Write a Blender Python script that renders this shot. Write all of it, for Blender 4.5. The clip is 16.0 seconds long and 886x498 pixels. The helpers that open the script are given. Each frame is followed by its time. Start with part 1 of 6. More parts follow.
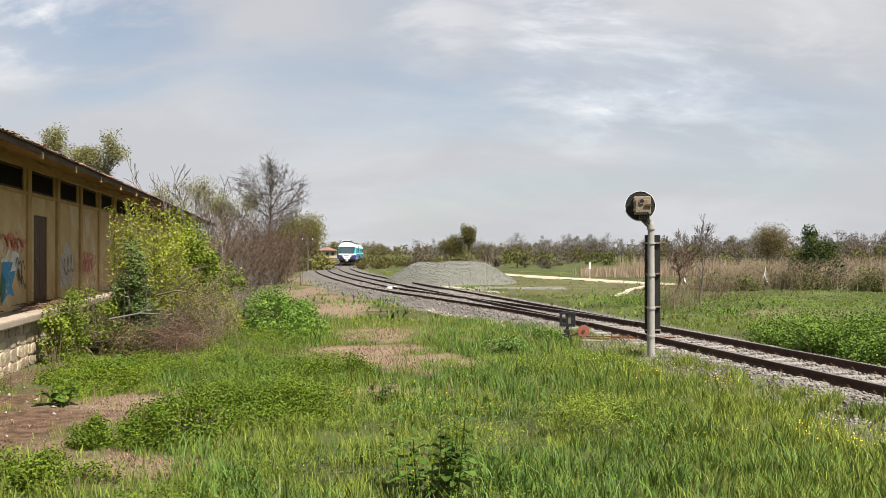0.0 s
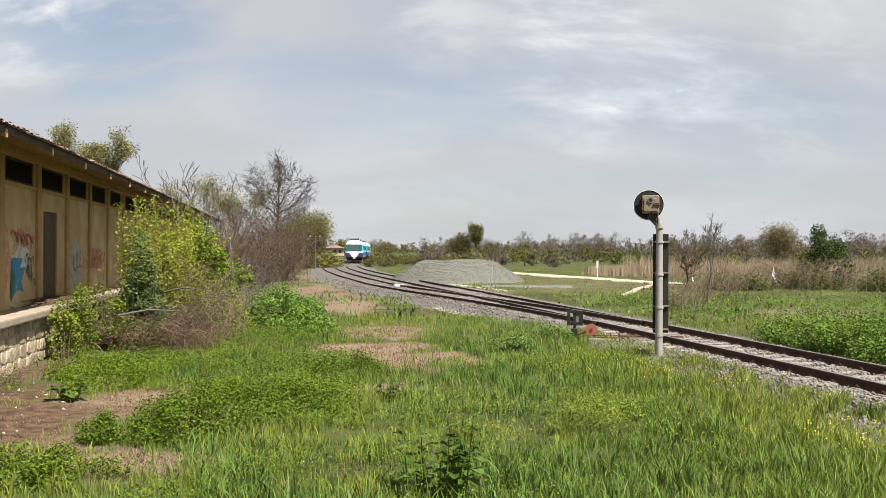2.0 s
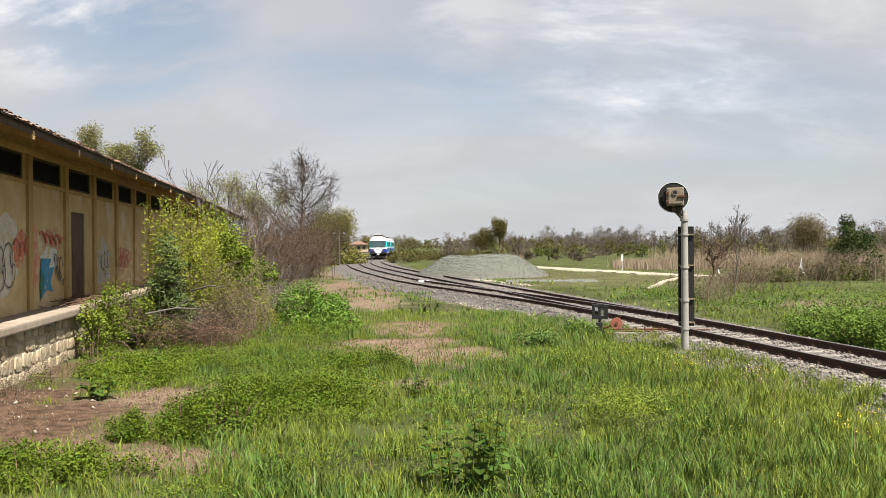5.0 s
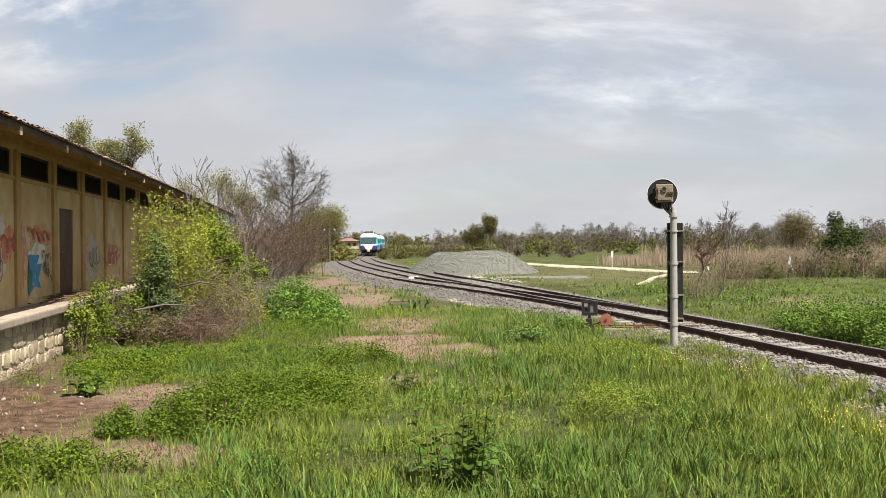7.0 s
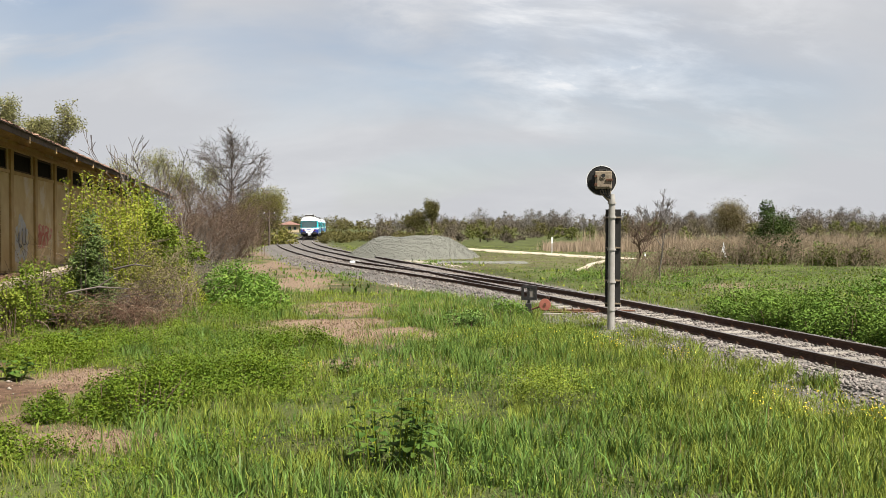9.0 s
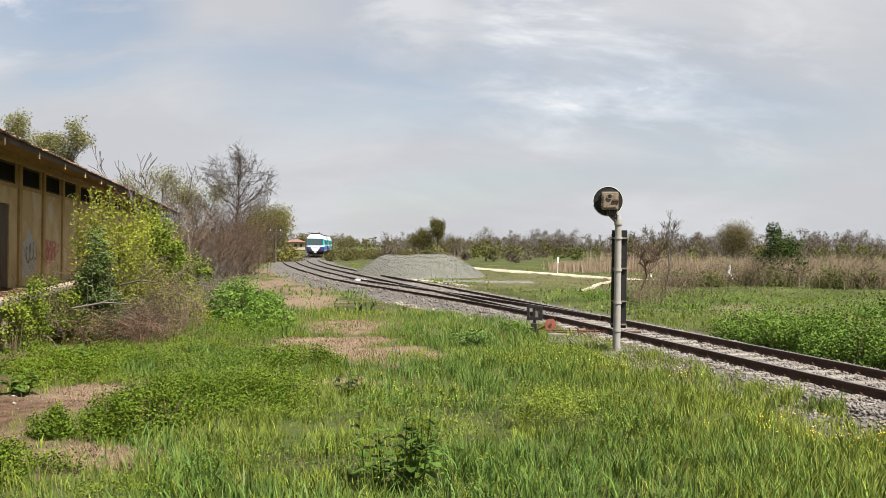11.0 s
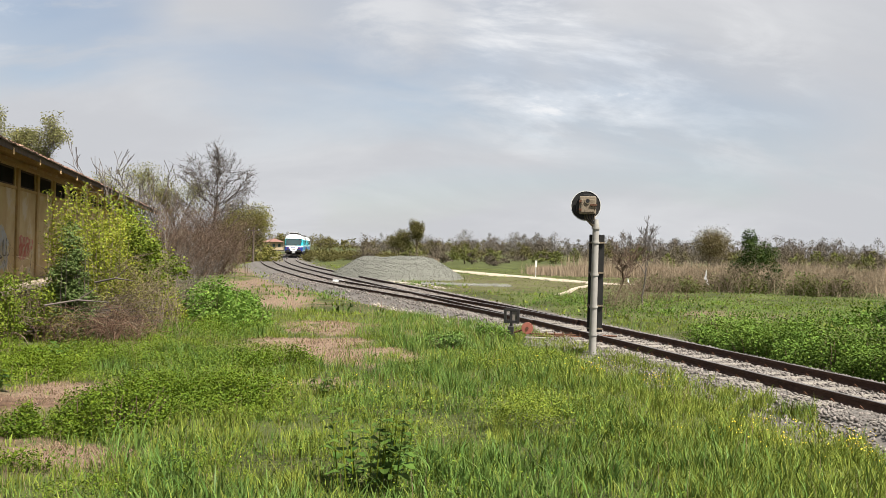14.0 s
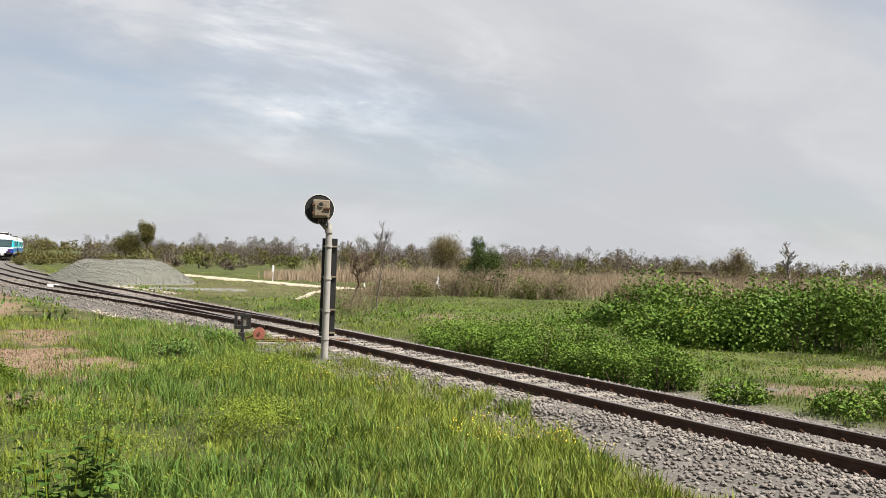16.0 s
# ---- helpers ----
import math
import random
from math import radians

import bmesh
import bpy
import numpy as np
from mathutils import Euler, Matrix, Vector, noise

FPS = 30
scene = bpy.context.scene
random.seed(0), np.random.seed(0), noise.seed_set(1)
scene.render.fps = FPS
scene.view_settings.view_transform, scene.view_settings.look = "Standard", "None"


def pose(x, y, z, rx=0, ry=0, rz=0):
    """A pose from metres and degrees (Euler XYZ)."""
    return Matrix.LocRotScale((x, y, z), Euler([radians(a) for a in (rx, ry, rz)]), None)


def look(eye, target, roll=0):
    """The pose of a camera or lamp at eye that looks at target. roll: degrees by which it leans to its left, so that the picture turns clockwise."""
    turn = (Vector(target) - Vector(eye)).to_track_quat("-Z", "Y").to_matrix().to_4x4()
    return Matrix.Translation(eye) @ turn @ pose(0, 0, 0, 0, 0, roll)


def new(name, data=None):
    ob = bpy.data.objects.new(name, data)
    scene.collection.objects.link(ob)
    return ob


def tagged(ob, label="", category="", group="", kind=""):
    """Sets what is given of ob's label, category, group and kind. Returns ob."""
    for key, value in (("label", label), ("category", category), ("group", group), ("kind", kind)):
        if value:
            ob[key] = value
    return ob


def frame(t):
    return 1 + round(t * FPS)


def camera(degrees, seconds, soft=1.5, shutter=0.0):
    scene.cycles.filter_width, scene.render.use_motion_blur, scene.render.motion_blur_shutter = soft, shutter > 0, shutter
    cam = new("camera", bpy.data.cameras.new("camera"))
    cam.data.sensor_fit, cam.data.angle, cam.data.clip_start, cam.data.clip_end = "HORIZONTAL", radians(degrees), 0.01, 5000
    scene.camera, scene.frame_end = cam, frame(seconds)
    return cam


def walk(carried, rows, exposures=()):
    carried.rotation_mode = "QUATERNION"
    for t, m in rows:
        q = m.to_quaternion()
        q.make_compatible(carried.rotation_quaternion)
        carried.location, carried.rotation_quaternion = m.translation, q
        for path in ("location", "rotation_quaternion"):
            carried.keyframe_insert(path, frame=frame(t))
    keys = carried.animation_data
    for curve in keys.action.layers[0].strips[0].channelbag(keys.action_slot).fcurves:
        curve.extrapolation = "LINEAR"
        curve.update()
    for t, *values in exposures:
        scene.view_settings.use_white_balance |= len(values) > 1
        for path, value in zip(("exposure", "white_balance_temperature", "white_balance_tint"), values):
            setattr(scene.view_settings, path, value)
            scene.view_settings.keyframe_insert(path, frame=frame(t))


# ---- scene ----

# ---------------------------------------------------------------- camera
cam = camera(54.26, 16.0, soft=0.45)
PATH = [  # seconds, x, y, z, yaw, pitch, roll
    (0, -0.000, 0.000, 2.320, 0.00, 0.20, 0.00),
    (0.5, 0.002, -0.007, 2.332, 0.28, 0.29, 0.17),
    (1, -0.017, -0.012, 2.343, 0.50, 0.53, 0.11),
    (1.5, -0.017, 0.007, 2.330, 0.31, 0.28, -0.17),
    (2, -0.019, -0.004, 2.319, 0.47, 0.07, -0.27),
    (2.5, -0.023, -0.006, 2.324, 0.70, -0.10, -0.33),
    (3, -0.030, 0.001, 2.317, 0.83, -0.21, -0.29),
    (3.5, -0.015, 0.006, 2.319, 0.63, -0.37, -0.12),
    (4, -0.012, -0.001, 2.327, 1.25, -0.33, 0.20),
    (6.5, -0.009, 0.009, 2.317, 2.27, -0.20, 0.50),
    (7, 0.004, -0.007, 2.317, 1.42, -0.47, 0.43),
    (7.5, 0.012, -0.016, 2.305, 0.31, -0.97, 0.22),
    (8, 0.017, 0.005, 2.292, -0.65, -1.38, 0.08),
    (8.5, 0.015, 0.009, 2.299, -1.46, -1.45, -0.04),
    (9, 0.018, 0.005, 2.301, -2.44, -1.48, -0.15),
    (9.5, 0.016, -0.003, 2.313, -2.22, -1.22, -0.26),
    (10, 0.007, 0.009, 2.301, -2.24, -0.83, -0.46),
    (12.5, 0.019, -0.023, 2.314, -1.82, 0.11, -1.04),
    (13, 0.024, -0.008, 2.310, -2.36, 0.09, -1.26),
    (13.5, 0.033, -0.010, 2.309, -2.77, 0.05, -1.35),
    (14, 0.033, -0.003, 2.303, -3.45, -0.06, -1.55),
    (14.5, 0.038, 0.007, 2.300, -3.89, -0.16, -1.75),
    (15, 0.065, 0.025, 2.291, -6.14, -0.51, -1.67),
    (15.5, 0.190, 0.077, 2.297, -11.62, 0.12, -2.00),
    (16, 0.223, 0.161, 2.281, -20.58, 0.80, -2.03),
]
walk(cam, [(t, pose(x, y, z, 90 + pitch, roll, yaw)) for t, x, y, z, yaw, pitch, roll in PATH])

# ---------------------------------------------------------------- sky and sun
SUN_DIR = Vector((0.53, -0.55, 1.22)).normalized()
sun = new("sun", bpy.data.lights.new("sun", "SUN"))
sun.data.energy, sun.data.angle, sun.data.color = 5.0, radians(0.6), (1.0, 0.94, 0.84)
sun.matrix_world = look(SUN_DIR * 50, (0, 0, 0))

world = bpy.data.worlds.new("sky")
scene.world = world
world.use_nodes = True
wn, wl = world.node_tree.nodes, world.node_tree.links
wn.clear()


def wnode(kind, **values):
    n = wn.new(kind)
    for key, v in values.items():
        n.inputs[key].default_value = v
    return n


sky = wn.new("ShaderNodeTexSky")
sky.sky_type, sky.sun_disc = "NISHITA", False
sky.sun_elevation = math.asin(SUN_DIR.z)
sky.sun_rotation = math.atan2(SUN_DIR.x, SUN_DIR.y)
dim = wn.new("ShaderNodeVectorMath")
dim.operation = "SCALE"
dim.inputs["Scale"].default_value = 0.085
wl.new(sky.outputs[0], dim.inputs[0])
tc = wn.new("ShaderNodeTexCoord")
sep = wn.new("ShaderNodeSeparateXYZ")
wl.new(tc.outputs["Generated"], sep.inputs[0])
lift = wn.new("ShaderNodeMath")
lift.operation = "ADD"
lift.inputs[1].default_value = 0.45
wl.new(sep.outputs["Z"], lift.inputs[0])
flat = wn.new("ShaderNodeVectorMath")
flat.operation = "DIVIDE"
comb = wn.new("ShaderNodeCombineXYZ")
for i in range(3):
    wl.new(lift.outputs[0], comb.inputs[i])
wl.new(tc.outputs["Generated"], flat.inputs[0])
wl.new(comb.outputs[0], flat.inputs[1])


def cloud_noise(scale, detail, rough, shift):
    m = wn.new("ShaderNodeMapping")
    m.inputs["Location"].default_value = shift
    m.inputs["Scale"].default_value = (0.72, 1.35, 1.0)
    wl.new(flat.outputs[0], m.inputs[0])
    n = wnode("ShaderNodeTexNoise", Scale=scale, Detail=detail, Roughness=rough, Distortion=0.35)
    wl.new(m.outputs[0], n.inputs["Vector"])
    return n


def ramp_to(src, lo, hi, a, b):
    r = wnode("ShaderNodeMapRange", **{"From Min": lo, "From Max": hi, "To Min": a, "To Max": b})
    r.interpolation_type = "SMOOTHSTEP"
    wl.new(src, r.inputs["Value"])
    return r


veil = ramp_to(cloud_noise(1.5, 5, 0.5, (3.1, 0.7, 0.2)).outputs[0], 0.30, 0.52, 0.55, 0.98)
body = ramp_to(cloud_noise(2.6, 8, 0.56, (0.6, 2.2, 1.0)).outputs[0], 0.40, 0.72, 0.0, 1.0)
low = ramp_to(sep.outputs["Z"], -0.02, 0.16, 0.99, 0.0)


def toward(az, el, wide, core):
    """1 near a direction of the sky (degrees right of north, up), falling to 0."""
    d = wn.new("ShaderNodeVectorMath")
    d.operation = "DOT_PRODUCT"
    wl.new(tc.outputs["Generated"], d.inputs[0])
    a, e = radians(az), radians(el)
    d.inputs[1].default_value = (math.sin(a) * math.cos(e), math.cos(a) * math.cos(e), math.sin(e))
    return ramp_to(d.outputs["Value"], math.cos(radians(wide)), math.cos(radians(core)), 0.0, 1.0).outputs[0]


def calc(op, a, b):
    m = wn.new("ShaderNodeMath")
    m.operation, m.use_clamp = op, True
    for k, v in enumerate((a, b)):
        if isinstance(v, (int, float)):
            m.inputs[k].default_value = v
        else:
            wl.new(v, m.inputs[k])
    return m.outputs[0]


wisps = ramp_to(cloud_noise(4.2, 9, 0.6, (1.3, 0.4, 2.0)).outputs[0], 0.42, 0.66, 0.0, 1.0).outputs[0]
blue = calc("ADD", calc("MULTIPLY", toward(-22, 16, 9, 2), 0.55), calc("MULTIPLY", toward(2, 18, 12, 3), 0.22))
veiled = calc("SUBTRACT", veil.outputs[0], calc("MULTIPLY", blue, calc("SUBTRACT", 1.15, wisps)))
heaps = calc("ADD", calc("ADD", toward(11, 13.2, 9, 2), calc("MULTIPLY", toward(20, 11, 8, 2), 0.5)), calc("ADD", toward(-27, 14.5, 6, 2), calc("MULTIPLY", toward(-1, 15.5, 5, 0.5), 0.4)))
bright = calc("MULTIPLY", heaps, wisps)
cover = wn.new("ShaderNodeMath")
cover.operation = "MAXIMUM"
wl.new(calc("MAXIMUM", veiled, bright), cover.inputs[0])
wl.new(low.outputs[0], cover.inputs[1])
tone = wn.new("ShaderNodeMix")
tone.data_type = "RGBA"
tone.inputs["A"].default_value = (0.41, 0.417, 0.438, 1)
tone.inputs["B"].default_value = (0.50, 0.505, 0.52, 1)
wl.new(calc("MULTIPLY", body.outputs[0], 0.72), tone.inputs["Factor"])
lit = wn.new("ShaderNodeMix")
lit.data_type = "RGBA"
lit.inputs["B"].default_value = (0.65, 0.652, 0.66, 1)
wl.new(bright, lit.inputs["Factor"])
wl.new(tone.outputs["Result"], lit.inputs["A"])
mix = wn.new("ShaderNodeMix")
mix.data_type = "RGBA"
wl.new(cover.outputs[0], mix.inputs["Factor"])
wl.new(dim.outputs[0], mix.inputs["A"])
wl.new(lit.outputs["Result"], mix.inputs["B"])
bg = wn.new("ShaderNodeBackground")
bg.inputs["Strength"].default_value = 0.574
wl.new(mix.outputs["Result"], bg.inputs["Color"])
out = wn.new("ShaderNodeOutputWorld")
wl.new(bg.outputs[0], out.inputs["Surface"])
scene.view_settings.exposure = 1.35

# ---------------------------------------------------------------- materials
def mat(name, c1, c2, scale=6.0, rough=0.8, metal=0.0, bump=0.25, island=0.0, ob_rand=0.0, spec=0.3, coarse=0.7, glow=0.0, stretch=None, worn=None):
    """A surface of two colours mixed by noise at two scales, with relief; island and ob_rand vary it piece by piece; worn is a third colour in blotches."""
    m = bpy.data.materials.new(name)
    m.use_nodes = True
    nt = m.node_tree
    n, l = nt.nodes, nt.links
    bsdf = n["Principled BSDF"]
    co = n.new("ShaderNodeTexCoord")
    mp = n.new("ShaderNodeMapping")
    if stretch:
        mp.inputs["Scale"].default_value = stretch
    geo = n.new("ShaderNodeNewGeometry")
    l.new(geo.outputs["Position"], mp.inputs[0])
    fine = n.new("ShaderNodeTexNoise")
    fine.inputs["Scale"].default_value, fine.inputs["Detail"].default_value = scale, 6
    big = n.new("ShaderNodeTexNoise")
    big.inputs["Scale"].default_value, big.inputs["Detail"].default_value = scale / 9, 3
    l.new(mp.outputs[0], fine.inputs["Vector"])
    l.new(mp.outputs[0], big.inputs["Vector"])
    add = n.new("ShaderNodeMath")
    add.operation = "MULTIPLY_ADD"
    l.new(big.outputs[0], add.inputs[0])
    add.inputs[1].default_value = coarse
    l.new(fine.outputs[0], add.inputs[2])
    rng = n.new("ShaderNodeMapRange")
    rng.inputs["From Min"].default_value, rng.inputs["From Max"].default_value = 0.30 + coarse * 0.32, 0.68 + coarse * 0.66
    l.new(add.outputs[0], rng.inputs["Value"])
    mx = n.new("ShaderNodeMix")
    mx.data_type = "RGBA"
    mx.inputs["A"].default_value, mx.inputs["B"].default_value = (*c1, 1), (*c2, 1)
    l.new(rng.outputs[0], mx.inputs["Factor"])
    colour = mx.outputs["Result"]
    if worn:
        wc, wlo, wsc = worn
        wt = n.new("ShaderNodeTexNoise")
        wt.inputs["Scale"].default_value, wt.inputs["Detail"].default_value, wt.inputs["Roughness"].default_value = wsc, 7, 0.65
        l.new(mp.outputs[0], wt.inputs["Vector"])
        wr = n.new("ShaderNodeMapRange")
        wr.inputs["From Min"].default_value, wr.inputs["From Max"].default_value = wlo, wlo + 0.09
        l.new(wt.outputs[0], wr.inputs["Value"])
        w = n.new("ShaderNodeMix")
        w.data_type = "RGBA"
        w.inputs["B"].default_value = (*wc, 1)
        l.new(wr.outputs[0], w.inputs["Factor"])
        l.new(colour, w.inputs["A"])
        colour = w.outputs["Result"]
    if island or ob_rand:
        hsv = n.new("ShaderNodeHueSaturation")
        src = geo.outputs["Random Per Island"]
        if ob_rand:
            src = n.new("ShaderNodeObjectInfo").outputs["Random"]
        vr = n.new("ShaderNodeMapRange")
        k = island or ob_rand
        vr.inputs["To Min"].default_value, vr.inputs["To Max"].default_value = 1 - k, 1 + k
        l.new(src, vr.inputs["Value"])
        l.new(vr.outputs[0], hsv.inputs["Value"])
        hr = n.new("ShaderNodeMapRange")
        hr.inputs["To Min"].default_value, hr.inputs["To Max"].default_value = 0.5 - 0.045 * k, 0.5 + 0.045 * k
        sc = n.new("ShaderNodeMath")
        sc.operation = "FRACT"
        mu = n.new("ShaderNodeMath")
        mu.operation = "MULTIPLY"
        mu.inputs[1].default_value = 17.3
        l.new(src, mu.inputs[0])
        l.new(mu.outputs[0], sc.inputs[0])
        l.new(sc.outputs[0], hr.inputs["Value"])
        l.new(hr.outputs[0], hsv.inputs["Hue"])
        l.new(colour, hsv.inputs["Color"])
        colour = hsv.outputs["Color"]
    l.new(colour, bsdf.inputs["Base Color"])
    bsdf.inputs["Roughness"].default_value, bsdf.inputs["Metallic"].default_value = rough, metal
    bsdf.inputs["Specular IOR Level"].default_value = spec
    if bump:
        b = n.new("ShaderNodeBump")
        b.inputs["Strength"].default_value, b.inputs["Distance"].default_value = bump, 0.25 / scale
        l.new(fine.outputs[0], b.inputs["Height"])
        l.new(b.outputs[0], bsdf.inputs["Normal"])
    if glow:
        tr = n.new("ShaderNodeBsdfTranslucent")
        l.new(colour, tr.inputs["Color"])
        ms = n.new("ShaderNodeMixShader")
        ms.inputs[0].default_value = glow
        l.new(bsdf.outputs[0], ms.inputs[1])
        l.new(tr.outputs[0], ms.inputs[2])
        l.new(ms.outputs[0], n["Material Output"].inputs["Surface"])
    return m


GRASS = mat("grass_blades", (0.077, 0.109, 0.017), (0.202, 0.238, 0.043), 2.4, 0.5, bump=0, island=0.34, glow=0.08, spec=0.08)
GRASS_BLUE = mat("lush_grass_blades", (0.044, 0.092, 0.019), (0.130, 0.196, 0.046), 2.4, 0.45, bump=0, island=0.36, glow=0.08, spec=0.08)
STRAW = mat("dry_grass", (0.169, 0.118, 0.080), (0.248, 0.179, 0.125), 2.0, 0.8, bump=0, island=0.3, glow=0.2, spec=0.08)
LEAF_LOW = mat("low_weed_leaves", (0.046, 0.082, 0.007), (0.107, 0.151, 0.014), 1.5, 0.55, bump=0, island=0.35, glow=0.15, spec=0.08)
LEAF_BRIGHT = mat("mallow_leaves", (0.071, 0.139, 0.020), (0.139, 0.216, 0.038), 1.5, 0.5, bump=0, island=0.35, glow=0.3, spec=0.08)
LEAF_DARK = mat("dark_leaves", (0.018, 0.034, 0.008), (0.042, 0.066, 0.014), 1.2, 0.55, bump=0, island=0.3, glow=0.25, spec=0.08)
LEAF_HEDGE = mat("bramble_leaves", (0.049, 0.094, 0.013), (0.117, 0.181, 0.029), 0.8, 0.62, bump=0, island=0.3, glow=0.12, spec=0.08)
LEAF_ELDER = mat("elder_leaves", (0.074, 0.115, 0.011), (0.175, 0.210, 0.030), 0.8, 0.62, bump=0, island=0.35, glow=0.2, spec=0.08)
LEAF_BANK = mat("bank_bramble_leaves", (0.038, 0.082, 0.011), (0.116, 0.176, 0.028), 0.5, 0.55, bump=0, island=0.3, glow=0.12, spec=0.08)
LEAF_YELLOW = mat("spring_shoot_leaves", (0.137, 0.174, 0.014), (0.241, 0.265, 0.034), 1.0, 0.5, bump=0, island=0.35, glow=0.35, spec=0.08)
LEAF_POPLAR = mat("pale_poplar_leaves", (0.121, 0.122, 0.049), (0.212, 0.207, 0.088), 0.5, 0.6, bump=0, island=0.4, glow=0.3, spec=0.08)
LEAF_OLIVE = mat("far_olive_foliage", (0.074, 0.071, 0.025), (0.124, 0.112, 0.041), 0.05, 0.8, bump=0, island=0.15, glow=0.2, spec=0.08)
LEAF_FARGREEN = mat("far_green_foliage", (0.085, 0.099, 0.026), (0.134, 0.142, 0.043), 0.05, 0.8, bump=0, island=0.15, glow=0.2, spec=0.08)
TWIG_BROWN = mat("brown_twigs", (0.077, 0.053, 0.039), (0.146, 0.105, 0.076), 1.5, 0.9, bump=0, island=0.3, spec=0.08)
LEAF_CYPRESS = mat("dull_evergreen_leaves", (0.048, 0.077, 0.022), (0.115, 0.156, 0.050), 1.5, 0.6, bump=0, island=0.35, glow=0.15, spec=0.08)
TWIG_DEAD = mat("dead_brown_canes", (0.072, 0.044, 0.030), (0.163, 0.104, 0.073), 1.5, 0.9, bump=0, island=0.4, spec=0.08)
TWIG_FAR = mat("far_brown_twigs", (0.071, 0.059, 0.044), (0.113, 0.094, 0.072), 0.05, 0.9, bump=0, island=0.05, spec=0.08)
TWIG_FARGREY = mat("far_grey_twigs", (0.080, 0.073, 0.060), (0.120, 0.110, 0.092), 0.05, 0.9, bump=0, island=0.05, spec=0.08)
LEAF_WILLOW = mat("olive_spring_foliage", (0.103, 0.102, 0.024), (0.178, 0.167, 0.046), 0.3, 0.7, bump=0, island=0.35, glow=0.25, spec=0.08)
LEAF_WARM = mat("brownish_spring_foliage", (0.092, 0.074, 0.034), (0.152, 0.125, 0.058), 0.3, 0.75, bump=0, island=0.3, glow=0.2, spec=0.08)
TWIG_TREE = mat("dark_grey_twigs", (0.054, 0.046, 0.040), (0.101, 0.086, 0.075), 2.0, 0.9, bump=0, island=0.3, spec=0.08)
TWIG_GREY = mat("grey_twigs", (0.077, 0.067, 0.061), (0.138, 0.122, 0.109), 2.0, 0.9, bump=0, island=0.3, spec=0.08)
TWIG_PALE = mat("dry_pale_canes", (0.121, 0.094, 0.064), (0.198, 0.160, 0.110), 2.0, 0.9, bump=0, island=0.35, spec=0.08)
BARK = mat("bark", (0.048, 0.038, 0.031), (0.109, 0.090, 0.074), 9, 0.95, bump=0.6)
REED = mat("dry_reeds", (0.231, 0.177, 0.122), (0.340, 0.269, 0.197), 0.3, 0.85, bump=0, island=0.25, glow=0.15, spec=0.08)
PETAL = mat("yellow_petals", (0.637, 0.468, 0.017), (0.722, 0.578, 0.043), 5, 0.6, bump=0, island=0.2, glow=0.2)
STONE = mat("ballast_stone", (0.096, 0.084, 0.076), (0.180, 0.161, 0.149), 11, 0.9, bump=0.5, island=0.4)
BALLAST = mat("ballast_bed", (0.043, 0.039, 0.035), (0.128, 0.117, 0.109), 20, 0.95, bump=1.0, coarse=0.3)
CHIPS = mat("grey_crushed_stone", (0.064, 0.065, 0.055), (0.135, 0.137, 0.119), 13, 0.95, bump=0.8, coarse=0.5)
CHIP_STONE = mat("grey_chippings", (0.082, 0.083, 0.074), (0.159, 0.159, 0.140), 6, 0.9, bump=0.4, island=0.2)
CONCRETE = mat("weathered_concrete", (0.136, 0.122, 0.106), (0.218, 0.199, 0.174), 7, 0.9, bump=0.35, ob_rand=0.18, worn=((0.136, 0.120, 0.104), 0.56, 3.0))
RAIL = mat("rusty_rail", (0.032, 0.017, 0.012), (0.074, 0.040, 0.028), 9, 0.75, 0.2, bump=0.3)
RAIL_TOP = mat("worn_rail_head", (0.192, 0.173, 0.160), (0.269, 0.243, 0.224), 8, 0.38, 0.8, bump=0.1)
RUST = mat("rusty_iron", (0.064, 0.029, 0.016), (0.134, 0.064, 0.038), 12, 0.85, 0.1, bump=0.4)
PLASTER = mat("stained_yellow_plaster", (0.358, 0.238, 0.099), (0.536, 0.407, 0.219), 1.6, 0.9, bump=0.25, worn=((0.521, 0.430, 0.299), 0.53, 0.9))
PILASTER = mat("ochre_pilaster_plaster", (0.305, 0.193, 0.076), (0.462, 0.321, 0.151), 3, 0.9, bump=0.3)
SOFFIT = mat("timber_soffit", (0.343, 0.218, 0.104), (0.499, 0.343, 0.182), 7, 0.85, bump=0.3, stretch=(5, 0.6, 5))
TIMBER = mat("dark_rafter_timber", (0.045, 0.029, 0.019), (0.096, 0.064, 0.042), 8, 0.9, bump=0.4)
TILE = mat("clay_roof_tile", (0.134, 0.074, 0.051), (0.230, 0.144, 0.109), 6, 0.85, bump=0.4, island=0.35, ob_rand=0.0, worn=((0.211, 0.186, 0.154), 0.58, 4.0))
DOOR = mat("brown_door_paint", (0.054, 0.031, 0.018), (0.090, 0.054, 0.032), 8, 0.65, bump=0.2, stretch=(4, 4, 0.6))
DARK = mat("dark_room", (0.012, 0.011, 0.010), (0.020, 0.018, 0.016), 2, 0.9, bump=0)
SLAB = mat("platform_kerb_concrete", (0.198, 0.160, 0.122), (0.301, 0.250, 0.198), 5, 0.9, bump=0.3, worn=((0.192, 0.160, 0.122), 0.60, 2.5))
RUBBLE = mat("limestone_rubble", (0.252, 0.196, 0.126), (0.392, 0.329, 0.231), 5, 0.92, bump=0.7, ob_rand=0.28)
MORTAR = mat("lime_mortar", (0.250, 0.200, 0.142), (0.350, 0.291, 0.216), 9, 0.95, bump=0.6)
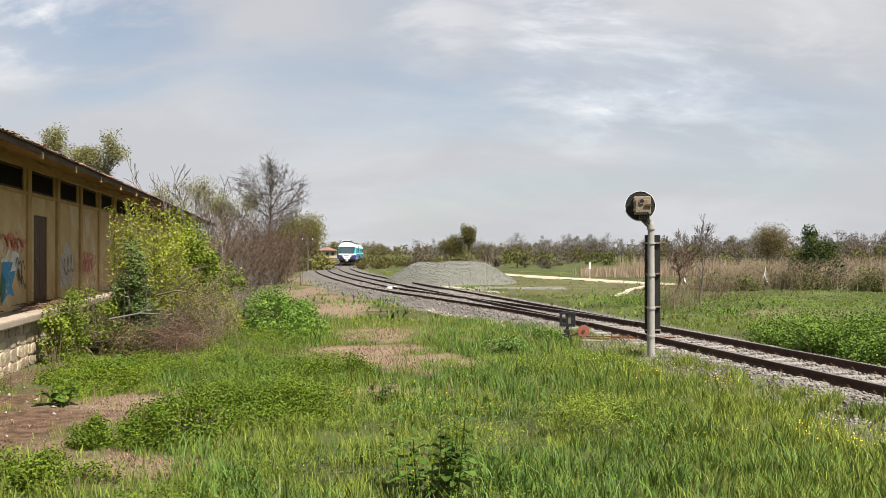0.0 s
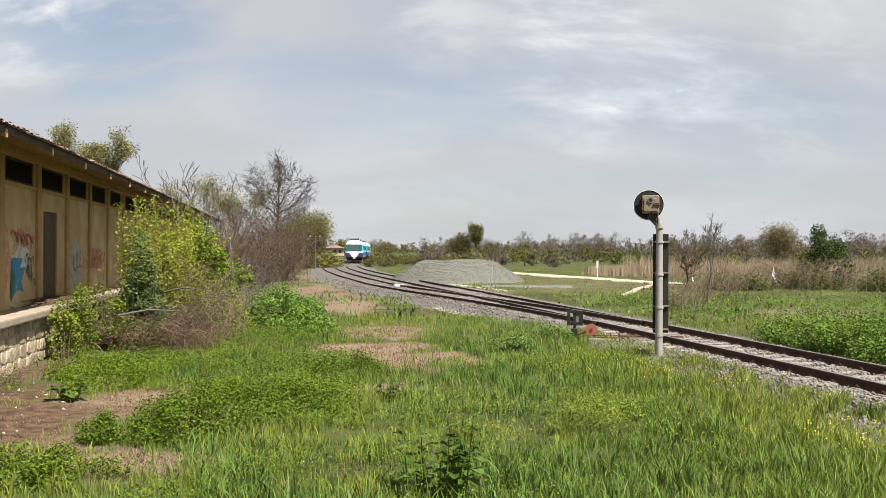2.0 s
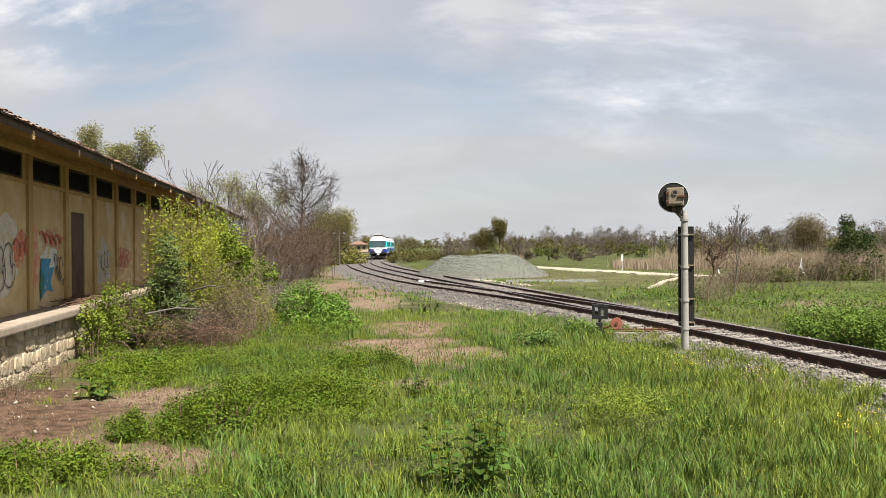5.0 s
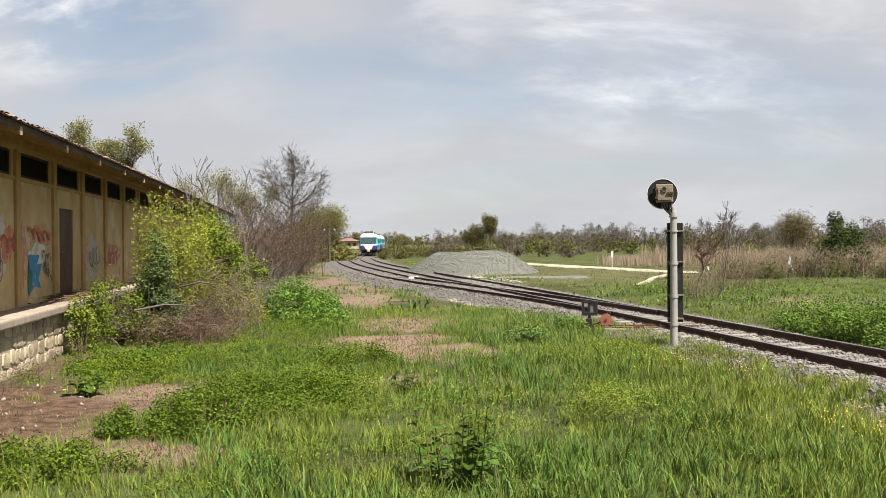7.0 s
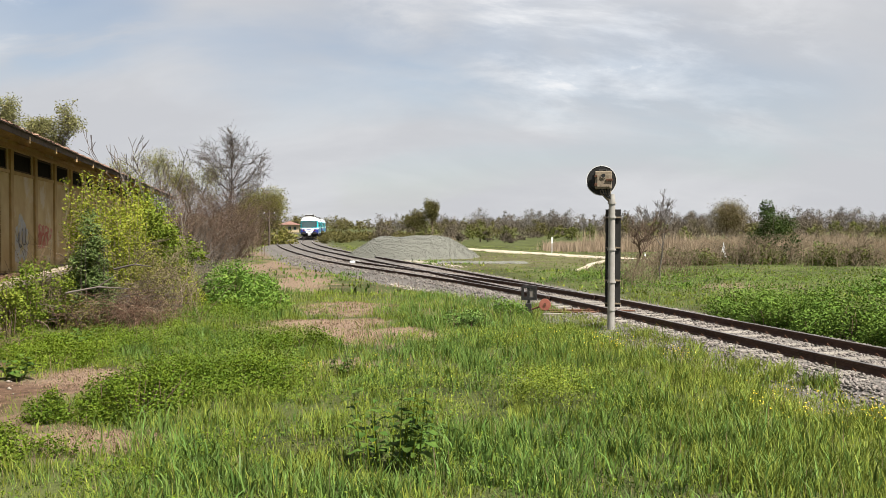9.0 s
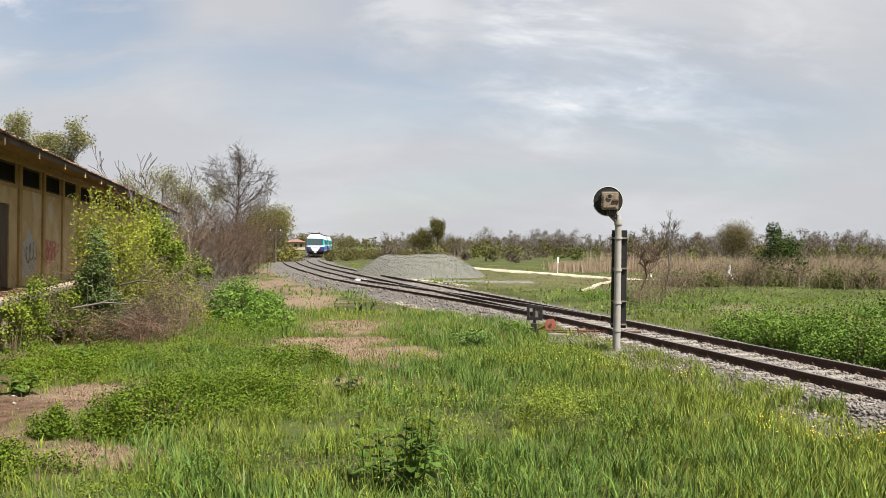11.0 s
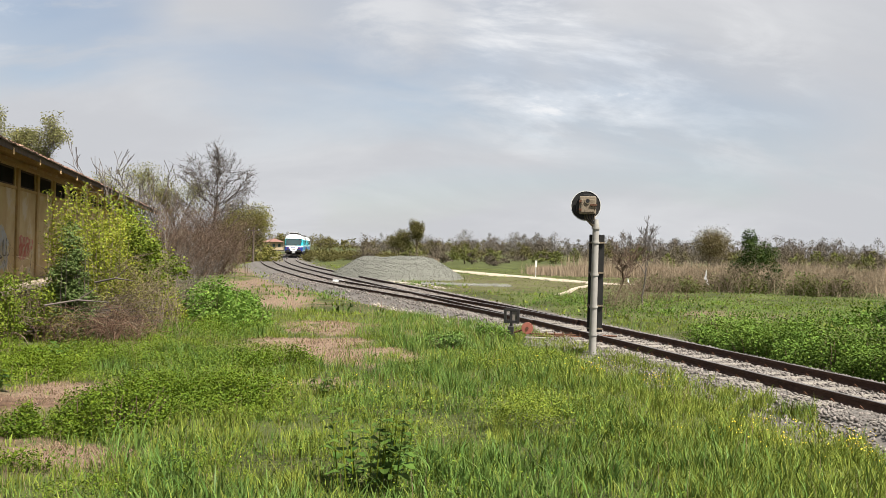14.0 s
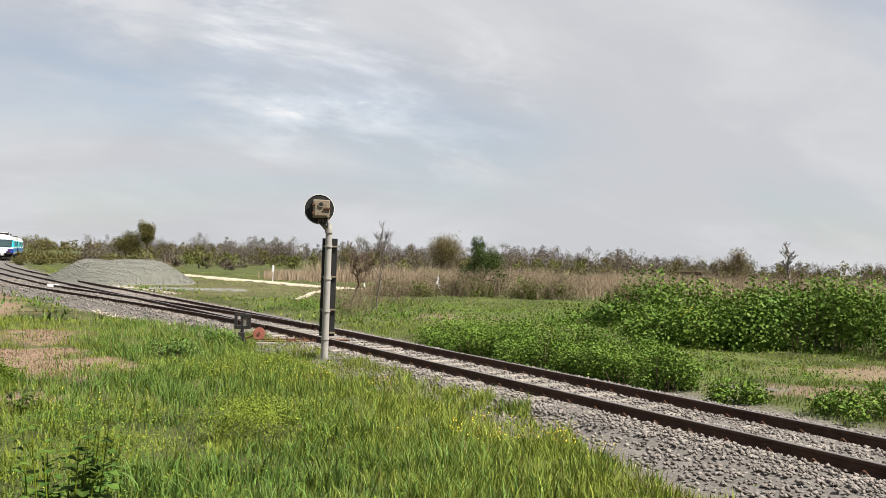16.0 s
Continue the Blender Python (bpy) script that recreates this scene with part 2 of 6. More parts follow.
GREY_POST = mat("grey_mast_paint", (0.238, 0.227, 0.210), (0.336, 0.326, 0.301), 5, 0.6, 0.1, bump=0.12, worn=((0.231, 0.196, 0.161), 0.62, 5.0))
BLACK = mat("black_paint", (0.010, 0.010, 0.010), (0.024, 0.023, 0.022), 8, 0.6, 0.1, bump=0.15)
LAMPBOX = mat("faded_lamp_housing", (0.133, 0.105, 0.073), (0.231, 0.189, 0.140), 9, 0.75, bump=0.25, worn=((0.077, 0.059, 0.042), 0.56, 9.0))
RED_DISC = mat("faded_red_paint", (0.230, 0.074, 0.051), (0.301, 0.115, 0.083), 8, 0.7, bump=0.2)
WHITE = mat("white_train_paint", (0.722, 0.731, 0.741), (0.779, 0.779, 0.779), 2, 0.35, bump=0, spec=0.5)
TURQ = mat("turquoise_train_paint", (0.000, 0.336, 0.416), (0.008, 0.400, 0.480), 2, 0.32, bump=0, spec=0.5)
NAVY = mat("blue_train_paint", (0.009, 0.026, 0.180), (0.015, 0.041, 0.240), 2, 0.32, bump=0, spec=0.5)
ROOFGREY = mat("grey_train_roof", (0.315, 0.323, 0.330), (0.413, 0.420, 0.427), 2, 0.5, bump=0.05)
UNDER = mat("grimy_running_gear", (0.014, 0.013, 0.012), (0.040, 0.036, 0.032), 6, 0.8, 0.2, bump=0.2)
PATHDIRT = mat("pale_dirt_road", (0.259, 0.222, 0.165), (0.341, 0.300, 0.237), 1.5, 0.95, bump=0.4)
RUBBLE_PALE = mat("pale_limestone_rubble", (0.211, 0.186, 0.150), (0.320, 0.288, 0.243), 6, 0.9, bump=0.4, island=0.3)
PAPER = mat("pale_plastic", (0.496, 0.512, 0.528), (0.608, 0.616, 0.624), 6, 0.5, bump=0.1)
WALL_FAR = mat("far_house_wall", (0.352, 0.269, 0.179), (0.435, 0.352, 0.256), 1, 0.9, bump=0.1)


def glass(name, tint, rough=0.06):
    m = bpy.data.materials.new(name)
    m.use_nodes = True
    b = m.node_tree.nodes["Principled BSDF"]
    b.inputs["Base Color"].default_value = (*tint, 1)
    b.inputs["Roughness"].default_value = rough
    b.inputs["Specular IOR Level"].default_value = 0.8
    b.inputs["Coat Weight"].default_value = 0.6
    return m


GLASS = glass("tinted_train_glass", (0.03, 0.055, 0.06))
LENS = glass("lamp_lens", (0.55, 0.55, 0.5), 0.15)
LENS_RED = glass("red_lamp_lens", (0.16, 0.015, 0.015), 0.15)

# ground: grass soil, straw, bare earth and gravel mixed by the sheet's cover attribute
DULL = mat("short_dull_grass", (0.110, 0.131, 0.038), (0.176, 0.196, 0.071), 0.5, 0.7, bump=0, island=0.3, glow=0.15, spec=0.08)
GROUND = bpy.data.materials.new("meadow_ground")
GROUND.use_nodes = True
gn, gl = GROUND.node_tree.nodes, GROUND.node_tree.links
gpos = gn.new("ShaderNodeNewGeometry")


def gnoise(scale, detail=5):
    n = gn.new("ShaderNodeTexNoise")
    n.inputs["Scale"].default_value, n.inputs["Detail"].default_value = scale, detail
    gl.new(gpos.outputs["Position"], n.inputs["Vector"])
    return n.outputs[0]


def gmix(fac, a, b):
    m = gn.new("ShaderNodeMix")
    m.data_type = "RGBA"
    for key, v in (("Factor", fac), ("A", a), ("B", b)):
        if isinstance(v, tuple):
            m.inputs[key].default_value = (*v, 1)
        else:
            gl.new(v, m.inputs[key])
    return m.outputs["Result"]


def grange(src, lo, hi):
    r = gn.new("ShaderNodeMapRange")
    r.inputs["From Min"].default_value, r.inputs["From Max"].default_value = lo, hi
    gl.new(src, r.inputs["Value"])
    return r.outputs[0]


gatt = gn.new("ShaderNodeVertexColor")
gatt.layer_name = "cover"
gsep = gn.new("ShaderNodeSeparateColor")
gl.new(gatt.outputs[0], gsep.inputs[0])
gfine, gbig = gnoise(14.0), gnoise(0.35, 4)
green = gmix(grange(gfine, 0.35, 0.65), (0.019, 0.023, 0.009), (0.054, 0.061, 0.020))
green = gmix(grange(gbig, 0.42, 0.62), green, (0.066, 0.078, 0.026))
straw = gmix(grange(gfine, 0.35, 0.65), (0.120, 0.084, 0.060), (0.205, 0.148, 0.112))
earth = gmix(grange(gnoise(6.0), 0.35, 0.65), (0.034, 0.020, 0.013), (0.105, 0.064, 0.044))
gcol = gmix(gsep.outputs[0], green, straw)
gcol = gmix(gsep.outputs[1], gcol, earth)
gcol = gmix(gsep.outputs[2], gcol, gmix(grange(gnoise(22.0), 0.35, 0.65), (0.064, 0.058, 0.054), (0.144, 0.131, 0.122)))
gl.new(gcol, gn["Principled BSDF"].inputs["Base Color"])
gn["Principled BSDF"].inputs["Roughness"].default_value = 0.95
gn["Principled BSDF"].inputs["Specular IOR Level"].default_value = 0.1
gb = gn.new("ShaderNodeBump")
gb.inputs["Strength"].default_value, gb.inputs["Distance"].default_value = 0.7, 0.06
gl.new(gfine, gb.inputs["Height"])
gl.new(gb.outputs[0], gn["Principled BSDF"].inputs["Normal"])

# ---------------------------------------------------------------- mesh helpers
rng = np.random.default_rng(7)


def mesh_of(name, verts, faces, material):
    me = bpy.data.meshes.new(name)
    me.from_pydata([tuple(v) for v in verts], [], [tuple(f) for f in faces])
    me.materials.append(material)
    me.update()
    return me


def big_mesh(name, verts, loops, sizes, material, smooth=False):
    """A mesh straight from arrays: vertices, the faces' corners in a row, and each face's number of corners."""
    me = bpy.data.meshes.new(name)
    verts, loops, sizes = np.asarray(verts, np.float32), np.asarray(loops, np.int32), np.asarray(sizes, np.int32)
    me.vertices.add(len(verts))
    me.vertices.foreach_set("co", verts.ravel())
    me.loops.add(len(loops))
    me.loops.foreach_set("vertex_index", loops)
    me.polygons.add(len(sizes))
    me.polygons.foreach_set("loop_start", np.concatenate(([0], np.cumsum(sizes)[:-1])).astype(np.int32))
    me.materials.append(material)
    me.update(calc_edges=True)
    me.validate()
    if smooth:
        me.polygons.foreach_set("use_smooth", np.ones(len(sizes), bool))
    return me


def part(name, bm, material, parent, label=""):
    """Links a bmesh, or a mesh, as one object under a thing or a part."""
    if isinstance(bm, bmesh.types.BMesh):
        me = bpy.data.meshes.new(name)
        bm.to_mesh(me)
        bm.free()
        me.materials.append(material)
    else:
        me = bm
    ob = new(name, me)
    ob.parent = parent
    return tagged(ob, label)


def thing(name, label, category, group="", at=None, kind=""):
    ob = new(name)
    if at is not None:
        ob.matrix_world = at
    return tagged(ob, label, category, group, kind)


def box(x0, x1, y0, y1, z0, z1, bevel=0.0, bm=None, m=None):
    own = bmesh.new()
    bmesh.ops.create_cube(own, size=1)
    for v in own.verts:
        v.co = Vector(((x0 + x1) / 2 + v.co.x * (x1 - x0), (y0 + y1) / 2 + v.co.y * (y1 - y0), (z0 + z1) / 2 + v.co.z * (z1 - z0)))
    if bevel:
        bmesh.ops.bevel(own, geom=own.edges[:], offset=bevel, segments=2, affect="EDGES", profile=0.6)
    if m is not None:
        own.transform(m)
    if bm is None:
        return own
    tmp = bpy.data.meshes.new("tmp")
    own.to_mesh(tmp)
    own.free()
    bm.from_mesh(tmp)
    bpy.data.meshes.remove(tmp)
    return bm


def rod(p, q, r0, r1=None, sides=12, bm=None, caps=True):
    bm = bm or bmesh.new()
    p, q = Vector(p), Vector(q)
    r1 = r0 if r1 is None else r1
    m = Matrix.Translation((p + q) / 2) @ (q - p).to_track_quat("Z", "Y").to_matrix().to_4x4()
    bmesh.ops.create_cone(bm, cap_ends=caps, segments=sides, radius1=r0, radius2=r1, depth=(q - p).length, matrix=m)
    return bm


def vnoise(x, y, scale, seed=0):
    """Smooth value noise over the plan, 0 to 1."""
    x, y = np.asarray(x, float) / scale + 100 + seed * 7.7, np.asarray(y, float) / scale + 100 + seed * 3.1
    xi, yi = np.floor(x).astype(int), np.floor(y).astype(int)
    fx, fy = x - xi, y - yi
    fx, fy = fx * fx * (3 - 2 * fx), fy * fy * (3 - 2 * fy)

    def h(a, b):
        s = np.sin(a * 127.1 + b * 311.7 + seed * 74.7) * 43758.5453
        return s - np.floor(s)

    return (h(xi, yi) * (1 - fx) + h(xi + 1, yi) * fx) * (1 - fy) + (h(xi, yi + 1) * (1 - fx) + h(xi + 1, yi + 1) * fx) * fy


# ---------------------------------------------------------------- the tracks' lines
_ty = np.array([-60, -30, -10, 8.6, 14.8, 20, 26, 32, 40, 50.5, 57.7, 66.7, 83, 101.5, 125, 160, 200, 260.0])
_tx = np.array([20.6, 15.8, 12.4, 8.62, 7.47, 6.32, 4.95, 3.72, 2.1, -0.35, -2.05, -4.4, -8.05, -11.25, -14.05, -16.9, -18.9, -21.2])
_line = np.polynomial.Polynomial.fit(_ty, _tx, 8)


def main_x(y):
    return _line(np.asarray(y, float))


def side_x(y):
    """The siding, which leaves the main line at the points and runs beside it."""
    s = np.clip((np.asarray(y, float) - 23.0) / 34.0, 0, 1)
    return main_x(y) - 3.0 * s * s * (3 - 2 * s)


RAIL_TOP_Z = 0.22


def track_off(x, y):
    """Distance from the nearer track's middle."""
    a = np.abs(x - main_x(y)) * 0.97
    b = np.where(np.asarray(y) > 23, np.abs(x - side_x(y)) * 0.96, 1e3)
    return np.minimum(a, b)


# ---------------------------------------------------------------- the goods shed's own axes
SHED = pose(0, 0, 0, 0, 0, 10.8)   # local x: away from the wall towards the tracks; local y: along the wall
WALL_X, KERB_X, EAVE_X, FLOOR_Z, S0, S1 = -5.56, -4.82, -4.17, 1.09, 6.0, 61.0
_sd, _sn = (-math.sin(radians(10.8)), math.cos(radians(10.8))), (math.cos(radians(10.8)), math.sin(radians(10.8)))


def shed_uv(x, y):
    return x * _sn[0] + y * _sn[1], x * _sd[0] + y * _sd[1]


# ---------------------------------------------------------------- ground
PATCHES = [  # x, y, half width, half depth, straw, earth
    (-1.0, 18.3, 1.5, 1.6, 1, 0.1), (-1.9, 20.0, 1.6, 1.3, 1, 0.1), (-1.6, 24.2, 1.3, 1.7, 0.9, 0), (-4.3, 35, 1.6, 5.5, 0.9, 0.1), (-5.0, 43, 1.4, 5, 0.8, 0.2), (-1.3, 14.4, 0.6, 0.7, 0.8, 0),
    (-4.9, 12.6, 1.25, 1.6, 1, 0.1), (-3.45, 9.3, 0.85, 0.55, 1, 0.15), (-4.5, 10.3, 0.85, 0.7, 0.8, 0.6), (-5.8, 11.3, 1.5, 1.6, 0.3, 1), (-6.9, 12.6, 0.9, 1.6, 0.3, 1.0), (-7.75, 16.0, 0.5, 1.6, 0.5, 0.8), (-3.9, 14.4, 0.9, 0.5, 0.7, 0.1), (-8.2, 50, 2, 8, 0.9, 0.2), (-12, 75, 3, 14, 0.8, 0.3),
    (13.0, 13.4, 1.6, 0.9, 0.7, 0.3), (17.6, 15.6, 3.0, 1.3, 0.75, 0.1), (15.5, 12.0, 2.5, 1.0, 0.5, 0.1), (13.2, 33.0, 2.0, 2.0, 0.6, 0), (6.4, 9.6, 0.7, 0.5, 0.5, 0.2), (2.2, 6.6, 0.5, 0.4, 0.5, 0.3), (5.6, 8.0, 0.8, 0.5, 0.5, 0.3), (9.5, 62, 7.5, 15, 0.22, 0), (5.5, 52, 4, 6, 0.2, 0),
]


def patch(x, y, which):
    f = np.zeros(np.shape(x))
    wob = (vnoise(x, y, 0.7, 3) - 0.5) * 0.9 + (vnoise(x, y, 0.25, 5) - 0.5) * 0.5
    for px, py, rx, ry, st, ea in PATCHES:
        d = np.sqrt(((x - px) / rx) ** 2 + ((y - py) / ry) ** 2) + wob
        f = np.maximum(f, np.clip((1.15 - d) / 0.45, 0, 1) * (st, ea)[which])
    return f


def ground_z(x, y):
    x, y = np.asarray(x, float), np.asarray(y, float)
    u, s = shed_uv(x, y)
    near_shed = np.clip((u + 9.5) / 3.0, 0, 1) * np.clip((-2.6 - u) / 2.4, 0, 1)
    z = 0.07 * near_shed * near_shed * (3 - 2 * near_shed) * np.clip((55 - s) / 8, 0, 1)
    z = z + (vnoise(x, y, 2.6, 1) - 0.5) * 0.10 + (vnoise(x, y, 0.7, 2) - 0.5) * 0.05
    z = z - 0.16 * np.clip((3.6 - track_off(x, y)) / 1.4, 0, 1)
    return z


def axis(lo, hi, fine_lo, fine_hi, step, grow):
    a = list(np.arange(fine_lo, fine_hi, step))
    d, v = step, fine_lo
    while v > lo:
        d *= grow
        v -= d
        a.insert(0, v)
    d, v = step, a[-1]
    while v < hi:
        d *= grow
        v += d
        a.append(v)
    return np.array(a)


gx, gy = axis(-3000, 3000, -9, 16, 0.38, 1.08), axis(-400, 4500, 5, 40, 0.38, 1.07)
X, Y = np.meshgrid(gx, gy)
Z = ground_z(X, Y)
nx, ny = len(gx), len(gy)
idx = np.arange(nx * ny).reshape(ny, nx)
quads = np.stack([idx[:-1, :-1], idx[:-1, 1:], idx[1:, 1:], idx[1:, :-1]], -1).reshape(-1, 4)
gme = big_mesh("ground", np.stack([X, Y, Z], -1).reshape(-1, 3), quads.ravel(), np.full(len(quads), 4), GROUND, True)
layer = gme.color_attributes.new("cover", "FLOAT_COLOR", "POINT")
cov = np.ones((nx * ny, 4), np.float32)
fx, fy = X.ravel(), Y.ravel()
cov[:, 0], cov[:, 1] = patch(fx, fy, 0), patch(fx, fy, 1) * 0.9
cov[:, 2] = np.maximum(np.clip((3.0 - track_off(fx, fy)) / 0.5, 0, 1) * (fy < 300), np.clip(1.4 - np.hypot((fx - 11.7) / 1.0, (fy - 13.7) / 0.5) + (vnoise(fx, fy, 0.3, 4) - .5), 0, 1))
layer.data.foreach_set("color", cov.ravel())
tagged(new("ground", gme), "flat spring meadow with green grass, straw patches and bare earth", "ground", kind="structure")

# ---------------------------------------------------------------- railway tracks
RAIL_PROFILE = [(-0.036, 0.15), (0.036, 0.15), (0.036, 0.115), (0.010, 0.10), (0.010, 0.03), (0.070, 0.012), (0.070, 0.0), (-0.070, 0.0), (-0.070, 0.012), (-0.010, 0.03), (-0.010, 0.10), (-0.036, 0.115)]


def sweep(name, line, side, y0, y1, step, profile, z, material):
    ys = np.arange(y0, y1 + step, step)
    xs = line(ys)
    dx = np.gradient(xs, ys)
    k = np.sqrt(1 + dx * dx)
    nrm = np.stack([1 / k, -dx / k], -1)
    V, F, n = [], [], len(profile)
    for i in range(len(ys)):
        for a, b in profile:
            V.append((xs[i] + nrm[i, 0] * (side + a), ys[i] + nrm[i, 1] * (side + a), z + b))
    for i in range(len(ys) - 1):
        for j in range(n):
            k2 = (j + 1) % n
            F.append((i * n + j, i * n + k2, (i + 1) * n + k2, (i + 1) * n + j))
    F.append(tuple(range(n)))
    F.append(tuple(range((len(ys) - 1) * n, len(ys) * n))[::-1])
    return mesh_of(name, V, F, material)


HEAD = [(-0.033, 0.0), (0.033, 0.0), (0.03, 0.005), (-0.03, 0.005)]
BASE_Z = RAIL_TOP_Z - 0.155


def sleeper_mesh():
    bm = box(-1.25, 1.25, -0.13, 0.13, -0.16, 0.0, 0.02)
    for v in bm.verts:   # the middle lies lower, as on concrete sleepers
        if v.co.z > -0.05 and abs(v.co.x) < 0.4:
            v.co.z -= 0.03
    for s in (-1, 1):
        box(s * 0.7525 - 0.16, s * 0.7525 + 0.16, -0.11, 0.11, -0.005, 0.012, 0.006, bm)
    me = bpy.data.meshes.new("sleeper")
    bm.to_mesh(me)
    bm.free()
    me.materials.append(CONCRETE)
    return me


def clip_mesh():
    bm = bmesh.new()
    for s in (-1, 1):
        for e in (-1, 1):
            x = s * 0.7525 + e * 0.105
            rod((x, -0.05, 0.02), (x + e * 0.02, 0.0, 0.065), 0.009, None, 6, bm)
            rod((x + e * 0.02, 0.0, 0.065), (x, 0.05, 0.02), 0.009, None, 6, bm)
    me = bpy.data.meshes.new("rail_clip")
    bm.to_mesh(me)
    bm.free()
    me.materials.append(RUST)
    return me


SLEEPER, CLIP = sleeper_mesh(), clip_mesh()


def track(label, line, y0, y1, sleepers, clips):
    t = thing("railway_track", label, "railway track", kind="structure")
    for s in (-0.7525, 0.7525):
        r = part("rail", sweep("rail", line, s, y0, y1, 1.0, RAIL_PROFILE, BASE_Z, RAIL), RAIL, t, "rust-brown steel rail")
        part("rail_head", sweep("rail_head", line, s, y0, y1, 1.0, HEAD, RAIL_TOP_Z - 0.003, RAIL_TOP), RAIL_TOP, r, "polished running surface")
    y = sleepers[0]
    while y < sleepers[1]:
        h = float(line(y + 0.1) - line(y - 0.1)) / 0.2
        m = pose(float(line(y)), y, BASE_Z, 0, 0, math.degrees(math.atan(-h)))
        k = new("sleeper", SLEEPER)
        k.parent, k.matrix_world = t, m @ pose(random.uniform(-.02, .02), 0, random.uniform(-.012, .004), 0, 0, random.uniform(-.6, .6))
        if clips[0] < y < clips[1]:
            c = new("rail_clip", CLIP)
            c.parent, c.matrix_world = k, m
            c.matrix_parent_inverse = Matrix.Identity(4)
            c.matrix_basis = k.matrix_basis.inverted() @ m
        y += 0.62
    return t


track("single main line of rusty rails on concrete sleepers", main_x, -50, 300, (-6, 75), (0, 42))
track("siding of rusty rails curving away from the points", side_x, 26, 300, (31, 85), (30, 42))


def bed(name, line, y0, y1, label):
    prof = [(-2.75, -0.16), (-2.25, -0.06), (-1.62, 0.015), (-0.8, 0.025), (0, 0.015), (0.8, 0.025), (1.62, 0.015), (2.25, -0.06), (2.75, -0.16)]
    ys = np.arange(y0, y1, 0.5)
    xs = line(ys)
    dx = np.gradient(xs, ys)
    k = np.sqrt(1 + dx * dx)
    offs = np.interp(np.linspace(0, 8, 33), range(9), [p[0] for p in prof])
    hs = np.interp(np.linspace(0, 8, 33), range(9), [p[1] for p in prof])
    PX, PY = xs[:, None] + offs[None] / k[:, None], ys[:, None] - offs[None] * (dx / k)[:, None]
    PZ = hs[None] + np.interp(ys, [11, 14, 26, 38], [0.042, 0.026, 0.014, 0.072])[:, None] * (np.abs(offs) < 1.75)[None] + (rng.random(PX.shape) - 0.5) * 0.03 + (vnoise(PX, PY, 0.8, 9) - 0.5) * 0.05
    n, m = PX.shape
    ii = np.arange(n * m).reshape(n, m)
    q = np.stack([ii[:-1, :-1], ii[:-1, 1:], ii[1:, 1:], ii[1:, :-1]], -1).reshape(-1, 4)
    return tagged(new(name, big_mesh(name, np.stack([PX, PY, PZ], -1).reshape(-1, 3), q.ravel(), np.full(len(q), 4), BALLAST)), label, "ballast", kind="structure")


bed("ballast_bed", main_x, -50, 300, "bed of grey-brown crushed stone under the main line")
side_bed = bed("ballast_bed", side_x, 30, 300, "bed of grey-brown crushed stone under the siding")
side_bed.location.z = -0.012


def stones(name, xs, ys, zs, sizes, material, label):
    """Loose angular stones, each an eight-sided lump with corners pulled about."""
    base = np.array([(1, 0, 0), (-1, 0, 0), (0, 1, 0), (0, -1, 0), (0, 0, 1), (0, 0, -1)], float)
    tri = np.array([(0, 2, 4), (2, 1, 4), (1, 3, 4), (3, 0, 4), (2, 0, 5), (1, 2, 5), (3, 1, 5), (0, 3, 5)])
    n = len(xs)
    a = rng.random(n) * 6.28
    v = base[None] * (0.6 + 0.75 * rng.random((n, 6, 1))) + (rng.random((n, 6, 3)) - 0.5) * 0.75
    v = v * (np.asarray(sizes)[:, None, None] * np.array([1.0, 0.8, 0.65]))
    c, s = np.cos(a)[:, None], np.sin(a)[:, None]
    vx, vy = v[..., 0] * c - v[..., 1] * s, v[..., 0] * s + v[..., 1] * c
    V = np.stack([vx + xs[:, None], vy + ys[:, None], v[..., 2] + zs[:, None]], -1).reshape(-1, 3)
    T = (tri[None] + (np.arange(n) * 6)[:, None, None]).reshape(-1)
    return tagged(new(name, big_mesh(name, V, T, np.full(n * 8, 3), material)), label, "stones", kind="stuff")


def bed_stones(line, n, y0, y1, power):
    ys = y0 + (y1 - y0) * rng.random(n) ** power
    off = rng.normal(0, 1.0, n) * 1.25 + rng.choice([-1.0, 0.2, 1.0], n, p=[0.5, 0.25, 0.25])
    off = np.clip(off, -2.95, 2.75)
    keep = (np.abs(np.abs(off) - 0.7525) > 0.09)
    ys, off = ys[keep], off[keep]
    zs = np.interp(np.abs(off), [0, 0.8, 1.62, 2.25, 2.75, 3], [0.015, 0.025, 0.015, -0.06, -0.16, -0.19]) + 0.010 + np.interp(ys, [11, 14, 26, 38], [0.042, 0.026, 0.014, 0.072]) * (np.abs(off) < 1.75)
    return line(ys) + off * 0.975, ys + off * 0.2, zs, (0.019 + 0.022 * rng.random(len(ys))) * (1 + ys.clip(0, 60) / 65)


stones("ballast_stones", *bed_stones(side_x, 6000, 30, 65, 1.3), STONE, "loose grey-brown ballast stones along the siding")
stones("ballast_stones", *bed_stones(main_x, 34000, 4, 50, 1.6), STONE, "loose angular grey-brown ballast stones along the rails")

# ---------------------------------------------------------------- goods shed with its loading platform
# near-black, glossless panes: the darkness inside the shed is put into their colour
UNLIT_PANE = mat("unlit_black_pane", (0.006, 0.005, 0.005), (0.014, 0.012, 0.010), 3, 0.8, bump=0.1, spec=0.05)
shed = thing("goods_shed", "derelict long goods shed with stained ochre plaster and a tiled roof", "shed", at=SHED)
BAY0, BAY = 18.2, 2.62
DOOR_S = (21.45, 22.65)


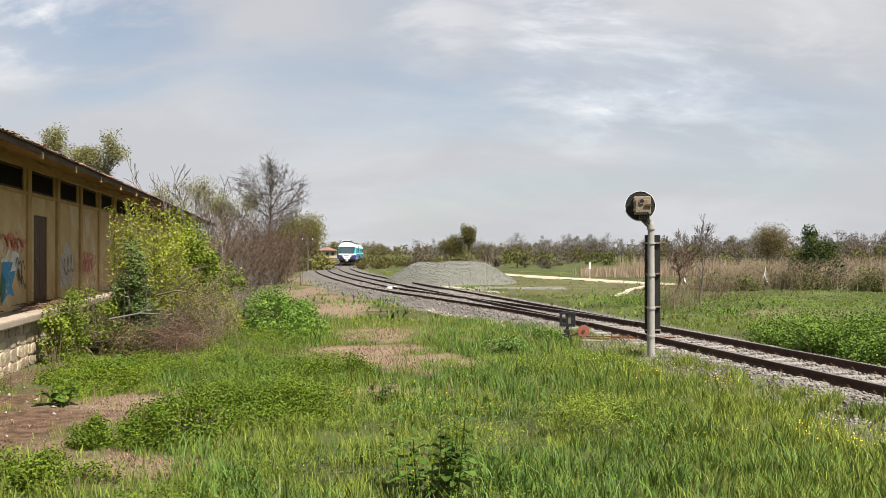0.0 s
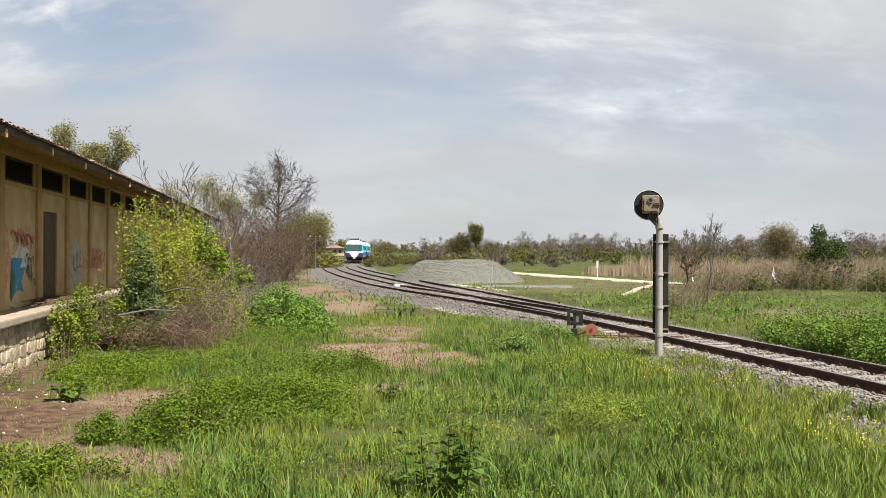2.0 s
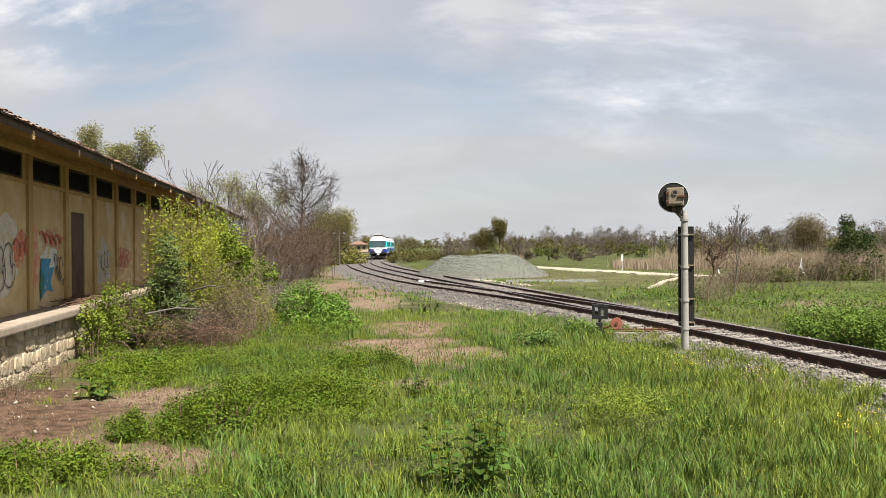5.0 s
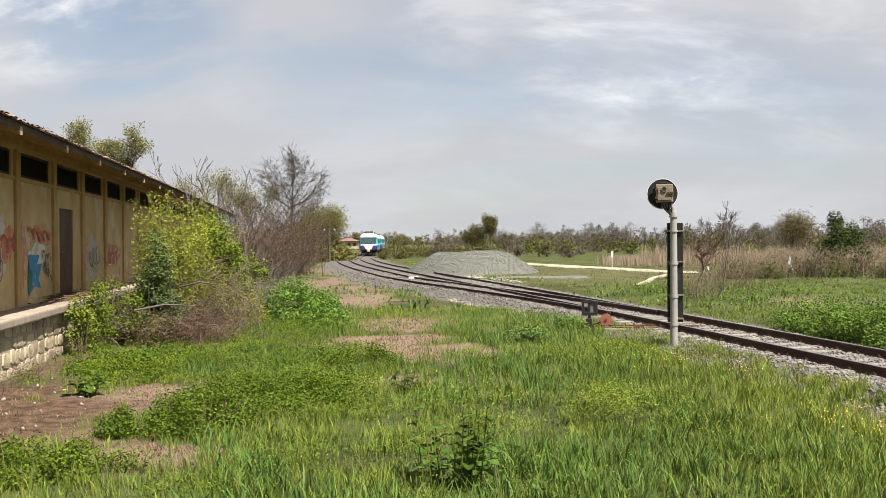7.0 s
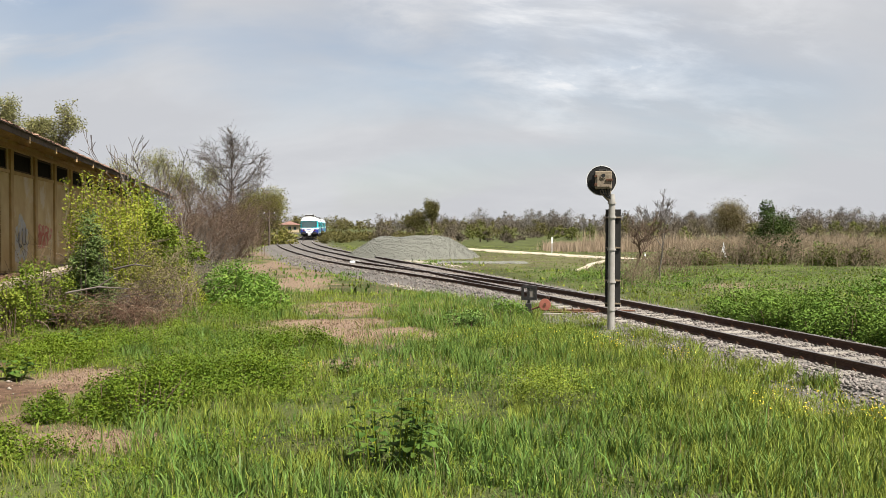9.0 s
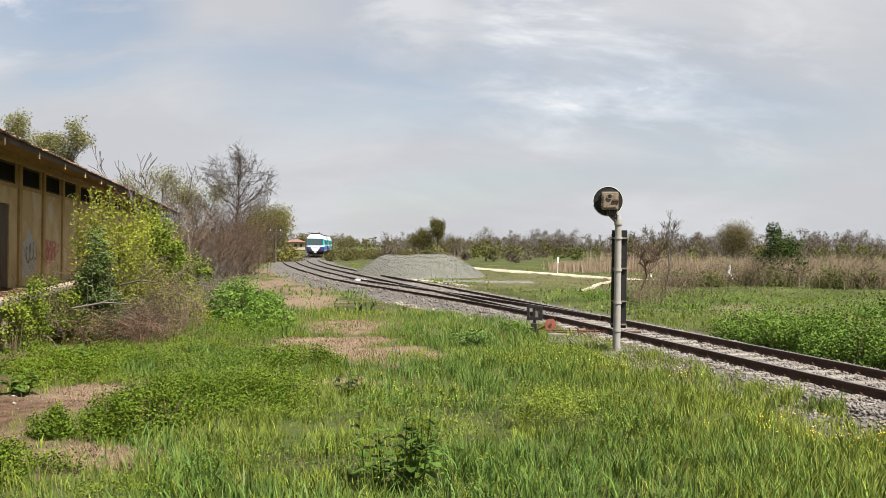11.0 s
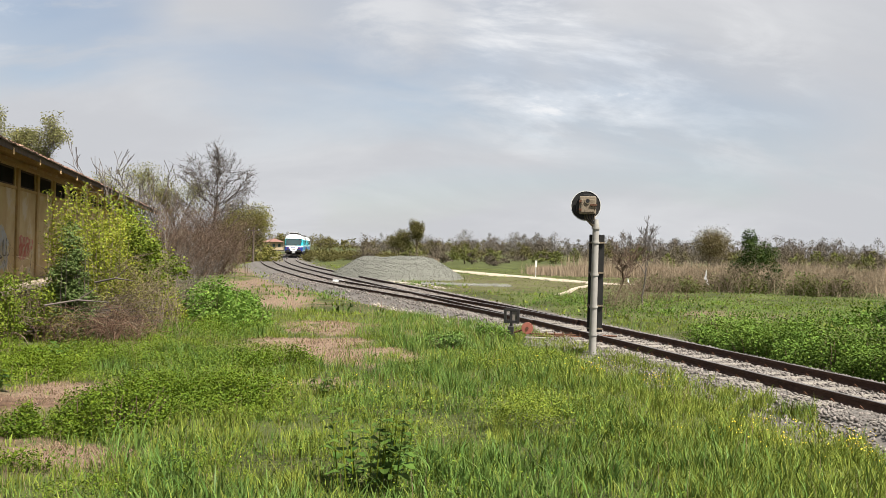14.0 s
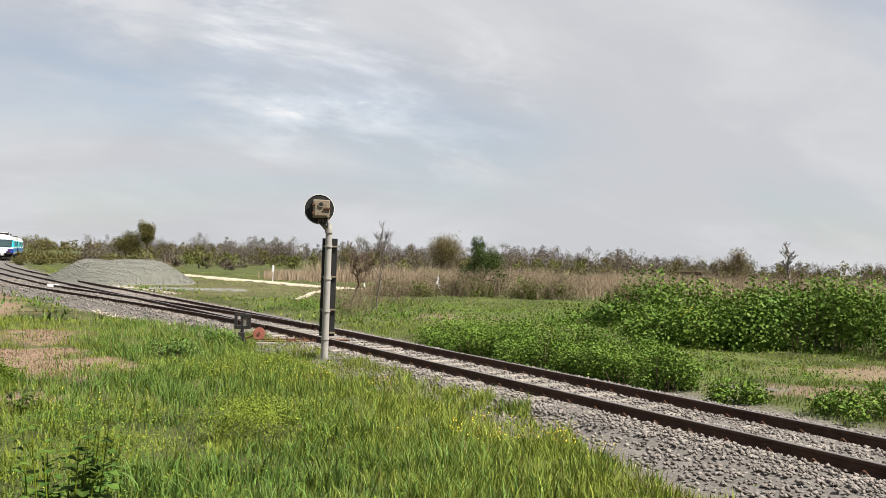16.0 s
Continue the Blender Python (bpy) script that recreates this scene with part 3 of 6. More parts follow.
def wall_mesh():
    """The front wall, 0.3 thick, with a band of clerestory openings and one doorway cut through it."""
    cuts = []
    k = int((S0 - BAY0) / BAY) - 1
    s = BAY0 + k * BAY
    while s < S1 + BAY:
        a, b = s + 0.34, s + BAY - 0.14
        if a > S0 + 0.1 and b < S1 - 0.1:
            cuts.append((a, b, 3.69, 4.20))
        s += BAY
    cuts.append((*DOOR_S, FLOOR_Z, 3.18))
    ss = sorted({S0, S1, *[c[0] for c in cuts], *[c[1] for c in cuts]})
    zs = [0.0, FLOOR_Z, 3.18, 3.69, 4.20, 4.5]
    bm = bmesh.new()
    for a, b in zip(ss, ss[1:]):
        for lo, hi in zip(zs, zs[1:]):
            mid = ((a + b) / 2, (lo + hi) / 2)
            if any(c[0] < mid[0] < c[1] and c[2] < mid[1] < c[3] for c in cuts):
                continue
            box(WALL_X - 0.3, WALL_X, a, b, lo, hi, 0, bm)
    bmesh.ops.remove_doubles(bm, verts=bm.verts, dist=0.001)
    return bm, cuts


wbm, CUTS = wall_mesh()
part("front_wall", wbm, PLASTER, shed, "stained ochre plaster wall")
part("rear_wall", box(WALL_X - 9.3, WALL_X - 9, S0, S1, 0, 4.5), PLASTER, shed)
part("end_wall", box(WALL_X - 9, WALL_X - 0.3, S0, S0 + 0.3, 0, 4.5), PLASTER, shed)
part("end_wall", box(WALL_X - 9, WALL_X - 0.3, S1 - 0.3, S1, 0, 4.5), PLASTER, shed)
part("inner_floor", box(WALL_X - 9, WALL_X - 0.3, S0 + 0.3, S1 - 0.3, FLOOR_Z - 0.2, FLOOR_Z), DARK, shed)
part("inner_ceiling", box(WALL_X - 9, WALL_X - 0.3, S0 + 0.3, S1 - 0.3, 4.5, 4.55), DARK, shed)
s = BAY0 + BAY * int((S0 - BAY0) / BAY)
while s < S1:
    part("pilaster", box(WALL_X - 0.02, WALL_X + 0.06, s - 0.02, s + 0.26, FLOOR_Z, 4.203, 0.01), PILASTER, shed, "ochre plaster pilaster")
    s += BAY
part("lintel_band", box(WALL_X - 0.02, WALL_X + 0.035, S0, S1, 3.60, 3.685, 0.008), PILASTER, shed, "plaster string course")
part("wall_plate", box(WALL_X - 0.05, WALL_X + 0.07, S0, S1, 4.205, 4.32, 0.01), SOFFIT, shed, "timber wall plate")
for a, b, lo, hi in CUTS[:-1]:
    fr = bmesh.new()
    for q in (lo, hi - 0.05):
        box(WALL_X - 0.075, WALL_X - 0.03, a, b, q, q + 0.05, 0, fr)
    for q in (a, b - 0.05):
        box(WALL_X - 0.07, WALL_X - 0.035, q, q + 0.05, lo + 0.05, hi - 0.05, 0, fr)
    win = part("clerestory_window", fr, TIMBER, shed, "dark timber clerestory frame")
    part("pane", box(WALL_X - 0.066, WALL_X - 0.058, a + 0.05, b - 0.05, lo + 0.05, hi - 0.05), UNLIT_PANE, win, "near-black pane coloured as the unlit inside of the shed")
dbm = box(WALL_X - 0.11, WALL_X - 0.05, DOOR_S[0], DOOR_S[1], FLOOR_Z, 3.18, 0.006)
door_leaf = part("door", dbm, DOOR, shed, "closed brown boarded door")
nb = 6
for i in range(nb):
    w = (DOOR_S[1] - DOOR_S[0]) / nb
    part("board", box(WALL_X - 0.05, WALL_X - 0.025, DOOR_S[0] + i * w + 0.006, DOOR_S[0] + (i + 1) * w - 0.006, FLOOR_Z + 0.02, 3.15, 0.005), DOOR, door_leaf)
part("handle", rod((WALL_X - 0.025, DOOR_S[0] + 0.12, 2.15), (WALL_X + 0.03, DOOR_S[0] + 0.12, 2.15), 0.02), RAIL_TOP, door_leaf, "iron handle")

# roof: soffit boards, rafters with sawn ends, fascia and clay tiles
PITCH = 0.30
EAVE_Z = 4.02
RIDGE_X = WALL_X - 4.65


def roof_z(x):
    return EAVE_Z + (EAVE_X - x) * PITCH


def slope(x0, x1, s0, s1, lift, thick):
    bm = bmesh.new()
    vs = [bm.verts.new((x, sv, roof_z(x) + lift + t)) for t in (0, thick) for x, sv in ((x0, s0), (x1, s0), (x1, s1), (x0, s1))]
    for f in ((3, 2, 1, 0), (4, 5, 6, 7), (0, 1, 5, 4), (1, 2, 6, 5), (2, 3, 7, 6), (3, 0, 4, 7)):
        bm.faces.new([vs[i] for i in f])
    bmesh.ops.recalc_face_normals(bm, faces=bm.faces)
    return bm


part("soffit", slope(EAVE_X - 0.02, RIDGE_X, S0 - 0.5, S1 + 0.5, 0.10, 0.03), SOFFIT, shed, "weathered timber soffit boards")
rear = slope(EAVE_X - 0.02, RIDGE_X, S0 - 0.5, S1 + 0.5, 0.10, 0.06)
rear.transform(Matrix.Translation((2 * RIDGE_X, 0, 0)) @ Matrix.Scale(-1, 4, (1, 0, 0)))
bmesh.ops.reverse_faces(rear, faces=rear.faces)
part("rear_roof", rear, TILE, shed)
s = S0
while s < S1:
    part("rafter", slope(EAVE_X + 0.04, WALL_X - 0.2, s, s + 0.10, -0.03, 0.126), SOFFIT, shed, "timber rafter with sawn end")
    s += BAY / 1.0
part("fascia", slope(EAVE_X + 0.03, EAVE_X - 0.02, S0 - 0.5, S1 + 0.5, 0.03, 0.12), TIMBER, shed, "dark weathered fascia board")
part("fascia_batten", slope(EAVE_X + 0.07, EAVE_X - 0.4, S0 - 0.5, S1 + 0.5, 0.155, 0.03), TIMBER, shed)


TILE_ONE = mat("clay_eave_tile", (0.134, 0.074, 0.051), (0.230, 0.144, 0.109), 6, 0.85, bump=0.4, ob_rand=0.35, worn=((0.192, 0.166, 0.134), 0.56, 4.0))


def tile_mesh():
    """One barrel tile: a half round, tapering towards the top."""
    V, F, n = [], [], 6
    for j, (d, r) in enumerate(((0.0, 0.088), (0.42, 0.072))):
        for t in (0, 0.014):
            for i in range(n + 1):
                a = math.pi * i / n
                V.append((-d, -math.cos(a) * (r - t), math.sin(a) * (r - t) * 0.22))
    m = n + 1
    for i in range(n):
        F += [(i, i + 1, 2 * m + i + 1, 2 * m + i), (m + i + 1, m + i, 3 * m + i, 3 * m + i + 1), (i + 1, i, m + i, m + i + 1)]
    return V, F


TV, TF = tile_mesh()
tv = np.array(TV)


SINGLE = []


def tile_field(s0, s1, rows):
    VV, LL, base = [], [], 0
    ang = -math.atan(PITCH)
    ca = math.cos(ang)
    for r in range(rows):
        sv = s0
        while sv < s1:
            x = EAVE_X + 0.10 - r * 0.36
            if r < 2 and 13.0 < sv < 33.0:
                SINGLE.append((x, sv))
                sv += 0.195
                continue
            p = tv * (1, rng.uniform(0.95, 1.05), 1)
            w = np.stack([x + p[:, 0] * ca, sv + p[:, 1] + rng.normal(0, 0.014), roof_z(x) + 0.185 - p[:, 0] * ca * PITCH * 1.0 + p[:, 2] + rng.normal(0, 0.010) + 0.012 * (p[:, 0] > -0.1)], -1)
            VV.append(w)
            LL.append(np.array(TF) + base)
            base += len(p)
            sv += 0.195
    return np.concatenate(VV), np.concatenate(LL)


tvv, tll = tile_field(S0 - 0.5, S1 + 0.5, 4)
tiles = part("roof_tiles", big_mesh("roof_tiles", tvv, tll.ravel(), np.full(len(tll), 4), TILE), TILE, shed, "uneven clay barrel tiles")
tagged(tiles, kind="stuff")
TILE_MESH = mesh_of("roof_tile", [(v[0], v[1], v[2] - v[0] * PITCH) for v in TV], TF, TILE_ONE)
for x, sv in SINGLE:
    ob = new("roof_tile", TILE_MESH)
    ob.parent = shed
    ob.matrix_basis = pose(x + random.gauss(0, 0.012), sv + random.gauss(0, 0.012), roof_z(x) + 0.19 + random.gauss(0, 0.008), random.gauss(0, 2), random.gauss(0, 1.5), random.gauss(0, 2))
part("roof_deck", slope(EAVE_X + 0.05, RIDGE_X, S0 - 0.5, S1 + 0.5, 0.165, 0.02), TILE, shed)

# loading platform: rubble wall, kerb slab
platform = thing("loading_platform", "low loading platform of limestone rubble under a pale concrete kerb", "platform", at=SHED, kind="structure")
part("core", box(WALL_X + 0.003, KERB_X - 0.082, S0, S1, -0.2, FLOOR_Z - 0.17), MORTAR, platform)
part("kerb", box(WALL_X + 0.004, KERB_X + 0.06, S0, S1, FLOOR_Z - 0.17, FLOOR_Z - 0.01, 0.035), SLAB, platform, "worn pale concrete kerb slab")
# graffiti shapes painted on the wall
def blob(name, pts, z, colour, worn, label):
    m = mat(name, colour, tuple(min(1, c * 1.35 + 0.03) for c in colour), 6, 0.8, bump=0.1, worn=((0.45, 0.37, 0.22), worn, 5.0))
    bm = bmesh.new()
    f = [bm.verts.new((0, a, b)) for a, b in pts]
    face = bm.faces.new(f)
    r = bmesh.ops.extrude_face_region(bm, geom=[face])
    for g in r["geom"]:
        if isinstance(g, bmesh.types.BMVert):
            g.co.x += 0.003
    bmesh.ops.recalc_face_normals(bm, faces=bm.faces)
    ob = part(name, bm, m, shed, label)
    ob.location = (WALL_X + z, 0, 0)
    return ob


def wob(cx, cz, rx, rz, n, seed, jag=0.3):
    r = random.Random(seed)
    ph = [(k, r.uniform(0, 6.28), r.uniform(0.4, 1.0) / k ** 0.5) for k in (2, 3, 5, 7, 11)]
    out = []
    for i in range(3 * n):
        a = i * 6.28318 / (3 * n)
        q = 1 + jag * 0.55 * sum(w * math.sin(k * a + p) for k, p, w in ph)
        out.append((cx + rx * math.cos(a) * q, cz + rz * math.sin(a) * q))
    return out


blob("graffiti_pale", wob(16.75, 2.2, 0.9, 0.8, 26, 1, 0.3), 0.002, (0.420, 0.386, 0.336), 0.52, "pale grey sprayed lettering shape")
blob("graffiti_red", wob(17.85, 2.35, 0.5, 0.32, 16, 2, 0.45), 0.006, (0.403, 0.118, 0.067), 0.48, "faded red spray paint")
blob("graffiti_red", wob(18.75, 2.1, 0.16, 0.7, 18, 3, 0.45), 0.004, (0.403, 0.143, 0.109), 0.50, "faded red spray paint")
blob("graffiti_red", wob(19.9, 2.5, 0.72, 0.25, 20, 4, 0.5), 0.004, (0.386, 0.126, 0.076), 0.47, "faded red spray paint")
blob("graffiti_white", wob(19.75, 2.1, 0.62, 0.24, 22, 5, 0.4), 0.008, (0.437, 0.437, 0.420), 0.52, "white spray paint")
blob("graffiti_blue", [(19.1, 2.12), (19.8, 2.1), (19.62, 1.9), (20.0, 1.92), (19.72, 1.6), (19.9, 1.38), (19.45, 1.45), (19.08, 1.27), (19.3, 1.7), (19.0, 1.74)], 0.012, (0.025, 0.160, 0.302), 0.60, "blue spray-painted zigzag shape")
blob("graffiti_green", [(19.05, 1.9), (19.28, 1.72), (19.22, 1.45), (19.02, 1.22), (18.98, 1.55)], 0.016, (0.017, 0.109, 0.084), 0.66, "dark green spray paint")
blob("graffiti_grey", wob(24.6, 1.9, 0.9, 0.5, 22, 6, 0.45), 0.004, (0.319, 0.311, 0.311), 0.48, "grey spray paint")
blob("graffiti_red", wob(27.2, 2.0, 0.9, 0.4, 20, 8, 0.5), 0.004, (0.353, 0.118, 0.076), 0.48, "faded red spray paint")


def stroke(name, pts, width, z, colour, label):
    """A sprayed line on the wall: a thin band along the given points of wall length and height."""
    m = bpy.data.materials.get("spray_" + name) or mat("spray_" + name, colour, tuple(min(1, c * 1.3 + 0.02) for c in colour), 7, 0.8, bump=0.1, worn=((0.45, 0.36, 0.2), 0.62, 7.0))
    bm = bmesh.new()
    P = [Vector((0, a, b)) for a, b in pts]
    L = []
    for i, p in enumerate(P):
        d = (P[min(i + 1, len(P) - 1)] - P[max(i - 1, 0)]).normalized()
        nrm = Vector((0, -d.z, d.y)) * width / 2
        L.append([bm.verts.new(p + nrm), bm.verts.new(p - nrm), bm.verts.new(p - nrm + Vector((0.003, 0, 0))), bm.verts.new(p + nrm + Vector((0.003, 0, 0)))])
    for a, b in zip(L, L[1:]):
        for k in range(4):
            bm.faces.new((a[k], a[(k + 1) % 4], b[(k + 1) % 4], b[k]))
    bmesh.ops.recalc_face_normals(bm, faces=bm.faces)
    ob = part("graffiti_line", bm, m, shed, label)
    ob.location = (WALL_X + z, 0, 0)


def zigzag(s0, s1, z0, z1, n, seed):
    """A looping hand-sprayed line."""
    r = random.Random(seed)
    p, q, m = r.uniform(0, 6.28), r.uniform(0.35, 0.9), 10 * n
    return [(s0 + (s1 - s0) * (i / m) + (s1 - s0) / n * 0.7 * math.cos(3.1416 * n * i / m + p), (z0 + z1) / 2 + (z1 - z0) * 0.5 * (math.sin(3.1416 * n * i / m) * 0.75 + 0.4 * math.sin(q * n * i / m + p))) for i in range(m + 1)]


for i, q in enumerate(((16.0, 17.4, 1.9, 2.6, 6), (16.2, 17.5, 1.4, 2.0, 5))):
    stroke("black", zigzag(*q, 30 + i), 0.022, 0.020 + i * 0.004, (0.059, 0.050, 0.050), "dark sprayed line")
for i, q in enumerate(((17.5, 18.3, 2.2, 2.55, 5), (19.1, 20.5, 2.42, 2.68, 8), (26.5, 27.8, 1.8, 2.2, 6))):
    stroke("red", zigzag(*q, 40 + i), 0.06, 0.022 + i * 0.004, (0.336, 0.084, 0.050), "faded red sprayed line")
for i, q in enumerate(((20.0, 20.5, 1.7, 2.3, 5), (20.1, 20.6, 1.5, 1.9, 4), (24.1, 25.2, 1.6, 2.2, 6))):
    stroke("black", zigzag(*q, 50 + i), 0.03, 0.036 + i * 0.004, (0.059, 0.050, 0.050), "dark sprayed line")

# ---------------------------------------------------------------- signal mast
def signal():
    t = thing("railway_signal", "grey tubular railway signal with a round black target disc", "railway signal", at=pose(4.62, 19.2, -0.1, 0, 0, -13.5))
    part("mast", rod((0, 0, 0), (0, 0, 3.04), 0.082, 0.072, 24), GREY_POST, t, "weathered light grey steel tube")
    part("mast_cap", rod((0, 0, 3.04), (0, 0, 3.14), 0.062, 0.055, 20), GREY_POST, t)
    for z in (0.55, 1.17, 1.9, 2.62, 2.94):
        part("band", rod((0, 0, z - 0.02), (0, 0, z + 0.02), 0.095, 0.095, 24), GREY_POST, t, "clamp band")
    ch = box(-0.14, 0.20, 0.13, 0.16, 0.60, 2.80, 0.005)
    box(-0.14, -0.12, 0.16, 0.24, 0.60, 2.80, 0, ch)
    box(0.18, 0.20, 0.16, 0.24, 0.60, 2.80, 0, ch)
    part("cable_duct", ch, BLACK, t, "black steel channel strapped behind the mast")
    for z in (0.66, 1.18, 1.92, 2.6):
        part("strap", box(-0.15, 0.21, 0.085, 0.125, z, z + 0.035, 0.004), LAMPBOX, t, "flat steel strap")
    # disc faces the train, its back to the meadow
    DX, DZ = -0.235, 3.45
    part("target_disc", rod((DX, 0.10, DZ), (DX, 0.115, DZ), 0.335, None, 48), BLACK, t, "round black target plate")
    part("disc_rim", _ring(DX, 0.108, DZ, 0.325, 0.342, 0.03), PAPER, t, "thin pale rim")
    hood = part("lamp_housing", box(DX - 0.14, DX + 0.23, -0.16, 0.10, DZ - 0.20, DZ + 0.20, 0.025), LAMPBOX, t, "weathered beige lamp housing")
    part("lid", box(DX - 0.10, DX + 0.19, -0.178, -0.16, DZ - 0.16, DZ + 0.13, 0.01), LAMPBOX, hood)
    part("round_vent", rod((DX + 0.04, -0.20, DZ + 0.09), (DX + 0.04, -0.178, DZ + 0.09), 0.045, None, 18), BLACK, hood)
    part("vent_rim", _ring(DX + 0.04, -0.19, DZ + 0.09, 0.045, 0.06, 0.02), LAMPBOX, hood)
    part("latch", box(DX + 0.10, DX + 0.25, -0.205, -0.16, DZ - 0.02, DZ + 0.025, 0.006), RUST, hood)
    part("hinge", box(DX - 0.15, DX - 0.09, -0.19, -0.16, DZ - 0.13, DZ - 0.08, 0.004), RUST, hood)
    part("hinge", box(DX - 0.15, DX - 0.09, -0.19, -0.16, DZ + 0.06, DZ + 0.11, 0.004), RUST, hood)
    part("side_box", box(DX - 0.205, DX - 0.14, -0.10, 0.06, DZ - 0.15, DZ + 0.14, 0.012), BLACK, hood)
    part("rain_cover", box(DX - 0.06, DX + 0.12, -0.1, 0.08, DZ + 0.20, DZ + 0.245, 0.012), BLACK, hood)
    br = box(DX - 0.02, -0.02, -0.06, 0.07, 3.12, 3.25, 0.02)
    rod((DX + 0.05, 0, 3.14), (-0.03, 0, 2.99), 0.045, 0.055, 10, br)
    part("bracket", br, LAMPBOX, t, "cast bracket")
    for k, dx in enumerate((DX + 0.0, DX + 0.06, DX + 0.12, DX + 0.17)):
        cab = rod((dx, -0.08, DZ - 0.20), (dx + 0.02, -0.09, DZ - 0.30), 0.014, None, 8)
        rod((dx + 0.02, -0.09, DZ - 0.30), (-0.04, -0.075, 3.03), 0.012, None, 8, cab)
        part("cable", cab, BLACK, t)
    part("foot", rod((0, 0, -0.05), (0, 0, 0.06), 0.16, 0.13, 20), CONCRETE, t)
    return t


def _ring(x, y, z, r0, r1, depth):
    bm = bmesh.new()
    n = 48
    v = [[bm.verts.new((x + r * math.cos(i * 6.28318 / n), y + d, z + r * math.sin(i * 6.28318 / n))) for i in range(n)] for r, d in ((r0, -depth / 2), (r1, -depth / 2), (r1, depth / 2), (r0, depth / 2))]
    for a in range(4):
        for i in range(n):
            bm.faces.new((v[a][i], v[a][(i + 1) % n], v[(a + 1) % 4][(i + 1) % n], v[(a + 1) % 4][i]))
    bmesh.ops.recalc_face_normals(bm, faces=bm.faces)
    return bm


signal()


# ---------------------------------------------------------------- hand points lever
def lever():
    t = thing("points_lever", "hand-worked points lever with a black lamp frame and a red weight", "points lever", at=pose(3.27, 22.75, -0.06, 0, 0, -12))
    part("stand", box(-0.09, 0.07, -0.09, 0.09, 0, 0.34, 0.02), BLACK, t, "black iron stand")
    leg = bmesh.new()
    rod((-0.2, 0, 0.0), (-0.02, 0, 0.36), 0.03, 0.025, 8, leg)
    rod((0.12, 0.1, 0.0), (0, 0, 0.3), 0.028, 0.025, 8, leg)
    part("brace", leg, BLACK, t)
    fr = bmesh.new()
    box(-0.20, -0.13, -0.05, 0.05, 0.42, 0.80, 0.006, fr)
    box(0.14, 0.21, -0.05, 0.05, 0.42, 0.80, 0.006, fr)
    box(-0.13, 0.14, -0.05, 0.05, 0.74, 0.80, 0, fr)
    box(-0.13, 0.14, -0.05, 0.05, 0.42, 0.50, 0, fr)
    box(-0.045, 0.02, -0.04, 0.04, 0.50, 0.74, 0, fr)
    part("lamp_frame", fr, BLACK, t, "open black lantern frame")
    part("lamp_glass", box(0.025, 0.135, -0.02, 0.02, 0.505, 0.735), CONCRETE, t, "dusty glass panel")
    part("post", rod((0, 0, 0.3), (0, 0, 0.44), 0.04, None, 12), BLACK, t)
    part("arm", rod((0.02, -0.02, 0.16), (0.40, -0.06, 0.30), 0.024, None, 10), RUST, t, "rusty lever arm")
    part("weight", rod((0.43, -0.13, 0.32), (0.43, -0.05, 0.32), 0.152, None, 36), RED_DISC, t, "faded red round weight")
    part("weight_hub", rod((0.43, -0.15, 0.32), (0.43, -0.13, 0.32), 0.04, None, 16), RUST, t)
    return t


lever()


def rodding():
    t = thing("point_rodding", "rusty rods, cranks and cover plates beside the points", "point rods", at=pose(4.15, 22.7, -0.02, 0, 0, -12))
    for i in range(5):
        part("cover_plate", box(-0.05 + i * 0.33, 0.2 + i * 0.33, -0.12, 0.1, 0.0, 0.10 + 0.05 * (i % 2), 0.015), RUST, t, "rusty iron cover plate")
    part("rod", rod((-0.6, 0.16, 0.1), (1.9, 0.2, 0.12), 0.022, None, 8), RUST, t)
    part("rod", rod((-0.3, -0.16, 0.08), (1.7, -0.1, 0.1), 0.018, None, 8), RUST, t)
    for i in range(7):
        part("bolt", rod((0.05 + i * 0.22, -0.02, 0.1), (0.05 + i * 0.22, -0.02, 0.19), 0.02, None, 8), RUST, t)
    part("timber", box(-0.5, 1.9, -0.42, -0.2, -0.05, 0.06, 0.02), CONCRETE, t, "long concrete bearer")
    return t


rodding()


def concrete_block():
    t = thing("marker_block", "low whitewashed concrete marker block between two tracks", "marker", at=pose(-3.1, 52.5, -0.02, 0, 0, 15))
    part("block", box(-0.32, 0.32, -0.16, 0.16, 0, 0.24, 0.05), PAPER, t)
    part("footing", box(-0.42, 0.42, -0.24, 0.24, -0.1, 0.03, 0.02), CONCRETE, t)


concrete_block()


# ---------------------------------------------------------------- the two-car diesel train
def loft(sections, close=True):
    bm = bmesh.new()
    rows = [[bm.verts.new(p) for p in s] for s in sections]
    n = len(rows[0])
    for a, b in zip(rows, rows[1:]):
        for i in range(n if close else n - 1):
            bm.faces.new((a[i], a[(i + 1) % n], b[(i + 1) % n], b[i]))
    bmesh.ops.recalc_face_normals(bm, faces=bm.faces)
    return bm


HW = 1.40


def band(y0, y1, z0, z1, x0=HW, x1=HW, t=0.03):
    """A pair of body-side strips, one each side, between two heights."""
    bm = bmesh.new()
    for s in (-1, 1):
        v = [bm.verts.new((s * x, y, z)) for y in (y0, y1) for x, z in ((x0, z0), (x1, z1), (x1 - t, z1), (x0 - t, z0))]
        for f in ((0, 1, 2, 3), (7, 6, 5, 4), (0, 4, 5, 1), (1, 5, 6, 2), (2, 6, 7, 3), (3, 7, 4, 0)):
            bm.faces.new([v[i] for i in f])
    bmesh.ops.recalc_face_normals(bm, faces=bm.faces)
    return bm


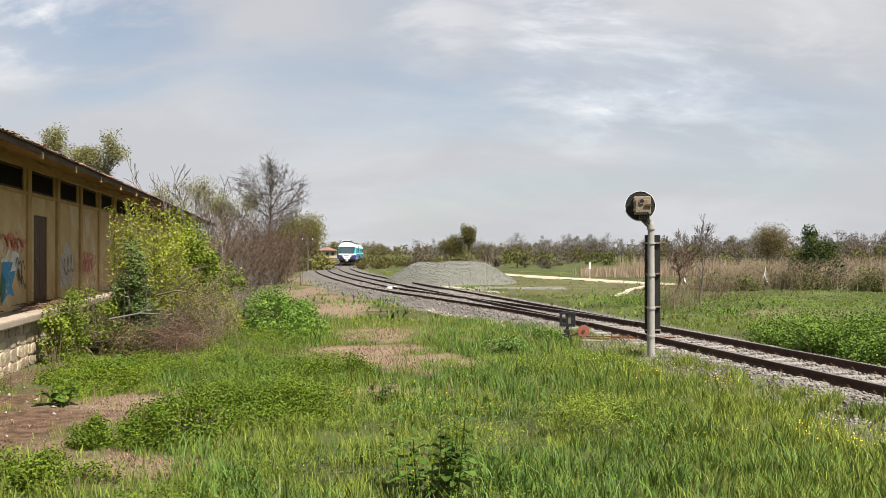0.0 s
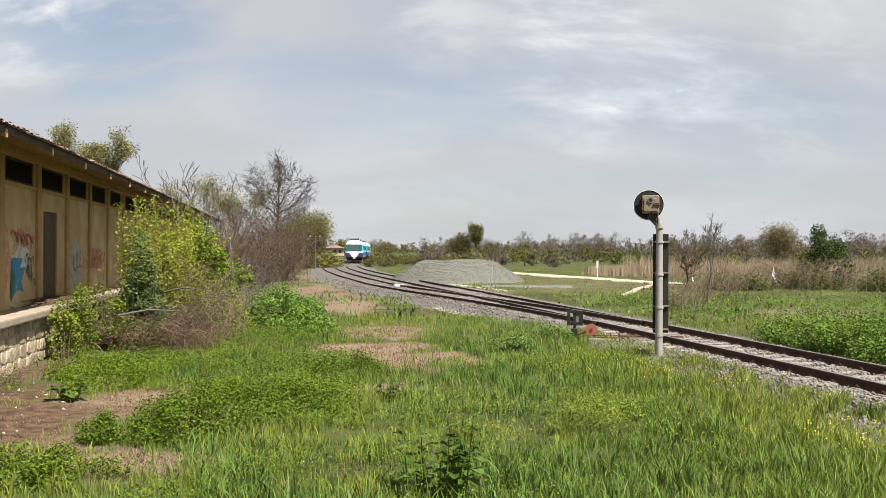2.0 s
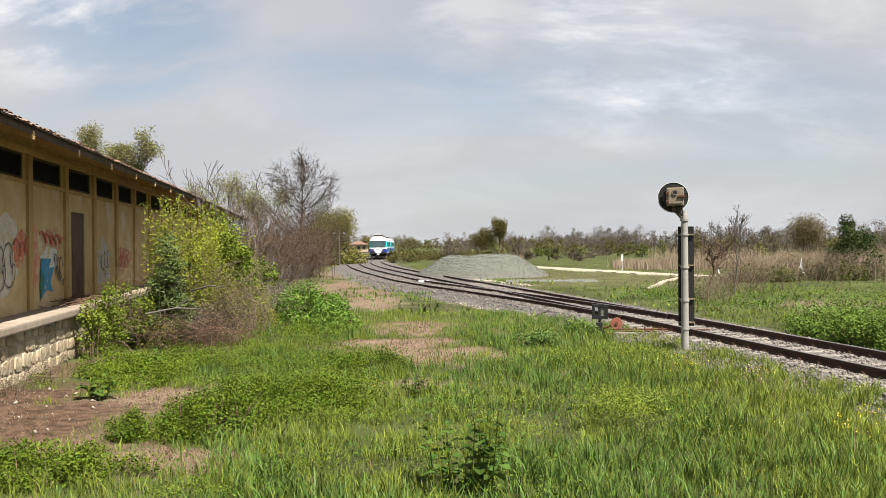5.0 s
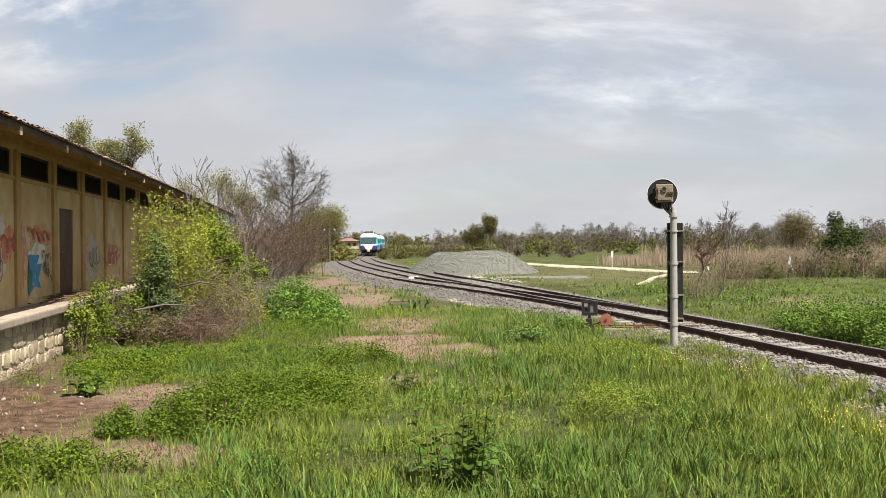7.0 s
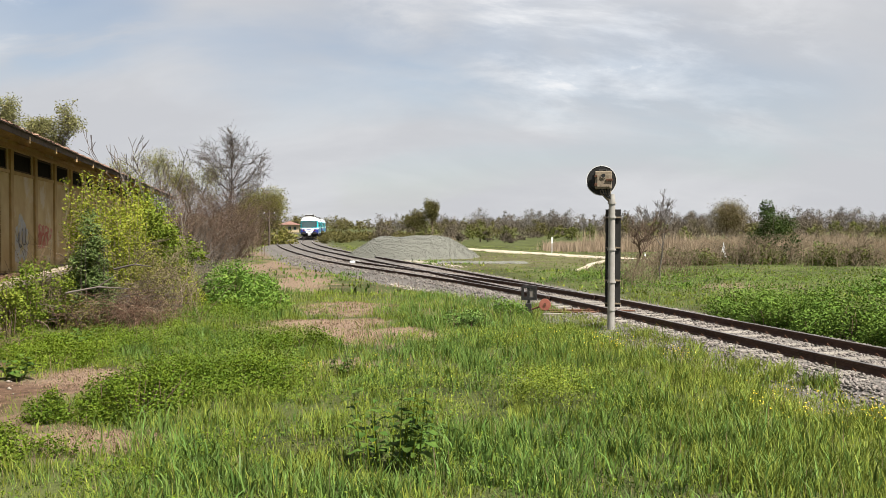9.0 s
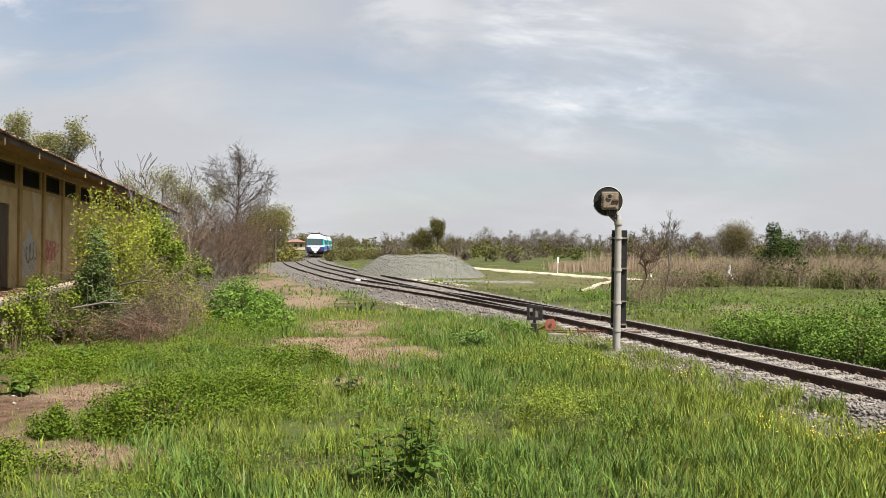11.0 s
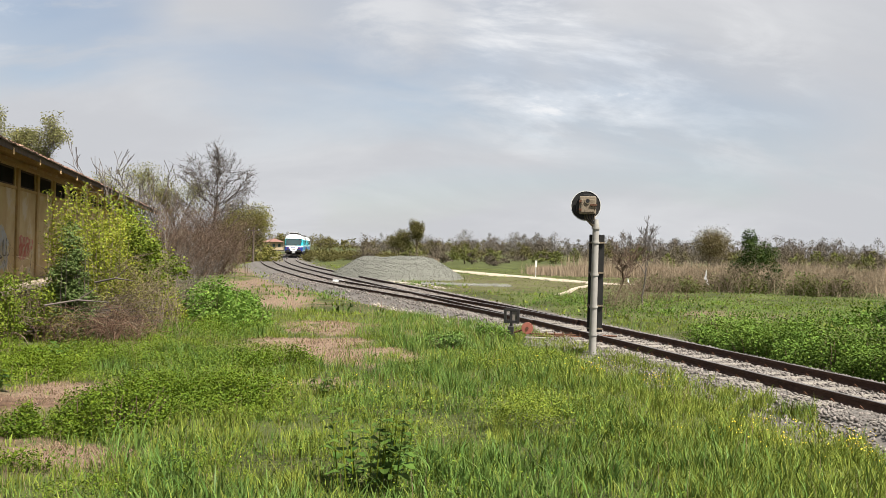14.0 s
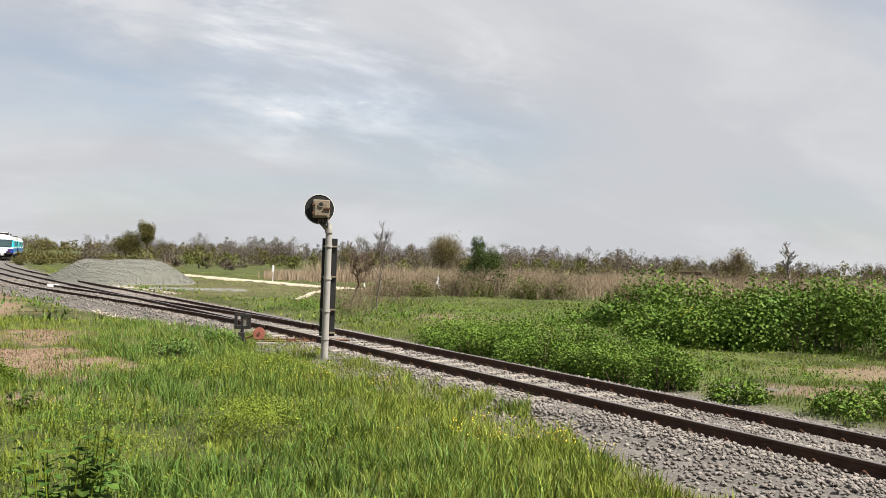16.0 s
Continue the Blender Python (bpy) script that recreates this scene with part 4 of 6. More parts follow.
def roof(y0, y1, z0, rise, hw, inset0=0.0, inset1=0.0):
    secs = []
    for k in range(9):
        f = k / 8
        y = y0 + (y1 - y0) * f
        ins = inset0 * max(0, 1 - f * 8) + inset1 * max(0, 1 - (1 - f) * 8)
        secs.append([((hw - 0.05 * ins) * math.cos(math.pi * i / 12) ** 1 if i != 6 else 0, y, z0 + (rise - ins * rise * 0.4) * math.sin(math.pi * i / 12) ** 0.75) for i in range(13)])
    bm = loft(secs, False)
    for row in (0, 8):
        bm.verts.ensure_lookup_table()
        bm.faces.new([bm.verts[row * 13 + i] for i in range(13)])
    bmesh.ops.recalc_face_normals(bm, faces=bm.faces)
    return bm


def car(t, front):
    """One car, its leading end at y = 0, 21.6 m long; rail level is z = 0."""
    L = 21.6
    y0 = 0.55 if front else 0.0
    part("underframe", box(-1.3, 1.3, y0 + 0.1, L, 0.62, 1.0, 0.03), UNDER, t, "grimy underframe with equipment boxes")
    part("floor_panel", box(-HW + 0.05, HW - 0.05, y0, L, 0.98, 1.12), NAVY, t)
    for q in (3.2, 9.0, 11.5, 15.0):
        part("equipment_box", box(-1.22, 1.22, q, q + 1.4, 0.35, 0.72, 0.05), UNDER, t)
    part("skirt", band(y0, L, 0.92, 1.06), ROOFGREY, t, "grey lower skirt line")
    part("lower_side", band(y0, L, 1.06, 1.72), NAVY, t, "deep blue lower side")
    part("white_stripe", band(y0, L, 1.72, 1.86, HW + 0.004, HW + 0.004), WHITE, t, "white waist stripe")
    part("window_band", band(y0, L, 1.86, 2.86, HW, HW - 0.06), TURQ, t, "turquoise window band")
    part("cornice", band(y0, L, 2.86, 3.02, HW - 0.06, HW - 0.14), WHITE, t, "white cornice")
    part("roof", roof(y0, L, 3.0, 0.62, HW - 0.14, 0.6 if front else 0, 0), ROOFGREY, t, "pale grey ribbed roof")
    for q in range(4):
        part("roof_rib", box(-0.75 + q * 0.5, -0.72 + q * 0.5, y0 + 2.5, L - 0.5, 3.40, 3.63 - 0.05 * abs(q - 1.5)), ROOFGREY, t)
    for s in (-1, 1):
        for q in (2.2, 3.9, 6.6, 8.1, 9.6, 11.1, 14.4, 15.9, 17.4, 18.9):
            w = part("window", box(s * (HW - 0.035) - 0.03, s * (HW - 0.035) + 0.03, q, q + 1.15, 1.98, 2.74, 0.02), GLASS, t, "tinted side window")
        for q in (5.15, 12.7):
            d = part("door", box(s * (HW - 0.01) - 0.03, s * (HW - 0.01) + 0.03, q, q + 1.3, 1.02, 2.84, 0.03), TURQ, t, "turquoise double door")
            for k in (0.12, 0.72):
                part("door_pane", box(s * (HW + 0.012) - 0.02, s * (HW + 0.012) + 0.02, q + k, q + k + 0.46, 1.75, 2.7, 0.03), GLASS, d)
            part("step", box(s * 1.25 - 0.15, s * 1.25 + 0.15, q, q + 1.3, 0.62, 0.68), UNDER, d)
    for q in (3.1, L - 3.1):
        b = part("bogie", box(-1.05, 1.05, q - 1.6, q + 1.6, 0.42, 0.66, 0.05), UNDER, t, "dark bogie frame")
        for w in (-1.2, 1.2):
            for s in (-1, 1):
                part("wheel", rod((s * 0.7, q + w, 0.43), (s * 0.83, q + w, 0.43), 0.43, None, 24), UNDER, b)
        part("brake_gear", box(-1.15, 1.15, q - 0.5, q + 0.5, 0.2, 0.45, 0.05), UNDER, b)
    part("end_panel", box(-HW + 0.1, HW - 0.1, L - 0.05, L, 1.0, 3.1), UNDER, t)


def train():
    y = 138.0
    h = math.degrees(math.atan(float(main_x(y + 11) - main_x(y)) / 11))
    m1 = pose(float(main_x(y)), y, RAIL_TOP_Z, 0, 0, -h)
    t = thing("train_car", "leading car of a turquoise, white and blue diesel train", "train car", "cars of the train", at=m1)
    car(t, True)
    # the cab front: white mask, windscreen, lamps, buffers
    def face(z0, z1, y0, y1, w0, w1):
        return loft([[(-w, yy + 0.22, z), (-w * 0.86, yy + 0.03, z), (0, yy - 0.03, z), (w * 0.86, yy + 0.03, z), (w, yy + 0.22, z), (w, 0.9, z), (-w, 0.9, z)] for z, yy, w in ((z0, y0, w0), (z1, y1, w1))])
    part("front_apron", face(1.0, 1.62, 0.0, 0.02, HW, HW), NAVY, t, "deep blue apron under the cab")
    part("front_chin", loft([[(-0.42, -0.045, 1.0), (0.42, -0.045, 1.0), (0.42, 0.1, 1.0), (-0.42, 0.1, 1.0)], [(-0.72, -0.035, 1.62), (0.72, -0.035, 1.62), (0.72, 0.1, 1.62), (-0.72, 0.1, 1.62)]]), WHITE, t, "white chin panel")
    part("front_belt", face(1.62, 1.86, 0.02, 0.04, HW + 0.003, HW + 0.003), WHITE, t, "white belt")
    part("front_mask", face(1.86, 2.95, 0.04, 0.24, HW + 0.002, HW - 0.06), TURQ, t, "turquoise cab front")
    brow = loft([[(-w, yy + 0.22, z), (-w * 0.86, yy + 0.03, z), (0, yy - 0.03, z), (w * 0.86, yy + 0.03, z), (w, yy + 0.22, z), (w, 1.2, z), (-w, 1.2, z)] for z, yy, w in ((2.95, 0.24, HW - 0.06), (3.25, 0.33, HW - 0.22), (3.48, 0.48, HW - 0.5), (3.6, 0.72, HW - 0.85), (3.63, 0.95, 0.2))])
    part("front_brow", brow, WHITE, t, "rounded white roof brow")
    ws = loft([[(-1.10, 0.02, 1.98), (1.10, 0.02, 1.98), (1.10, 0.09, 1.98), (-1.10, 0.09, 1.98)], [(-1.20, 0.19, 2.86), (1.20, 0.19, 2.86), (1.20, 0.28, 2.86), (-1.20, 0.28, 2.86)]])
    part("windscreen", ws, GLASS, t, "wide tinted windscreen")
    sc = bmesh.new()
    for a, b in (((-1.15, -0.01, 1.94), (1.15, -0.01, 1.94)), ((-1.25, 0.16, 2.9), (1.25, 0.16, 2.9)), ((-1.15, -0.01, 1.94), (-1.25, 0.16, 2.9)), ((1.15, -0.01, 1.94), (1.25, 0.16, 2.9))):
        rod(a, b, 0.03, None, 8, sc)
    part("windscreen_seal", sc, UNDER, t, "black rubber seal")
    for s in (-1, 1):
        part("wiper", rod((s * 0.75, 0.10, 2.96), (s * 1.0, 0.03, 2.3), 0.015, None, 6), UNDER, t)
        part("head_lamp", rod((s * 0.62, -0.08, 1.42), (s * 0.62, 0.05, 1.42), 0.10, None, 24), LENS, t, "clear head lamp")
        part("tail_lamp", rod((s * 0.88, -0.06, 1.42), (s * 0.88, 0.08, 1.42), 0.10, None, 24), LENS_RED, t, "red tail lamp")
        part("buffer", rod((s * 0.87, -0.55, 1.0), (s * 0.87, 0.1, 1.0), 0.10, 0.14, 20), UNDER, t, "black buffer")
        part("buffer_plate", box(s * 0.87 - 0.29, s * 0.87 + 0.29, -0.62, -0.55, 0.84, 1.18, 0.03), UNDER, t)
    part("destination_lamp", box(-0.28, 0.28, 0.22, 0.4, 3.04, 3.26, 0.05), LENS, t, "twin upper lamp in a grey surround")
    part("coupler", box(-0.2, 0.2, -0.35, 0.1, 0.62, 1.0, 0.05), ROOFGREY, t, "grey coupling box")
    part("snow_plough", box(-1.2, 1.2, -0.05, 0.15, 0.14, 0.42, 0.03), UNDER, t)
    part("hose", rod((-0.35, -0.2, 0.9), (-0.3, -0.25, 0.35), 0.03, None, 8), UNDER, t)
    part("hose", rod((0.35, -0.2, 0.9), (0.3, -0.25, 0.35), 0.03, None, 8), UNDER, t)
    part("grab_rail", rod((-0.5, -0.07, 1.75), (0.5, -0.07, 1.75), 0.015, None, 6), ROOFGREY, t)
    part("number_bar", box(-0.22, 0.22, -0.052, -0.044, 1.22, 1.29), UNDER, t, "dark bars of unreadable writing")
    part("emblem_bar", box(-0.45, 0.30, -0.050, -0.036, 1.52, 1.60), NAVY, t, "blue bar-shaped emblem")
    ac = part("roof_unit", box(-0.75, 0.75, 1.4, 3.4, 3.5, 3.95, 0.05), ROOFGREY, t, "roof-mounted cooling unit")
    part("grille", box(-0.7, 0.7, 1.38, 1.4, 3.55, 3.9), UNDER, ac)
    part("exhaust", rod((0.65, 1.2, 3.45), (0.65, 1.2, 3.98), 0.06, None, 10), UNDER, t)
    part("roof_unit", box(-0.8, 0.8, 7.5, 11.0, 3.5, 3.85, 0.12), UNDER, t, "dark roof equipment")
    tail_y = y + 21.9 * math.cos(radians(h))
    h2 = math.degrees(math.atan(float(main_x(tail_y + 11) - main_x(tail_y)) / 11))
    t2 = thing("train_car", "trailing car of a turquoise, white and blue diesel train", "train car", "cars of the train", at=pose(float(main_x(tail_y)), tail_y, RAIL_TOP_Z, 0, 0, -h2))
    car(t2, False)
    part("gangway", box(-0.7, 0.7, -0.35, 0.05, 1.1, 3.2, 0.05), UNDER, t2, "black gangway bellows")
    part("roof_unit", box(-0.8, 0.8, 8.5, 12.0, 3.5, 3.8, 0.1), UNDER, t2, "dark roof equipment")


train()


# ---------------------------------------------------------------- gravel heap, dirt road and rubble
def heap_z(x, y):
    dx, dy = (x - 0.55) / 4.95, (y - 67.5) / 8.5
    d = np.sqrt(dx * dx + dy * dy)
    ridge = np.clip(1.05 - d, 0, 1) ** 0.9 * 2.9
    return np.minimum(ridge, 1.48 + (vnoise(x, y, 2.5, 11) - 0.5) * 0.4) + (vnoise(x, y, 1.2, 12) - 0.5) * 0.12 * (d < 1) - 0.06


hx, hy = np.meshgrid(np.linspace(-6, 9.2, 60), np.linspace(58, 77, 60))
ii = np.arange(3600).reshape(60, 60)
hq = np.stack([ii[:-1, :-1], ii[:-1, 1:], ii[1:, 1:], ii[1:, :-1]], -1).reshape(-1, 4)
heap = tagged(new("stone_heap", big_mesh("stone_heap", np.stack([hx, hy, heap_z(hx, hy)], -1).reshape(-1, 3), hq.ravel(), np.full(len(hq), 4), CHIPS)), "long flat-topped heap of grey crushed stone beside the tracks", "stone heap")
n = 8000
px, py = rng.uniform(-5, 6.6, n), rng.uniform(58.5, 70, n)
pz = heap_z(px, py)
k = pz > 0.05
stones("heap_stones", px[k], py[k], pz[k] + 0.01, 0.028 + 0.03 * rng.random(k.sum()), CHIP_STONE, "loose grey stones on the face of the heap")
n = 2200
px = rng.uniform(2.0, 7.6, n)
py = 54.5 + rng.normal(0, 0.7, n) + (px - 5) * -0.1
stones("spread_gravel", px, py, np.full(n, 0.02), 0.05 + 0.07 * rng.random(n), CHIP_STONE, "thin spread of grey gravel on grass")
n = 520
py = rng.uniform(49, 66, n)
stones("pale_rubble", main_x(py) + np.interp(py, [49, 54, 65], [3.5, 3.2, 1.9]) + rng.normal(0, 0.35, n), py, np.full(n, -0.02), 0.04 + 0.08 * rng.random(n) ** 2, RUBBLE_PALE, "pale limestone rubble strewn beside the main line")
n = 160
py = rng.uniform(28, 36, n)
stones("pale_rubble", side_x(py) - 2.6 + rng.normal(0, 0.3, n), py, np.full(n, -0.08), 0.04 + 0.05 * rng.random(n), RUBBLE_PALE, "pale limestone rubble at the ballast edge")


def ribbon(name, pts, width, material, z, label, category):
    pts = np.array(pts, float)
    tt = np.linspace(0, len(pts) - 1, 60)
    cx, cy = np.interp(tt, range(len(pts)), pts[:, 0]), np.interp(tt, range(len(pts)), pts[:, 1])
    cx, cy = np.convolve(np.pad(cx, 3, "edge"), np.ones(7) / 7, "valid"), np.convolve(np.pad(cy, 3, "edge"), np.ones(7) / 7, "valid")
    dx, dy = np.gradient(cx), np.gradient(cy)
    k = np.hypot(dx, dy) + 1e-9
    V, F = [], []
    for i in range(60):
        for j, o in enumerate((-0.5, -0.42, 0, 0.42, 0.5)):
            o2 = o * width * (1 + 0.25 * (random.random() - 0.5))
            V.append((cx[i] + dy[i] / k[i] * o2, cy[i] - dx[i] / k[i] * o2, z + (0 if abs(o) < 0.45 else -0.12)))
    for i in range(59):
        for j in range(4):
            F.append((i * 5 + j, i * 5 + j + 1, i * 5 + 6 + j, i * 5 + 5 + j))
    return tagged(new(name, mesh_of(name, V, F, material)), label, category, kind="structure")


ribbon("dirt_road", [(-4, 128), (2, 104), (6, 88), (10.5, 75), (14.4, 64), (16.6, 59.5)], 2.6, PATHDIRT, 0.075, "pale dusty dirt road crossing the field", "dirt road")
ribbon("dirt_track", [(14.4, 60), (11.5, 53), (9.9, 47.5), (8.6, 44)], 0.36, PATHDIRT, 0.07, "narrow pale worn path through the grass", "path")


def white_post():
    t = thing("marker_post", "thin white post with a small pale board among dry reeds", "post", at=pose(12.4, 73, 0))
    part("post", rod((0, 0, 0), (0, 0, 1.3), 0.03, None, 10), PAPER, t)
    part("board", box(-0.08, 0.08, -0.07, -0.045, 0.9, 1.45, 0.02), PAPER, t)


white_post()


def litter(x, y, z, s, label):
    bm = bmesh.new()
    pts = [(-0.16, 0.3), (0.0, 1.0), (0.12, 0.35), (0.25, 0.0), (0.08, 0.05), (-0.05, 0.45)]
    f = bm.faces.new([bm.verts.new((a * s, random.uniform(-.06, .06), b * s)) for a, b in pts])
    r = bmesh.ops.extrude_face_region(bm, geom=[f])
    for g in r["geom"]:
        if isinstance(g, bmesh.types.BMVert):
            g.co.y += 0.03
    bmesh.ops.recalc_face_normals(bm, faces=bm.faces)
    t = thing("plastic_sheet", label, "litter", at=pose(x, y, z, 0, 0, 10))
    part("sheet", bm, PAPER, t)


litter(19.9, 53.4, 0.45, 0.95, "torn pale plastic sheet caught on brambles")
litter(14.1, 50.4, 0.5, 0.35, "scrap of pale plastic caught in scrub")


def field_hut():
    t = thing("field_hut", "small low brown hut among far reeds", "hut", at=pose(95, 128, 0, 0, 0, -35))
    part("wall", box(-1.8, 1.8, -1.2, 1.2, 0, 1.9, 0.03), TIMBER, t)
    part("roof", box(-2.2, 2.2, -1.6, 1.6, 1.9, 2.1, 0.03), TWIG_PALE, t, "flat pale roof")


field_hut()


# ---------------------------------------------------------------- the far station: a house, a canopy, wagons, a pole
def station():
    t = thing("station_house", "far low station house with an orange tiled hip roof", "house", at=pose(-44.0, 330, 0, 0, 0, 6))
    part("wall", box(-3.4, 3.4, -5, 5, 0, 2.9), WALL_FAR, t, "cream plastered wall")
    rf = loft([[(-4.0, -5.9, 2.9), (4.0, -5.9, 2.9), (4.0, 5.9, 2.9), (-4.0, 5.9, 2.9)], [(-0.3, -2, 4.2), (0.3, -2, 4.2), (0.3, 2, 4.2), (-0.3, 2, 4.2)]])
    part("roof", rf, TILE, t, "orange clay tile roof")
    for q in (-2.2, 0, 2.0):
        part("window", box(q - 0.5, q + 0.5, -5.06, -5.0, 1.0, 2.2), GLASS, t)
    c = thing("platform_canopy", "dark open platform canopy by the far station", "canopy", at=pose(-22.6, 222, 0, 0, 0, 6))
    part("roof", box(-3.4, 1.2, -4, 6, 2.9, 3.2, 0.05), TIMBER, c)
    for a in (-3, -1, 1):
        for b in (-3, 1, 5):
            part("post", box(a - 0.12, a + 0.12, b - 0.12, b + 0.12, 0, 2.9), TIMBER, c)


station()


def wagon(y, line, material, label, h=2.3):
    a = math.degrees(math.atan(float(line(y + 5) - line(y - 5)) / 10))
    t = thing("goods_wagon", label, "wagon", "far wagons", at=pose(float(line(y)), y, RAIL_TOP_Z, 0, 0, -a))
    part("body", box(-1.3, 1.3, -5, 5, 1.0, 1.0 + h, 0.08), material, t)
    part("frame", box(-1.2, 1.2, -5.2, 5.2, 0.75, 1.0), UNDER, t)
    for q in (-3.6, -2.2, 2.2, 3.6):
        for s in (-1, 1):
            part("wheel", rod((s * 0.7, q, 0.43), (s * 0.82, q, 0.43), 0.43, None, 18), UNDER, t)


wagon(205, side_x, RUST, "rusty brown covered goods wagon standing at the far station")
wagon(217, side_x, PAPER, "pale goods wagon standing at the far station")


def utility_pole(x, y, h):
    t = thing("utility_pole", "wooden utility pole with a short crossarm", "utility pole", at=pose(x, y, -0.1))
    part("pole", rod((0, 0, 0), (0, 0, h), 0.13, 0.09, 10), BARK, t)
    part("crossarm", box(-0.7, 0.7, -0.06, 0.06, h - 0.5, h - 0.38), BARK, t)
    for s in (-0.6, 0.6):
        part("insulator", rod((s, 0, h - 0.38), (s, 0, h - 0.22), 0.05, None, 8), PAPER, t)


utility_pole(-16.3, 104, 4.3)

# ---------------------------------------------------------------- plants: shared builders
def unit(v):
    return v / (np.linalg.norm(v, axis=-1, keepdims=True) + 1e-9)


def blade_mesh(name, x, y, z, h, w, lean, material, curl=0.5, away=None):
    """Grass blades, each bent once: two faces on five corners."""
    n = len(x)
    a, b = rng.random(n) * 6.283, rng.random(n) * 6.283
    if away is not None:   # blades of a tuft lean outwards from its middle
        b = away + rng.normal(0, 0.6, n)
    sx, sy = np.cos(a) * w / 2, np.sin(a) * w / 2
    lx, ly = np.cos(b) * lean * h, np.sin(b) * lean * h
    hm, ht = h * 0.55, h * (1 - curl * lean * lean)
    V = np.empty((n, 5, 3), np.float32)
    V[:, 0] = np.stack([x - sx, y - sy, z], -1)
    V[:, 1] = np.stack([x + sx, y + sy, z], -1)
    V[:, 2] = np.stack([x + sx * 0.8 + lx * 0.35, y + sy * 0.8 + ly * 0.35, z + hm], -1)
    V[:, 3] = np.stack([x - sx * 0.8 + lx * 0.35, y - sy * 0.8 + ly * 0.35, z + hm], -1)
    V[:, 4] = np.stack([x + lx, y + ly, z + ht], -1)
    o = (np.arange(n) * 5)[:, None]
    L = (np.array([[0, 1, 2, 3, 3, 2, 4]]) + o).ravel()
    return big_mesh(name, V.reshape(-1, 3), L, np.tile([4, 3], n), material)


def leaf_mesh(name, P, size, material, up=0.6, droop=0.15, wide=0.55, N=None):
    """Leaves, each a pointed blade folded along its rib: two faces on four corners."""
    n = len(P)
    d = unit(rng.normal(size=(n, 3)) * np.array([1, 1, 0.55]) + np.array([0, 0, 0.1 - droop]))
    nrm = unit(rng.normal(size=(n, 3)) * (1 - up * 0.6) + np.array([0, 0, up * 1.4]))
    if N is not None:   # leaves lie along the skin of their bough
        nrm = unit(N * 1.1 + rng.normal(size=(n, 3)) * 0.42 + np.array([0, 0, up * 0.5]))
        d = unit(d + N * 0.25)
    side = unit(np.cross(d, nrm))
    nrm = np.cross(side, d)
    s = np.asarray(size)[:, None] * np.ones((n, 1))
    V = np.empty((n, 4, 3), np.float32)
    V[:, 0] = P
    V[:, 1] = P + d * s * 0.45 + side * s * wide * 0.5 + nrm * s * 0.10
    V[:, 2] = P + d * s
    V[:, 3] = P + d * s * 0.45 - side * s * wide * 0.5 + nrm * s * 0.10
    L = (np.array([[0, 1, 2, 0, 2, 3]]) + (np.arange(n) * 4)[:, None]).ravel()
    return big_mesh(name, V.reshape(-1, 3), L, np.full(2 * n, 3), material)


def tube_mesh(name, segs, material, sides=4):
    """Tapered twigs and limbs from rows of start, end, start radius, end radius."""
    S = np.asarray(segs, float)
    p, q, r0, r1 = S[:, :3], S[:, 3:6], S[:, 6], S[:, 7]
    d = unit(q - p)
    ref = np.where(np.abs(d[:, 2:3]) < 0.9, np.array([[0, 0, 1.0]]), np.array([[1.0, 0, 0]]))
    u = unit(np.cross(d, ref))
    w = np.cross(d, u)
    n = len(S)
    V = np.empty((n, 2 * sides, 3), np.float32)
    for i in range(sides):
        c, s = math.cos(i * 6.28318 / sides), math.sin(i * 6.28318 / sides)
        V[:, i] = p + (u * c + w * s) * r0[:, None]
        V[:, sides + i] = q + (u * c + w * s) * r1[:, None]
    f = np.array([[i, (i + 1) % sides, sides + (i + 1) % sides, sides + i] for i in range(sides)]).ravel()
    L = (f[None] + (np.arange(n) * 2 * sides)[:, None]).ravel()
    return big_mesh(name, V.reshape(-1, 3), L, np.full(n * sides, 4), material)


def grow(base, height, radius, seed, levels=5, spread=0.55, lift=0.35, forks=3, shrink=0.68, first=0.32, lean=(0, 0)):
    """The limbs of a tree as tapered segments, and the tips of its twigs."""
    r = random.Random(seed)
    segs, tips = [], []

    def go(p, d, length, rad, lev):
        steps = 3 if lev < 2 else 2
        for _ in range(steps):
            d = (d + Vector((r.gauss(0, 0.10), r.gauss(0, 0.10), r.gauss(0, 0.06) + (0.05 if lev else 0)))).normalized()
            q = p + d * (length / steps)
            r2 = rad * (0.88 if lev else 0.93)
            segs.append((*p, *q, rad, r2))
            p, rad = q, r2
            if lev >= 1 and lev < levels and r.random() < 0.55:
                side = (d + Vector((r.gauss(0, spread), r.gauss(0, spread), r.gauss(0, spread * 0.5) + lift * 0.6))).normalized()
                go(p, side, length * shrink * r.uniform(0.6, 0.9), rad * 0.55, lev + 1)
        if lev == levels:
            tips.append(tuple(p))
            return
        for _ in range(forks if lev else forks + 1):
            nd = (d + Vector((r.gauss(0, spread), r.gauss(0, spread), r.gauss(0, spread * 0.4) + lift))).normalized()
            go(p, nd, length * shrink * r.uniform(0.75, 1.15), rad * 0.66, lev + 1)

    go(Vector(base), Vector((lean[0], lean[1], 1)).normalized(), height * first, radius, 0)
    top = max(s[5] for s in segs) - base[2]
    k = height / top
    segs = [tuple(base[i % 3] + (s[i] - base[i % 3]) * k for i in range(6)) + (s[6], max(s[7], 0.004)) for s in segs]
    tips = [tuple(base[i] + (t[i] - base[i]) * k for i in range(3)) for t in tips]
    return segs, tips


